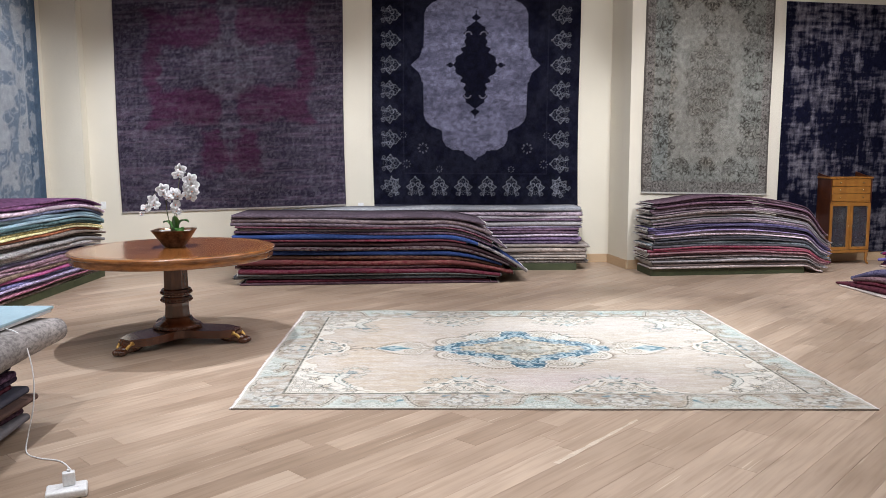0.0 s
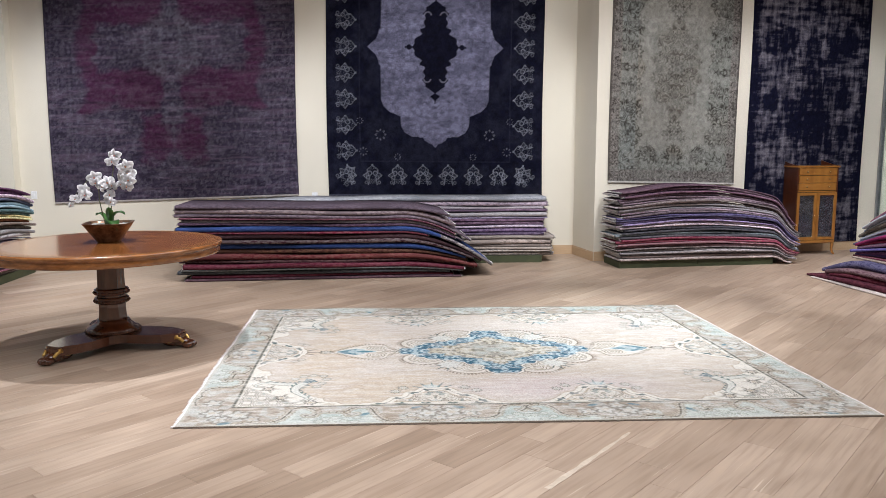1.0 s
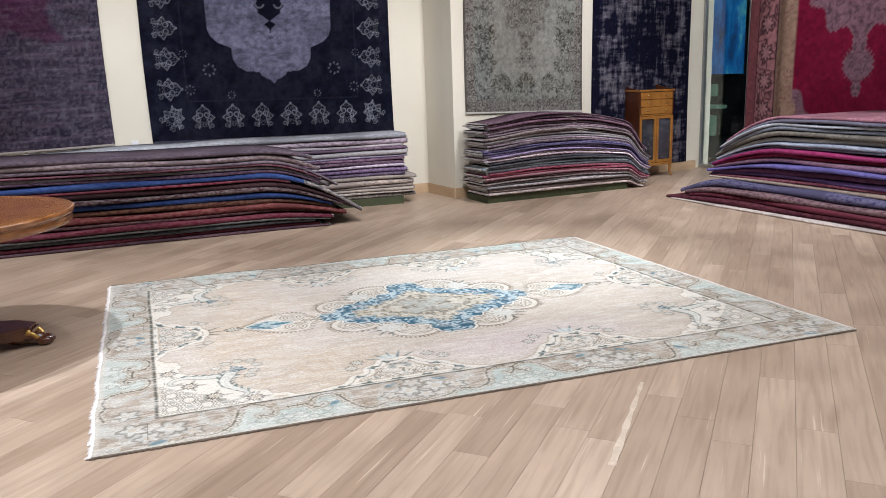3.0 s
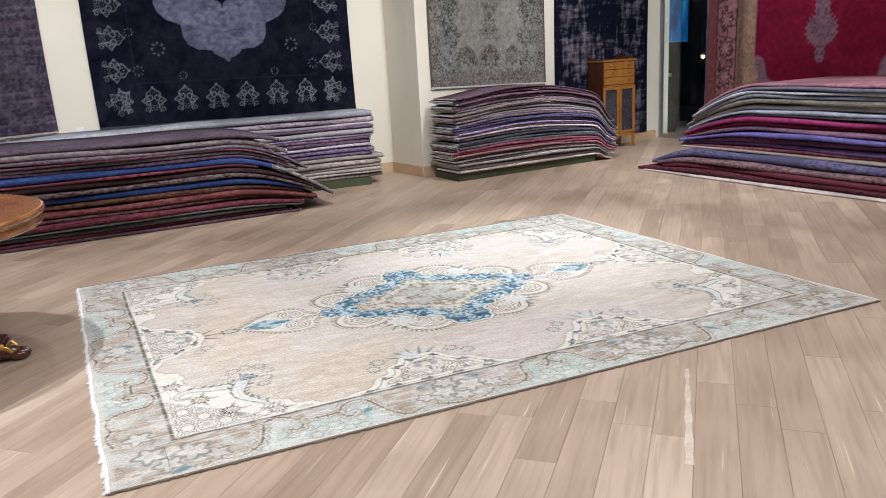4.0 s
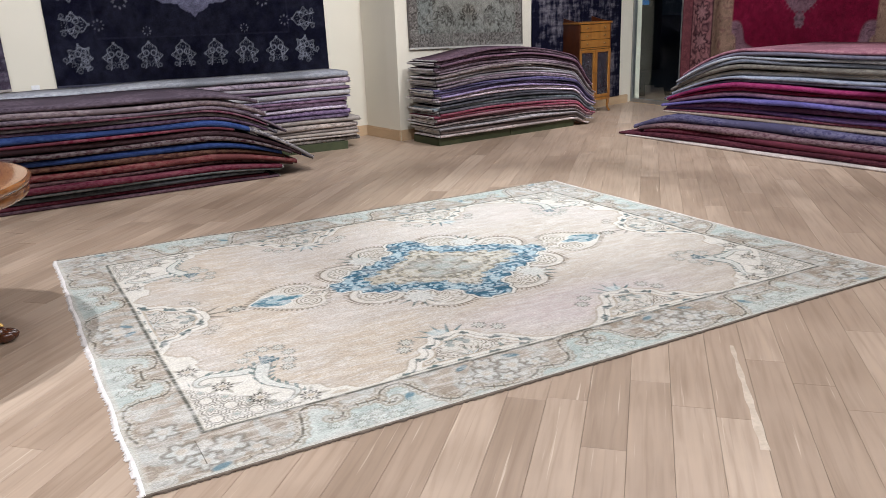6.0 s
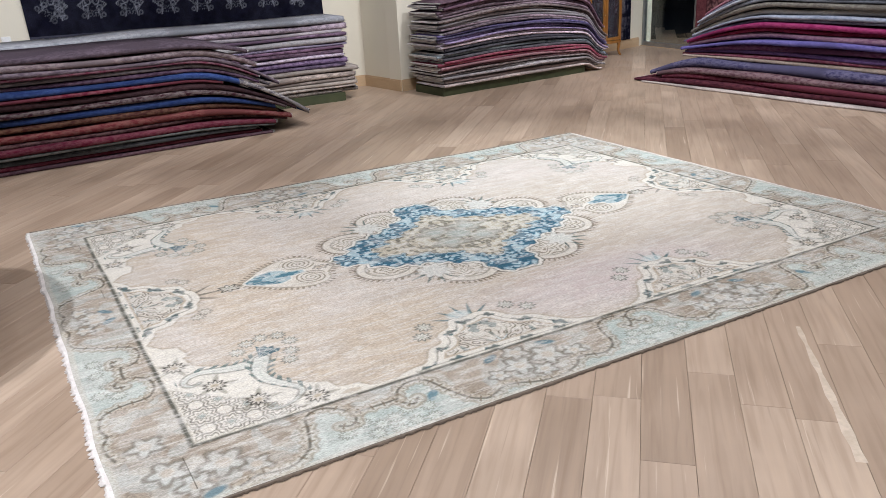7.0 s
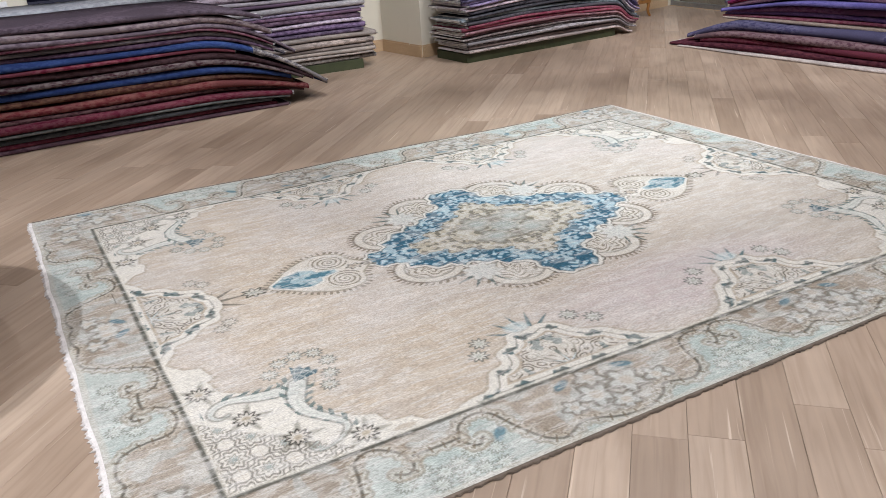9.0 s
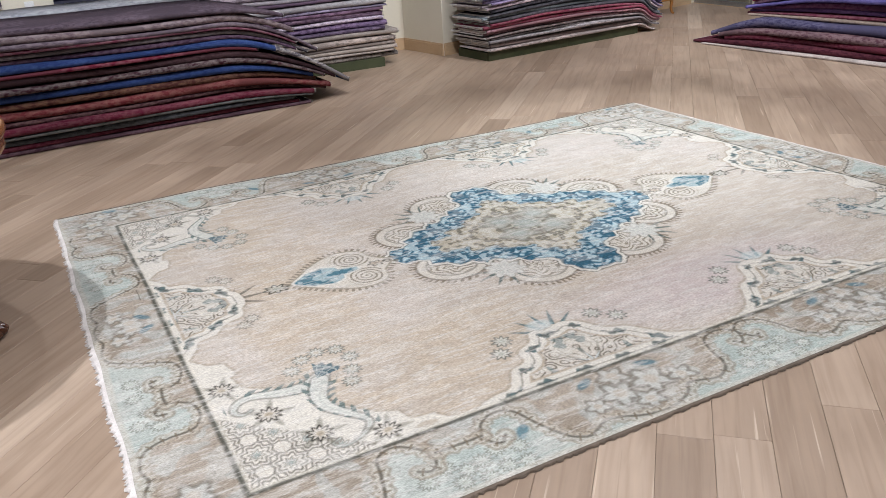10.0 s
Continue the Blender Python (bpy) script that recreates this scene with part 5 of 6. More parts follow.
def red_pattern(x, y):
    ax = np.abs(x)
    z = y + 1.95
    c = np.zeros(x.shape + (3,)) + np.array((0.105, 0.0035, 0.018))
    c = lay(c, edge(0.5 - fbm(x, y, 2.0, 171, 3), 0.3), (0.135, 0.006, 0.025), 0.7)
    MAU, INKR, BEI, ROSE = (0.150, 0.080, 0.100), (0.016, 0.006, 0.010), (0.20, 0.125, 0.090), (0.155, 0.050, 0.058)
    zc = 2.75
    ay = np.abs(z - zc)
    med = np.hypot(ax / 0.85, ay / 1.0) - 1 + 0.07 * np.cos(14 * np.arctan2(ay, ax))
    pend = np.minimum(np.hypot(ax / 0.21, (ay - 1.32) / 0.19) - 1, np.hypot(ax / 0.07, (ay - 1.58) / 0.10) - 1)
    pend = np.minimum(pend, np.hypot(ax / 0.10, (ay - 1.08) / 0.18) - 1)
    mo = np.minimum(med * 0.8, pend * 0.15)
    mo = mo + 0.02 * np.cos(ax * 90) * np.cos(ay * 90)
    c = lay(c, edge(mo, 0.02), MAU)
    c = lay(c, edge(mo + 0.02, 0.02) * scrolls(ax, ay, 9, 173, 4, 0.45), INKR, 0.6)
    c = lay(c, edge(med + 0.45, 0.03), (0.27, 0.17, 0.15), 0.9)
    c = lay(c, edge(med + 0.45, 0.03) * scrolls(ax, ay, 11, 175, 4, 0.4), (0.10, 0.04, 0.05), 0.7)
    # scrolling edge of the field, a spotted beige band, a vine band, a plain rose edge
    low = np.abs(z - zc) - 2.12
    fe = np.maximum(ax - 1.06, low) + 0.05 * np.cos((ax + z) * 14)
    corner = np.hypot(1.20 - ax, 2.25 - ay) - 0.62 + 0.06 * np.cos(9 * np.arctan2(2.25 - ay, 1.2 - ax))
    fe = np.maximum(fe, -corner)
    c = lay(c, edge(-fe - 0.06, 0.03), MAU)
    c = lay(c, edge(-fe - 0.06, 0.02) * scrolls(ax, z, 10, 177, 4, 0.4), INKR, 0.6)
    bz = np.maximum(ax - 0.93, ay - 2.22)
    bz = np.where(corner < 0.02, np.maximum(bz, -(corner + 0.10)), bz)
    c = lay(c, edge(-bz, 0.02), BEI)
    spots = fbm(x, z, 26, 179, 2)
    c = lay(c, edge(-bz, 0.02) * edge(0.70 - spots, 0.05), (0.12, 0.05, 0.05), 0.7)
    vb = np.maximum(ax - 1.27, ay - 2.40)
    c = lay(c, edge(-vb, 0.015), (0.235, 0.105, 0.11))
    c = lay(c, edge(-vb, 0.015) * scrolls(ax * 1.0, z, 6.5, 181, 5, 0.55), INKR, 0.85)
    o, f, m = rosette(ax - 1.45, ((z / 0.36) % 1 - 0.5) * 0.36, 0.12, 8)
    c = lay(lay(c, f * (vb > 0), (0.27, 0.14, 0.145), 0.7), o * (vb > 0), INKR, 0.8)
    c = lay(c, line(vb, 0.02), INKR, 0.8)
    c = lay(c, edge(-(ax - 1.62), 0.015), ROSE)
    c = lay(c, line(ax - 1.62, 0.016), INKR, 0.7)
    return c * (0.60 + 0.7 * fbm(x, y, 24, 183, 3))[..., None]


def blue_pattern(x, y):
    ax, ay = np.abs(x), np.abs(y)
    c = np.zeros(x.shape + (3,)) + np.array((0.40, 0.43, 0.47))
    c = lay(c, edge(0.5 - fbm(ax, ay, 4, 191, 3), 0.05), (0.13, 0.19, 0.27), 0.75)
    c = lay(c, scrolls(ax, ay, 6, 193, 4, 0.5), (0.45, 0.48, 0.52), 0.7)
    bd = np.maximum(ax - 1.12, ay - 1.65)
    c = lay(c, edge(-bd, 0.02), (0.085, 0.135, 0.205), 0.85)
    c = lay(c, edge(-bd, 0.02) * edge(0.52 - fbm(ax, ay, 9, 195, 3), 0.06), (0.38, 0.42, 0.47), 0.7)
    c = lay(c, edge(-(np.maximum(ax - 1.30, ay - 1.83)), 0.02), (0.075, 0.12, 0.185), 0.9)
    return c * (0.75 + 0.4 * fbm(x, y, 16, 197, 3))[..., None]


WALLWOOL = woven("hanging_wool", 110.0, 0.02, (0.2, 0.19, 0.2), 0.45)


def hang(label, w, h, step, pattern, corner_m, sway=0.012, folds=None, tilt=0.0, edge_c=None, group="carpets on the walls", mat=None):
    """A carpet hung flat on a wall. corner_m maps (x across, y out of the wall, z up from the carpet's middle) to the room."""
    def place(x, y):
        out = 0.014 + sway * (fbm(x, y, 0.9, 7, 2)) * (0.5 - y / h)
        if folds is not None:
            out = out + folds(x, y)
        L = np.stack([x + 0.010 * np.sin(y * 1.7), -out, y + tilt * x, np.ones_like(x)], -1)
        M = np.array(corner_m)
        P = L @ M.T
        return P[..., :3], tuple(-M[:3, 1])
    o = thing("wall_carpet", label, "carpet", group)
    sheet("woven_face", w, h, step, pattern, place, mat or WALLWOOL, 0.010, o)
    if edge_c:
        bm = bmesh.new()
        n = 60
        rows = []
        for k in range(n + 1):
            px = np.array([[-w / 2 + w * k / n]])
            p, nr = place(px, np.array([[-h / 2]]))
            p, nr = Vector(p[0, 0]), Vector(nr)
            rows.append([bm.verts.new(p + nr * 0.002 + Vector((0, 0, 0.004))), bm.verts.new(p + nr * 0.003 - Vector((0, 0, 0.018 + 0.006 * math.sin(k * 2.3)))), bm.verts.new(p - nr * 0.006 - Vector((0, 0, 0.016))), bm.verts.new(p - nr * 0.008 + Vector((0, 0, 0.004)))])
        for r, s in zip(rows, rows[1:]):
            for q in range(4):
                bm.faces.new((r[q], s[q], s[(q + 1) % 4], r[(q + 1) % 4]))
        bmesh.ops.recalc_face_normals(bm, faces=bm.faces)
        part("end_edge", bm, surface("woven_end", edge_c, tuple(v * 1.25 for v in edge_c), 30, 0.9), o, "bound end of the carpet")
    return o


hang("purple and plum overdyed carpet hung on the wall", 3.17, 3.95, 0.014, purple_pattern, pose(-2.985, BACK_Y, 2.755), tilt=0.030, edge_c=(0.30, 0.27, 0.25))
hang("navy carpet with lilac medallion hung on the wall", 2.84, 3.84, 0.0095, navy_pattern, pose(0.42, BACK_Y, 2.73), tilt=-0.010, edge_c=(0.03, 0.03, 0.05))
hang("faded grey floral carpet hung on the angled wall", 1.84, 2.84, 0.010, grey_pattern, SLANT_M @ pose(1.095, 0, 2.41), tilt=-0.030, edge_c=(0.42, 0.40, 0.36))
hang("worn midnight-blue and grey carpet hung on the angled wall", 1.87, 3.39, 0.013, plaid_pattern, SLANT_M @ pose(3.13, 0, 1.815), tilt=0.0)
RED_M = Matrix.Translation((RIGHT_X - 0.03, 8.30, 1.95)) @ Matrix.Rotation(radians(-90), 4, "Z")
hang("crimson carpet with mauve medallion draped on the wall", 3.6, 3.7, 0.014, red_pattern, RED_M, folds=lambda x, y: 0.05 * np.exp(-((x + 1.05) / 0.28) ** 2) * (1 + 0.5 * np.sin(x * 16)) + 0.012 * np.sin(x * 6 + 1) ** 2)
BLUE_M = Matrix.Translation((LEFT_X, 9.10, 2.5)) @ Matrix.Rotation(radians(90), 4, "Z")
hang("pale blue faded carpet hung on the side wall", 2.9, 3.9, 0.016, blue_pattern, BLUE_M)


# ---- the flat carpets under the pile beside the red carpet ----
PATCH = pile("violet_patterned_wool", (0.048, 0.044, 0.10), (0.125, 0.115, 0.19), 26.0, 0.2)
rng0 = random.Random(4)
TIP, TEND = Vector((4.53, 8.93)), Vector((4.86, 6.20))
te = (TEND - TIP).normalized()
td = Vector((-te.y, te.x))


def taper(s, a, b):
    return smoothstep(a, b, s)


for word, z, th, s0, hem, mat in (("cream", 0.0, 0.022, 0.10, 0.0, dye((0.50, 0.42, 0.38), (0.56, 0.50, 0.46))), ("dark maroon", 0.023, 0.05, -0.03, 0.03, dye((0.05, 0.012, 0.022), (0.10, 0.03, 0.04))),
                               ("crimson", 0.074, 0.055, 0.30, 0.03, dye((0.12, 0.014, 0.035), (0.17, 0.05, 0.07))), ("plum floral", 0.130, 0.055, 0.24, 0.06, dye((0.10, 0.045, 0.06), (0.2, 0.13, 0.14))),
                               ("violet patterned", 0.186, 0.075, 0.10, 0.07, PATCH)):
    folded_carpet(word + " carpet lying flat under a high pile", "carpets under the red carpet", TIP, te, td, s0, 3.7, 1.5,
                  lambda s, z=z: 0.001 + z * (0.10 + 0.90 * taper(s, -0.25, 0.75)), lambda s, th=th: th * (0.35 + 0.65 * taper(s, -0.2, 0.6)), mat, rng0, hem=hem, wave=1.8)


# ---- round pedestal table ----
def wood(name, c1, c2, rough=0.25, coat=0.5, stretch=(1, 9, 1), scale=3.0):
    m, nodes, links, b = shader(name, rough, 0.0, 0.0, coat)
    g = grain(nodes, links, scale, stretch, 7.0, 0.6)
    fig = ramp(nodes, links, g, ((0.30, c1), (0.70, c2)))
    cl = ramp(nodes, links, grain(nodes, links, 1.8), ((0.3, (0.8, 0.78, 0.76)), (0.7, (1.1, 1.1, 1.1))))
    links.new(blend(nodes, links, 1.0, fig, cl, "MULTIPLY"), b.inputs["Base Color"])
    relief(nodes, links, b, g, 0.05, 0.002)
    return m


TOPW = wood("polished_mahogany_veneer", (0.165, 0.050, 0.013), (0.40, 0.155, 0.044), 0.20, 0.6, (1, 5, 1), 2.6)
RIMW = wood("banded_mahogany", (0.17, 0.055, 0.014), (0.40, 0.16, 0.045), 0.25, 0.5, (3, 3, 9), 4.0)
LEGW = wood("dark_mahogany", (0.060, 0.019, 0.009), (0.12, 0.036, 0.014), 0.22, 0.8, (4, 4, 1), 3.0)
GILT = surface("gilded_carving", (0.50, 0.30, 0.08), (0.78, 0.52, 0.17), 30, 0.3, 0.85, bump=0.5, fine=60)
TX, TY = -2.13, 6.21
table = thing("round_table", "round mahogany pedestal table with gilded paw feet", "table", at=pose(TX, TY, 0))
bm = bmesh.new()
lathe(bm, [(0.02, 0.7725), (0.685, 0.7725)], 72, cap=False)
bmesh.ops.recalc_face_normals(bm, faces=bm.faces)
vs = [v for v in bm.verts if math.hypot(v.co.x, v.co.y) < 0.05]
bm.faces.new(sorted(vs, key=lambda v: math.atan2(v.co.y, v.co.x)))
part("tabletop", bm, TOPW, table, "polished figured mahogany top", True)
bm = bmesh.new()
lathe(bm, [(0.685, 0.7725), (0.782, 0.7725), (0.797, 0.768), (0.800, 0.755), (0.793, 0.744), (0.783, 0.740), (0.777, 0.733), (0.783, 0.724), (0.785, 0.700), (0.777, 0.690), (0.769, 0.688), (0.05, 0.690)], 96, cap=False)
part("rim", bm, RIMW, table, "crossbanded moulded rim", True)
bm = bmesh.new()
lathe(bm, [(0.30, 0.640), (0.30, 0.689), (0.10, 0.689)], 40)
part("bearer", bm, LEGW, table)
bm = bmesh.new()
lathe(bm, [(0.105, 0.36), (0.100, 0.50), (0.098, 0.62), (0.112, 0.66), (0.112, 0.689)], 8)
lathe(bm, [(0.118, 0.16), (0.104, 0.22), (0.098, 0.30), (0.100, 0.345)], 8)
part("column", bm, LEGW, table, "faceted dark mahogany column")
for z0 in (0.352, 0.414):
    bm = bmesh.new()
    lathe(bm, [(0.100, z0 - 0.026), (0.118, z0 - 0.020), (0.123, z0 - 0.006), (0.115, z0 + 0.004), (0.121, z0 + 0.014), (0.112, z0 + 0.024), (0.100, z0 + 0.026)], 32)
    for k in range(28):
        w = 2 * math.pi * k / 28
        bmesh.ops.create_icosphere(bm, subdivisions=1, radius=0.011, matrix=pose(0.119 * math.cos(w), 0.119 * math.sin(w), z0 - 0.006))
    part("collar", bm, LEGW, table, "beaded turned collar", True)
bm = bmesh.new()
lathe(bm, [(0.185, 0.115), (0.19, 0.130), (0.178, 0.150), (0.150, 0.165), (0.128, 0.180), (0.118, 0.195), (0.11, 0.21)], 36)
for k in range(30):
    w = 2 * math.pi * k / 30
    bmesh.ops.create_icosphere(bm, subdivisions=1, radius=0.013, matrix=pose(0.183 * math.cos(w), 0.183 * math.sin(w), 0.128))
part("socle", bm, LEGW, table, "", True)
ANG = [radians(a) for a in (-118, -7, 114)]
# concave three-cornered base
bm = bmesh.new()
loop = []
for i in range(3):
    a, b = ANG[i], ANG[(i + 1) % 3] + (2 * math.pi if i == 2 else 0)
    for k in range(14):
        t = k / 14
        w = a + (b - a) * t
        r = 0.19 + 0.34 * abs(math.cos(math.pi * t)) ** 3.2
        if k == 0:
            d = Vector((-math.sin(a), math.cos(a)))
            c = Vector((math.cos(a), math.sin(a))) * 0.53
            loop += [c - d * 0.062, c + d * 0.062]
        else:
            loop.append(Vector((math.cos(w), math.sin(w))) * r)
for z0, z1, f in ((0.055, 0.100, 1.0), (0.100, 0.116, 0.975)):
    lo = [bm.verts.new((p.x * f, p.y * f, z0)) for p in loop]
    hi = [bm.verts.new((p.x * f, p.y * f, z1)) for p in loop]
    m = len(loop)
    for k in range(m):
        bm.faces.new((lo[k], lo[(k + 1) % m], hi[(k + 1) % m], hi[k]))
    bm.faces.new(hi)
    bm.faces.new(lo[::-1])
part("tripod_base", bm, LEGW, table, "concave three-cornered mahogany base")
for w in ANG:
    bm = bmesh.new()
    R = Matrix.Rotation(w, 4, "Z")
    # heel, instep and toes of the paw
    for px, py, pz, rx, ry, rz in ((0.44, 0, 0.040, 0.075, 0.055, 0.034), (0.51, 0, 0.042, 0.070, 0.056, 0.036), (0.57, -0.036, 0.026, 0.042, 0.018, 0.024), (0.58, -0.012, 0.028, 0.046, 0.018, 0.026),
                                   (0.58, 0.013, 0.028, 0.046, 0.018, 0.026), (0.57, 0.037, 0.026, 0.042, 0.018, 0.024)):
        bmesh.ops.create_uvsphere(bm, u_segments=14, v_segments=8, radius=1.0, matrix=R @ Matrix.Translation((px, py, pz)) @ Matrix.Diagonal((rx, ry, rz, 1)))
    bmesh.ops.translate(bm, verts=bm.verts, vec=(0, 0, 0.0))
    lo = min(v.co.z for v in bm.verts)
    bmesh.ops.translate(bm, verts=bm.verts, vec=(0, 0, 0.001 - lo))
    foot = part("paw_foot", bm, LEGW, table, "carved dark paw foot", True)
    for sgn in (-1, 1):
        bm = bmesh.new()
        pts = [(0.36, 0.052 * sgn, 0.060), (0.38, 0.060 * sgn, 0.092), (0.41, 0.062 * sgn, 0.078), (0.44, 0.062 * sgn, 0.055), (0.475, 0.062 * sgn, 0.066), (0.50, 0.060 * sgn, 0.086), (0.53, 0.056 * sgn, 0.072), (0.55, 0.050 * sgn, 0.050)]
        tube(bm, [R @ p for p in smooth_path(pts, 5)], 0.017, 8, 0.7)
        for q in ((0.37, 0.055 * sgn, 0.075), (0.505, 0.058 * sgn, 0.088)):
            bmesh.ops.create_icosphere(bm, subdivisions=2, radius=0.019, matrix=R @ Matrix.Translation(q))
        part("gilt_scroll", bm, GILT, foot, "gilded leaf scroll", True)

# ---- orchid in a tapered bowl ----
BRONZE = surface("mottled_bronze_glaze", (0.055, 0.028, 0.016), (0.30, 0.17, 0.10), 26, 0.28, 0.55, bump=0.35, fine=80)
PETAL = surface("white_petal", (0.80, 0.78, 0.79), (0.88, 0.87, 0.87), 30, 0.55, bump=0.05)
LIP = surface("yellow_pink_lip", (0.55, 0.30, 0.12), (0.62, 0.20, 0.22), 60, 0.5)
STEM = surface("green_brown_stem", (0.06, 0.07, 0.025), (0.10, 0.11, 0.04), 20, 0.5)
LEAF = surface("orchid_leaf", (0.045, 0.14, 0.03), (0.085, 0.24, 0.05), 12, 0.35, coat=0.2)
SOIL = surface("grey_moss", (0.30, 0.31, 0.30), (0.50, 0.50, 0.48), 60, 0.95, bump=0.8)
PZ = 0.774
orchid = thing("potted_orchid", "white orchid in square tapered bronze bowl", "plant", at=pose(TX - 0.015, TY + 0.06, PZ, 0, 0, 8))
bm = bmesh.new()
prof = [(0.075, 0.0), (0.078, 0.006), (0.165, 0.138), (0.168, 0.140), (0.156, 0.140), (0.150, 0.134), (0.078, 0.020)]
rings = []
for r, z in prof:
    ring = []
    for k in range(40):
        w = 2 * math.pi * k / 40
        q = r / (abs(math.cos(w)) ** 5 + abs(math.sin(w)) ** 5) ** 0.2
        ring.append(bm.verts.new((q * math.cos(w), q * math.sin(w), z)))
    rings.append(ring)
for a, b in zip(rings, rings[1:]):
    for k in range(40):
        bm.faces.new((a[k], a[(k + 1) % 40], b[(k + 1) % 40], b[k]))
bm.faces.new(rings[0][::-1])
bm.faces.new(rings[-1])
part("bowl", bm, BRONZE, orchid, "mottled bronze square bowl", True)
bm = bmesh.new()
bmesh.ops.create_grid(bm, x_segments=14, y_segments=14, size=0.135)
for v in bm.verts:
    v.co.z = 0.122 + 0.012 * noise.noise(v.co * 30)
part("moss", bm, SOIL, orchid)


def leaf_blade(bm, base, tip, width, droop):
    base, tip = Vector(base), Vector(tip)
    n, rows = 9, []
    side = (tip - base).cross(Vector((0, 0, 1))).normalized()
    for k in range(n + 1):
        t = k / n
        p = base.lerp(tip, t) + Vector((0, 0, droop * math.sin(math.pi * t)))
        w = width * math.sin(math.pi * min(1, 0.12 + 0.88 * t)) ** 0.7 * (1 if t < 0.98 else 0.2)
        rows.append([bm.verts.new(p - side * w + Vector((0, 0, 0.010))), bm.verts.new(p), bm.verts.new(p + side * w + Vector((0, 0, 0.010))), bm.verts.new(p - Vector((0, 0, 0.004)))])
    for a, b in zip(rows, rows[1:]):
        bm.faces.new((a[0], a[1], b[1], b[0]))
        bm.faces.new((a[1], a[2], b[2], b[1]))
        bm.faces.new((a[2], a[3], b[3], b[2]))
        bm.faces.new((a[3], a[0], b[0], b[3]))


for base, tip, w, dr in (((0, 0, 0.12), (0.13, -0.05, 0.20), 0.030, 0.05), ((0.01, -0.02, 0.12), (0.09, -0.15, 0.09), 0.045, 0.05), ((0, 0.02, 0.12), (-0.10, 0.06, 0.19), 0.03, 0.04), ((0.02, 0, 0.12), (0.03, -0.11, 0.25), 0.028, 0.02)):
    bm = bmesh.new()
    leaf_blade(bm, base, tip, w, dr)
    part("leaf", bm, LEAF, orchid, "", True)


def blossom_mesh():
    """Five petals, rounded and slightly cupped, facing -y."""
    bm = bmesh.new()
    for w, L, W in ((90, 0.040, 0.030), (210, 0.040, 0.028), (330, 0.040, 0.028), (15, 0.045, 0.042), (165, 0.045, 0.042)):
        a = radians(w)
        d, s = Vector((math.cos(a), 0, math.sin(a))), Vector((-math.sin(a), 0, math.cos(a)))
        n, rows = 6, []
        for k in range(n + 1):
            t = k / n
            hw = W * 0.5 * math.sin(math.pi * (0.10 + 0.86 * t)) ** 0.65
            cup = -0.012 * math.sin(math.pi * t * 0.9)
            c = d * (L * t) + Vector((0, cup + (0.003 if w in (15, 165) else 0), 0))
            rows.append([bm.verts.new(c - s * hw + Vector((0, -0.004, 0))), bm.verts.new(c), bm.verts.new(c + s * hw + Vector((0, -0.004, 0)))])
        for p, q in zip(rows, rows[1:]):
            bm.faces.new((p[0], p[1], q[1], q[0]))
            bm.faces.new((p[1], p[2], q[2], q[1]))
    bmesh.ops.solidify(bm, geom=bm.faces[:], thickness=0.0012)
    return bm


stems = (((-0.02, 0.0, 0.12), (-0.05, 0, 0.28), (-0.06, 0, 0.42), (-0.10, -0.02, 0.46), (-0.18, -0.04, 0.38), (-0.23, -0.05, 0.30)),
         ((0.02, 0.0, 0.12), (0.03, 0, 0.32), (0.05, 0, 0.50), (0.08, -0.01, 0.60), (0.14, -0.03, 0.58), (0.18, -0.05, 0.46), (0.17, -0.06, 0.38)),
         ((0.0, 0.01, 0.12), (0.01, 0, 0.25), (0.02, -0.02, 0.34), (0.03, -0.03, 0.30)))
for pts in stems:
    bm = bmesh.new()
    tube(bm, smooth_path(pts, 6), 0.0045, 6, 0.5)
    part("stem", bm, STEM, orchid, "", True)
heads = ((0.085, 0.63, 1.0), (0.065, 0.585, 0.9), (0.15, 0.55, 1.1), (0.16, 0.495, 1.15), (0.175, 0.45, 1.1), (0.135, 0.47, 0.95), (0.16, 0.405, 0.85), (0.12, 0.42, 0.7), (-0.07, 0.47, 1.0), (-0.055, 0.435, 0.85),
         (-0.15, 0.385, 0.95), (-0.125, 0.345, 1.0), (-0.205, 0.315, 0.75), (-0.225, 0.275, 0.5), (0.02, 0.43, 1.1), (-0.01, 0.40, 1.0), (0.06, 0.415, 0.85), (0.03, 0.345, 0.9), (0.045, 0.295, 0.8), (0.01, 0.31, 0.7))
rngo = random.Random(6)
for hx, hz, sc in heads:
    bm = blossom_mesh()
    bmesh.ops.transform(bm, matrix=Matrix.Translation((hx, -0.05 + rngo.uniform(-0.03, 0.02), hz)) @ pose(0, 0, 0, rngo.uniform(-25, 20), rngo.uniform(-30, 30), rngo.uniform(-50, 50)) @ Matrix.Scale(sc * 1.28, 4), verts=bm.verts)
    cen = sum((v.co for v in bm.verts), Vector()) / len(bm.verts)
    fl = part("blossom", bm, PETAL, orchid, "white orchid blossom", True)
    bm = bmesh.new()
    bmesh.ops.create_icosphere(bm, subdivisions=1, radius=0.007 * sc, matrix=Matrix.Translation(cen + Vector((0, -0.010, -0.004))))
    part("lip", bm, LIP, fl, "yellow-pink lip")

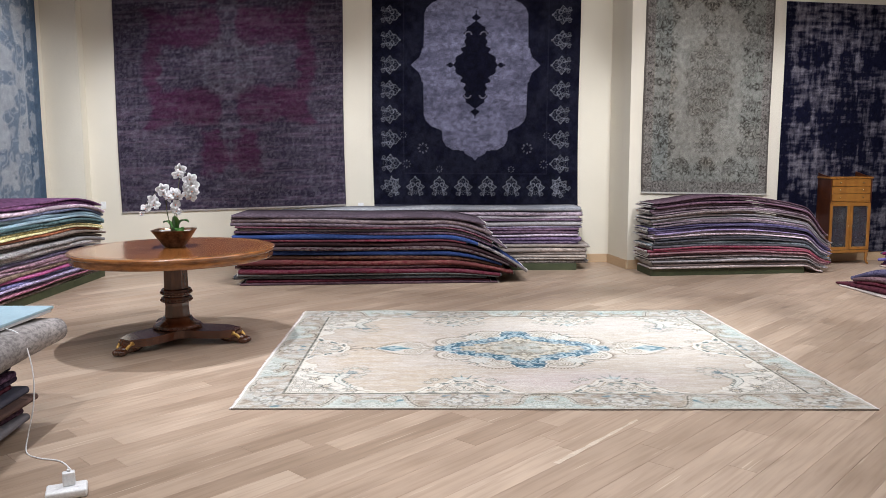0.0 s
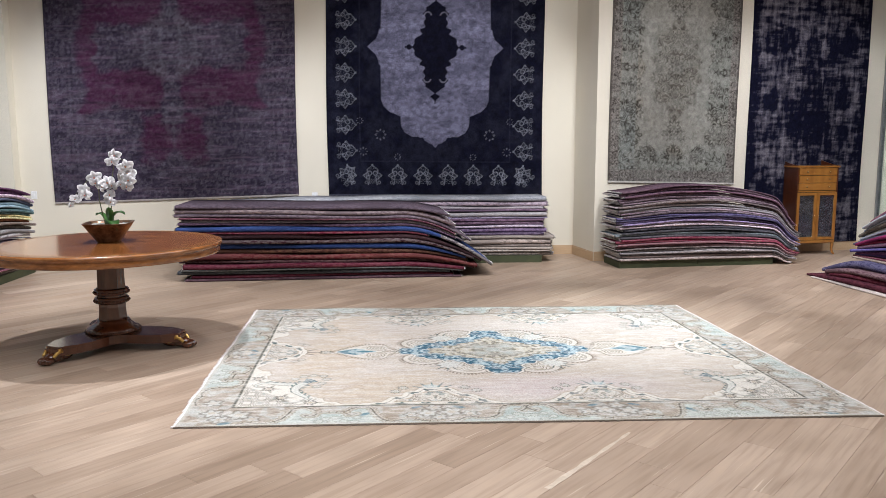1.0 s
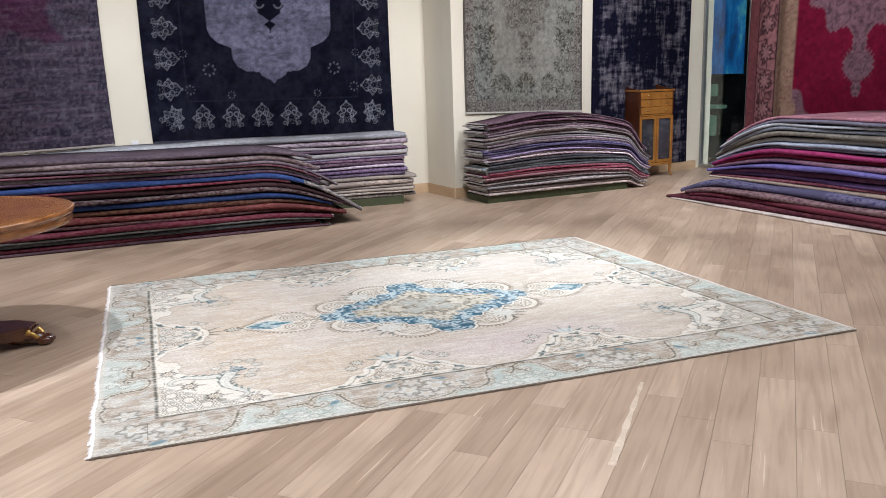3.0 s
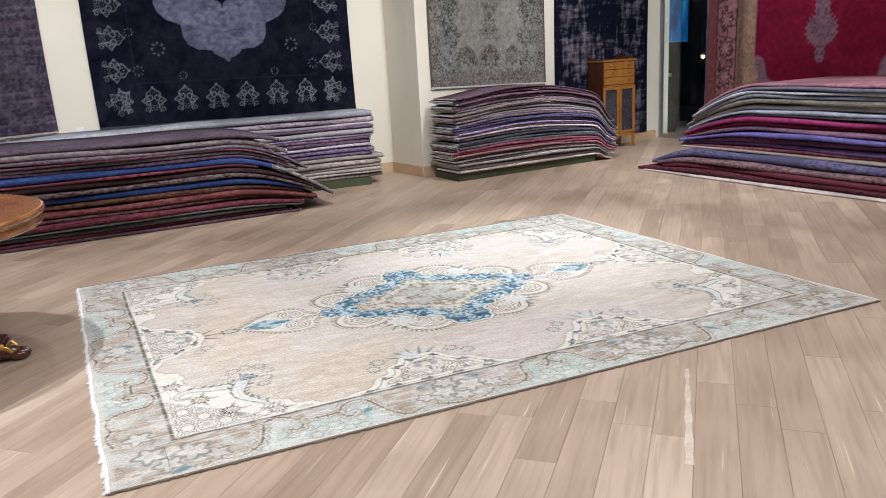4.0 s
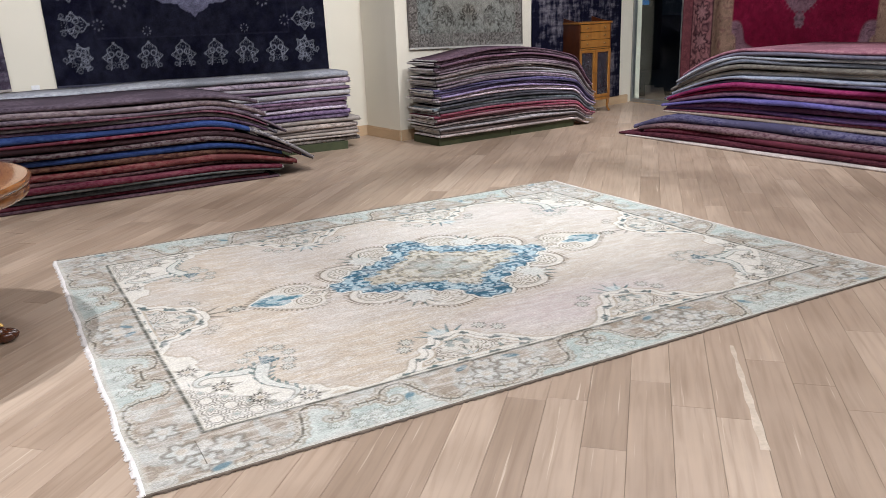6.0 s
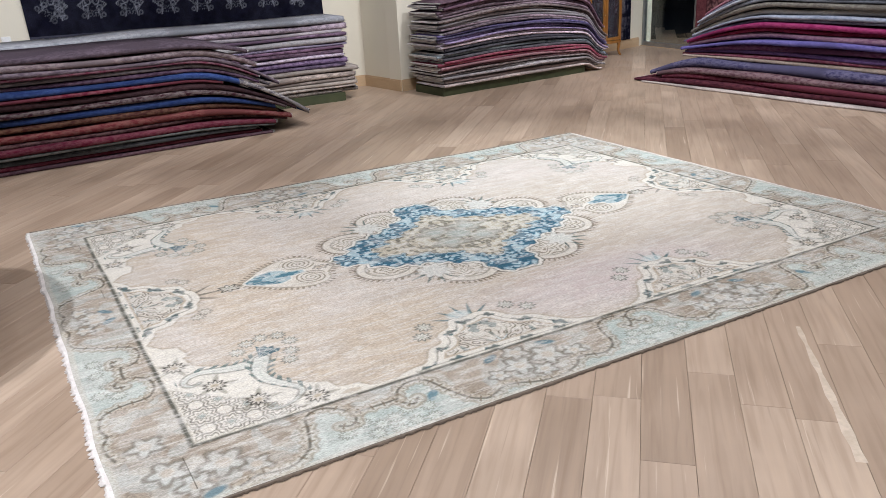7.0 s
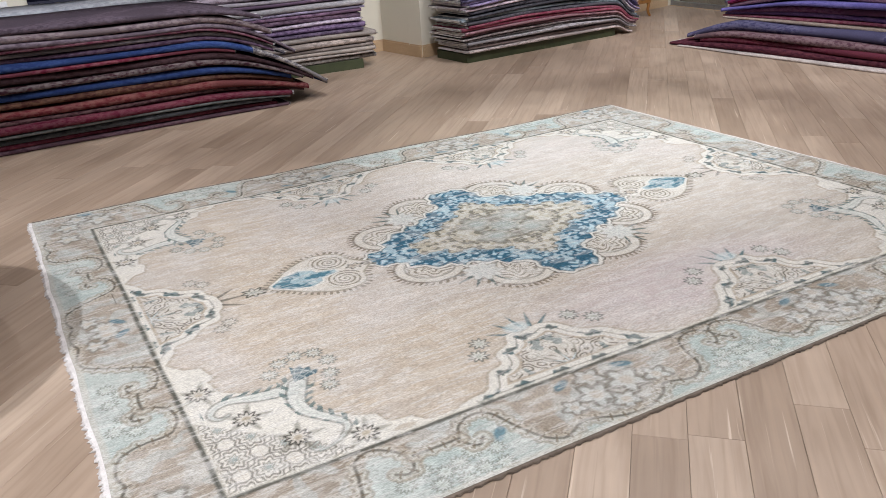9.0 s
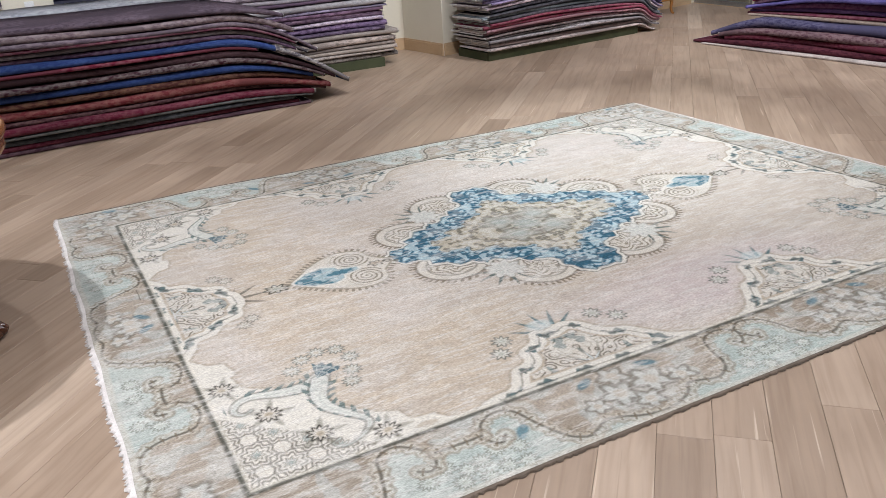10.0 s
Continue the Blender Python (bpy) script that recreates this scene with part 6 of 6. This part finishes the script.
# ---- music cabinet with glazed doors ----
SATIN = wood("satinwood", (0.21, 0.080, 0.015), (0.36, 0.160, 0.034), 0.28, 0.45, (3, 3, 1), 3.0)
SATD = wood("satinwood_side", (0.050, 0.014, 0.005), (0.095, 0.027, 0.009), 0.3, 0.4, (3, 3, 1), 3.0)
BRASS = surface("brass", (0.62, 0.50, 0.28), (0.74, 0.62, 0.38), 20, 0.25, 1.0, bump=0.05)


def glass_of(name, tint=(0.9, 0.95, 0.95)):
    m, nodes, links, b = shader(name, 0.02)
    b.inputs["Base Color"].default_value = rgba(tint)
    b.inputs["Transmission Weight"].default_value, b.inputs["IOR"].default_value = 1.0, 1.45
    return m


GLASS = glass_of("clear_glass")
CW, CD = 0.58, 0.42
cab = thing("music_cabinet", "small satinwood cabinet with glazed doors and shallow drawers", "cabinet", at=pose(5.17, 10.50, 0, 0, 0, 8) @ Matrix.Diagonal((1.03, 1.0, 1.06, 1.0)))
bm = bmesh.new()
box(bm, 0.0, 0.018, 0.0, CD, 0.16, 1.10, 0.002)
part("side_panel", bm, SATD, cab, "dark mahogany side")
bm = bmesh.new()
box(bm, CW - 0.018, CW, 0.0, CD, 0.16, 1.10, 0.002)
part("side_panel", bm, SATD, cab, "dark mahogany side")
bm = bmesh.new()
box(bm, 0.018, CW - 0.018, CD - 0.012, CD, 0.16, 1.10)
part("back_panel", bm, SATD, cab)
# mottled dark reflector added close behind the panes so that they show reflections
bm = bmesh.new()
box(bm, 0.018, CW - 0.018, 0.016, 0.020, 0.192, 0.792)
part("reflector_panel", bm, surface("dark_pane_reflector", (0.10, 0.115, 0.15), (0.30, 0.33, 0.38), 14, 0.16, 0.9, bump=0.02), cab, "added dark reflector behind the panes, giving them reflections")
bm = bmesh.new()
box(bm, -0.012, CW + 0.012, -0.015, CD + 0.005, 1.10, 1.122, 0.004)
part("top", bm, SATIN, cab)
bm = bmesh.new()
box(bm, 0.0, CW, -0.004, CD, 0.155, 0.19, 0.003)
part("bottom_rail", bm, SATIN, cab)
bm = bmesh.new()
box(bm, 0.018, CW - 0.018, 0.004, CD - 0.012, 0.795, 0.812)
part("divider", bm, SATIN, cab)
for k in range(3):
    z0 = 0.815 + k * 0.094
    bm = bmesh.new()
    box(bm, 0.022, CW - 0.022, -0.004, 0.30, z0 + 0.002, z0 + 0.091, 0.003)
    dr = part("drawer", bm, SATIN, cab)
    for kx in (0.13, CW - 0.13):
        bm = bmesh.new()
        bmesh.ops.create_icosphere(bm, subdivisions=2, radius=0.011, matrix=pose(kx, -0.014, z0 + 0.047))
        part("knob", bm, BRASS, dr, "small brass knob", True)
for x0, x1 in ((0.006, CW / 2 - 0.002), (CW / 2 + 0.002, CW - 0.006)):
    bm = bmesh.new()
    f = 0.036
    box(bm, x0, x0 + f, -0.008, 0.012, 0.195, 0.79, 0.003)
    box(bm, x1 - f, x1, -0.008, 0.012, 0.195, 0.79, 0.003)
    box(bm, x0 + f, x1 - f, -0.007, 0.011, 0.195, 0.195 + f, 0.002)
    box(bm, x0 + f, x1 - f, -0.007, 0.011, 0.79 - f, 0.79, 0.002)
    dr = part("door", bm, SATIN, cab, "glazed satinwood door")
    bm = bmesh.new()
    box(bm, x0 + f - 0.004, x1 - f + 0.004, 0.000, 0.004, 0.195 + f - 0.004, 0.79 - f + 0.004)
    part("pane", bm, GLASS, dr, "clear glass pane").visible_shadow = False
    bm = bmesh.new()
    bmesh.ops.create_icosphere(bm, subdivisions=2, radius=0.009, matrix=pose(x1 - 0.024 if x0 < 0.1 else x0 + 0.024, -0.015, 0.50))
    part("knob", bm, BRASS, dr, "small brass knob", True)
for lx, ly, sx, sy in ((0.025, 0.02, -1, -1), (CW - 0.025, 0.02, 1, -1), (0.025, CD - 0.025, -1, 1), (CW - 0.025, CD - 0.025, 1, 1)):
    bm = bmesh.new()
    pts = [(lx, ly, 0.16), (lx + sx * 0.006, ly + sy * 0.006, 0.12), (lx + sx * 0.002, ly + sy * 0.002, 0.07), (lx + sx * 0.012, ly + sy * 0.012, 0.022), (lx + sx * 0.028, ly + sy * 0.024, 0.004)]
    tube(bm, smooth_path(pts, 4), 0.023, 8, 0.5)
    lo = min(v.co.z for v in bm.verts)
    bmesh.ops.translate(bm, verts=bm.verts, vec=(0, 0, -lo))
    part("leg", bm, SATIN, cab, "", True)
# low shaped gallery round the top
bm = bmesh.new()
n = 24
for y0, y1 in ((CD - 0.014, CD),):
    vs = []
    for k in range(n + 1):
        t = k / n
        h = 0.045 + 0.065 * (1 - abs(2 * t - 1) ** 2.2) + 0.02 * (abs(2 * t - 1) > 0.93)
        x = CW * t
        vs.append([bm.verts.new((x, y0, 1.122)), bm.verts.new((x, y0, 1.122 + h)), bm.verts.new((x, y1, 1.122 + h)), bm.verts.new((x, y1, 1.122))])
    for a, b in zip(vs, vs[1:]):
        for q in range(4):
            bm.faces.new((a[q], b[q], b[(q + 1) % 4], a[(q + 1) % 4]))
    bm.faces.new(vs[0])
    bm.faces.new(vs[-1][::-1])
for x0, x1 in ((0.0, 0.012), (CW - 0.012, CW)):
    vs = []
    for k in range(13):
        t = k / 12
        y = 0.005 + (CD - 0.02) * t
        h = 0.006 + 0.075 * t ** 1.6
        vs.append([bm.verts.new((x0, y, 1.122)), bm.verts.new((x0, y, 1.122 + h)), bm.verts.new((x1, y, 1.122 + h)), bm.verts.new((x1, y, 1.122))])
    for a, b in zip(vs, vs[1:]):
        for q in range(4):
            bm.faces.new((a[q], b[q], b[(q + 1) % 4], a[(q + 1) % 4]))
    bm.faces.new(vs[0])
    bm.faces.new(vs[-1][::-1])
bmesh.ops.recalc_face_normals(bm, faces=bm.faces)
part("gallery", bm, SATD, cab, "low shaped mahogany gallery")

# ---- shop window onto the night ----
ALU = surface("grey_metal_frame", (0.32, 0.33, 0.33), (0.40, 0.41, 0.41), 8, 0.4, 0.8)
WY0, WY1 = 10.16, 11.16
win = tagged(thing("window_1", "tall dark shop window in a grey metal frame", "window"), kind="structure")
bm = bmesh.new()
box(bm, RIGHT_X + 0.02, RIGHT_X + 0.08, WY0, WY0 + 0.05, 0.0, ROOM_H, 0.004)
box(bm, RIGHT_X + 0.02, RIGHT_X + 0.08, WY1 - 0.03, WY1, 0.0, ROOM_H, 0.004)
box(bm, RIGHT_X + 0.02, RIGHT_X + 0.08, WY0 + 0.05, WY1 - 0.03, 0.0, 0.06, 0.004)
part("window_frame", bm, ALU, win)
bm = bmesh.new()
box(bm, RIGHT_X + 0.046, RIGHT_X + 0.054, WY0 + 0.05, WY1 - 0.03, 0.06, ROOM_H)
part("pane", bm, glass_of("window_glass", (0.85, 0.93, 0.90)), win).visible_shadow = False
bm = bmesh.new()
box(bm, RIGHT_X + 0.0, RIGHT_X + 0.14, WY0, WY1, -0.10, 0.004)
part("window_sill", bm, BASE, win)
slab("wall_corner", RIGHT_X + 0.08, RIGHT_X + 0.2, 10.16, 10.165, 0, ROOM_H, PAINT, "edge of the side wall at the window", "wall")
slab("wall_end", RIGHT_X - 0.02, RIGHT_X + 0.2, 11.17, 11.45, 0, ROOM_H, PAINT, "end of the angled wall at the window", "wall")
NIGHT = surface("night_paving", (0.030, 0.032, 0.033), (0.050, 0.052, 0.052), 2.0, 0.8)
slab("ground", RIGHT_X + 0.2, 60.0, -10.0, 70.0, -0.25, -0.12, NIGHT, "dark paving outside the window", "ground")


def glow(name, colour, power):
    m, nodes, links, b = shader(name, 0.5)
    b.inputs["Base Color"].default_value = rgba(colour)
    b.inputs["Emission Color"].default_value = rgba(colour)
    b.inputs["Emission Strength"].default_value = power
    return m
PICT, pn, pl, pb = shader("glowing_blue_picture", 0.4)
pcol = ramp(pn, pl, grain(pn, pl, 1.6, (1, 1.3, 0.6), 6.0, 0.65), ((0.32, (0.03, 0.05, 0.06)), (0.44, (0.01, 0.10, 0.36)), (0.56, (0.015, 0.22, 0.62)), (0.63, (0.10, 0.50, 0.62)), (0.70, (0.40, 0.50, 0.10))))
pl.new(pcol, pb.inputs["Base Color"])
pl.new(pcol, pb.inputs["Emission Color"])
pb.inputs["Emission Strength"].default_value = 0.42
slab("backdrop", 11.72, 11.95, 16.2, 34.0, -0.12, 7.0, NIGHT, "dark building across the way at night", "building")
pic = thing("lit_picture", "glowing blue picture on a dark building outside", "picture")
bm = bmesh.new()
box(bm, 11.66, 11.719, 16.30, 17.80, 1.34, 4.2, 0.01)
part("panel", bm, PICT, pic)
bm = bmesh.new()
box(bm, 11.64, 11.719, 16.25, 16.295, 1.29, 4.25, 0.004)
box(bm, 11.64, 11.719, 16.295, 17.85, 1.29, 1.335, 0.004)
part("frame", bm, NIGHT, pic)
# glowing green bars added beyond the pane to imitate reflections of the lit room
REFLGREEN = glow("green_reflection_glow", (0.10, 0.19, 0.14), 0.55)
shelf = thing("room_reflection", "dim green room reflections in the window, made as glowing panels", "shelf")
for y0, y1, z0, z1, d in ((16.9, 18.1, 0.54, 0.62, 0.30), (17.25, 18.1, -0.12, 0.36, 0.12), (17.25, 18.1, 0.82, 1.10, 0.10)):
    bm = bmesh.new()
    box(bm, 11.719 - d, 11.719, y0, y1, z0, z1, 0.01)
    part("reflected_bar" if d > 0.2 else "panel", bm, REFLGREEN, shelf)
lampo = thing("bollard_lamp", "small lit lamp on a dark post outside", "lamp", at=pose(18.62, 23.49, -0.12))
bm = bmesh.new()
lathe(bm, [(0.07, 0.0), (0.06, 0.03), (0.045, 0.06), (0.045, 0.82)], 16)
part("post", bm, NIGHT, lampo)
bm = bmesh.new()
lathe(bm, [(0.045, 0.82), (0.06, 0.85), (0.06, 0.92), (0.03, 0.94)], 20)
part("lamp_head", bm, glow("warm_lamp_glass", (1.0, 0.75, 0.40), 5.0), lampo, "warm glowing head", True)


# ---- wall plates ----
def wall_plate(name, label, x, z, w, h, rocker):
    o = thing(name, label, name.split("_")[-1])
    bm = bmesh.new()
    box(bm, x - w / 2, x + w / 2, BACK_Y - 0.010, BACK_Y - 0.001, z - h / 2, z + h / 2, 0.003)
    part("plate", bm, WHITEP, o)
    bm = bmesh.new()
    box(bm, x - rocker / 2, x + rocker / 2, BACK_Y - 0.015, BACK_Y - 0.0105, z - rocker, z + rocker, 0.0015)
    part("rocker", bm, WHITEP, o)


wall_plate("light_switch", "small white light switch on the cream wall", -4.84, 0.83, 0.075, 0.10, 0.022)
wall_plate("wall_socket", "white socket plate on the cream wall", -1.19, 0.80, 0.075, 0.10, 0.022)

# ---- the low pile by the window side of the room, with a pale blue board and a charger ----
rngn = random.Random(14)
na, nb = Vector((-2.12, 2.6)), Vector((-2.27, 4.22))
ne = (nb - na).normalized()
nd = Vector((-ne.y, ne.x))
zz = 0.0
near = (("dark red", (0.10, 0.016, 0.03), 0.034), ("grey", (0.15, 0.14, 0.15), 0.038), ("dark plum", (0.06, 0.03, 0.05), 0.032), ("rose-grey", (0.20, 0.13, 0.14), 0.036), ("brown", (0.10, 0.06, 0.05), 0.030),
        ("slate", (0.09, 0.09, 0.12), 0.040), ("maroon", (0.09, 0.02, 0.035), 0.034), ("violet-black", (0.03, 0.02, 0.045), 0.042), ("purple", (0.09, 0.05, 0.10), 0.036), ("charcoal", (0.035, 0.03, 0.045), 0.040))
for word, col, th in near:
    folded_carpet(word + " carpet folded in a low pile on the floor", "carpets in the low pile", na, ne, nd, 0.0, 1.62 + rngn.uniform(-0.06, 0.03), 0.9,
                  lambda s, z=zz: z + 0.001, lambda s, th=th: th * 0.96, dye(col), rngn, wave=1.6, hem=rngn.uniform(-0.02, 0.05))
    zz += th
for word, col, th, hem, s1 in (("dark grey", (0.10, 0.095, 0.10), 0.075, -0.02, 1.66), ("taupe-grey", (0.25, 0.23, 0.22), 0.155, -0.14, 1.80)):
    folded_carpet(word + " thick carpet loosely folded on the pile", "carpets in the low pile", na, ne, nd, 0.0, s1, 0.95,
                  lambda s, z=zz: z + 0.002, lambda s, th=th: th * (0.97 + 0.03 * math.sin(9 * s)), dye(col, tuple(v * 1.5 for v in col)), rngn, wave=1.5, hem=hem)
    zz += th
BLUEB = surface("pale_blue_laminate", (0.36, 0.52, 0.60), (0.42, 0.58, 0.66), 3.0, 0.35, bump=0.02)
board = thing("pale_blue_board", "flat pale blue board lying on folded carpets", "board")
bm = bmesh.new()
box(bm, -3.1, -2.20, 3.0, 4.44, zz + 0.030, zz + 0.046, 0.003)
part("panel", bm, BLUEB, board)
bm = bmesh.new()
box(bm, -3.09, -2.21, 3.01, 4.43, zz + 0.012, zz + 0.0295, 0.002)
part("underside", bm, WHITEP, board, "white underside")
for by in (3.30, 3.99):
    bm = bmesh.new()
    box(bm, -2.30, -2.25, by, by + 0.05, zz + 0.003, zz + 0.0118, 0.002)
    part("foot", bm, BRASS, board, "small yellow-brown foot")
# charger, lead and extension block
strip = thing("extension_block", "small white extension socket block on the floor", "socket block", at=pose(-1.575, 3.285, 0, 0, 0, 24))
bm = bmesh.new()
box(bm, -0.085, 0.085, -0.055, 0.055, 0.0, 0.040, 0.010)
part("housing", bm, WHITEP, strip, "", True)
for k in (-0.045, 0.045):
    bm = bmesh.new()
    lathe(bm, [(0.020, 0.0402), (0.022, 0.0415), (0.017, 0.042)], 18, k, 0.0)
    part("outlet", bm, WHITEP, strip)
charger = thing("phone_charger", "white plug charger standing in an extension block", "charger", at=pose(-1.570, 3.300, 0.0425, 0, 0, 30))
bm = bmesh.new()
box(bm, -0.026, 0.026, -0.017, 0.017, 0.0, 0.062, 0.006)
part("body", bm, WHITEP, charger, "", True)
bm = bmesh.new()
box(bm, -0.007, 0.007, -0.006, 0.006, 0.062, 0.072, 0.002)
part("connector", bm, WHITEP, charger)
cable = [(-2.215, 3.96, zz + 0.02), (-2.10, 3.92, zz - 0.02), (-2.035, 3.885, 0.40), (-2.035, 3.87, 0.22), (-2.07, 3.86, 0.06), (-2.03, 3.77, 0.006), (-1.93, 3.70, 0.0045), (-1.80, 3.66, 0.0045), (-1.69, 3.55, 0.006), (-1.60, 3.36, 0.09), (-1.571, 3.302, 0.120)]
bm = bmesh.new()
tube(bm, smooth_path(cable, 8), 0.0035, 8)
tagged(part("charging_cable", bm, WHITEP, None, "", True), "thin white charging cable trailing to the floor", "cable")


# ---- the plank floor, last: boards of limed oak laid on the slant ----
def floor():
    rng = random.Random(21)
    ang, W, gap = radians(47.5), 0.152, 0.0008
    e, n = Vector((math.cos(ang), math.sin(ang))), Vector((-math.sin(ang), math.cos(ang)))
    bm = bmesh.new()
    box(bm, LEFT_X - 0.1, RIGHT_X + 0.15, -4.1, 11.6, -0.12, -0.016)
    dark = surface("joint_shadow_gap", (0.12, 0.085, 0.06), (0.15, 0.105, 0.08), 5.0, 0.9)
    base = tagged(part("floor", bm, dark), "limed oak plank floor laid on the slant", "floor", kind="structure")
    near, rest = [], []
    lo, hi = -16, 16
    for k in range(int(lo / W), int(hi / W)):
        s = -16 + rng.uniform(0, 2.0)
        while s < 18:
            L = rng.choice((1.1, 1.5, 1.9, 2.2, 2.6)) * rng.uniform(0.9, 1.1)
            c = e * (s + L / 2) + n * ((k + 0.5) * W)
            p0, p1 = e * s + n * (k + 0.5) * W, e * (s + L) + n * (k + 0.5) * W
            inside = lambda p, q=0.0: LEFT_X - q < p.x < RIGHT_X + q and -4.0 - q < p.y < 11.2 + q
            if inside(c, 1.2):
                box_ = (s, s + L, k * W, (k + 1) * W)
                inroom = inside(c)
                if inroom and -2.6 < c.x < 4.2 and 2.6 < c.y < 9.2 and len(near) < 290:
                    near.append(box_)
                else:
                    rest.append(box_)
            s += L

    def board(b, tone):
        s0, s1, t0, t1 = b
        s0, s1, t0, t1 = s0 + gap / 2, s1 - gap / 2, t0 + gap / 2, t1 - gap / 2
        cv = 0.0008
        quad = lambda i, z: [(s0 + i, t0 + i, z), (s1 - i, t0 + i, z), (s1 - i, t1 - i, z), (s0 + i, t1 - i, z)]
        pts = quad(0, -0.015) + quad(0, -cv) + quad(cv, 0.0)
        fs = [(8, 9, 10, 11)]
        for r in (0, 4):
            for j in range(4):
                fs.append((r + j, r + (j + 1) % 4, r + 4 + (j + 1) % 4, r + 4 + j))
        off = (rng.uniform(0, 50), rng.uniform(0, 50))
        return [tuple((e * p[0] + n * p[1]).to_3d() + Vector((0, 0, p[2]))) for p in pts], fs, [(p[0] + off[0], p[1] + off[1]) for p in pts], tone

    def build(name, boards):
        vs, fs, uvs, tones = [], [], [], []
        for b in boards:
            v, f, u, t = board(b, min(1, max(0, rng.gauss(0.50, 0.19))))
            o = len(vs)
            vs += v
            uvs += u
            tones += [t] * len(v)
            fs += [tuple(i + o for i in q) for q in f]
        me = mesh_of(name, vs, fs, OAK)
        lay = me.uv_layers.new(name="along")
        li = np.empty(len(me.loops), dtype=np.int32)
        me.loops.foreach_get("vertex_index", li)
        lay.data.foreach_set("uv", np.array(uvs, dtype=np.float32)[li].ravel())
        at = me.attributes.new("tone", "FLOAT", "POINT")
        at.data.foreach_set("value", np.array(tones, dtype=np.float32))
        return me

    for b in near:
        o = new("plank", build("plank", [b]))
        o.parent = base
    # a narrow pale strip laid along one board
    bm = bmesh.new()
    rows = []
    for k in range(13):
        t = k / 12
        p = Vector((1.20, 4.295)).lerp(Vector((0.66, 3.66)), t)
        wd = 0.008 + 0.010 * t + 0.004 * math.sin(k * 2.1)
        rows.append([bm.verts.new(((p + n * wd).x, (p + n * wd).y, 0.0006)), bm.verts.new(((p - n * wd * 0.8).x, (p - n * wd * 0.8).y, 0.0006))])
    for a, b in zip(rows, rows[1:]):
        bm.faces.new((a[0], a[1], b[1], b[0]))
    bmesh.ops.recalc_face_normals(bm, faces=bm.faces)
    part("pale_streak", bm, surface("pale_oak_strip", (0.48, 0.39, 0.30), (0.60, 0.50, 0.40), 14, 0.35, fine=50), base, "narrow pale streak along the boards")
    o = new("plank_field", build("plank_field", rest))
    o.parent = base
    tagged(o, kind="stuff")


floor()
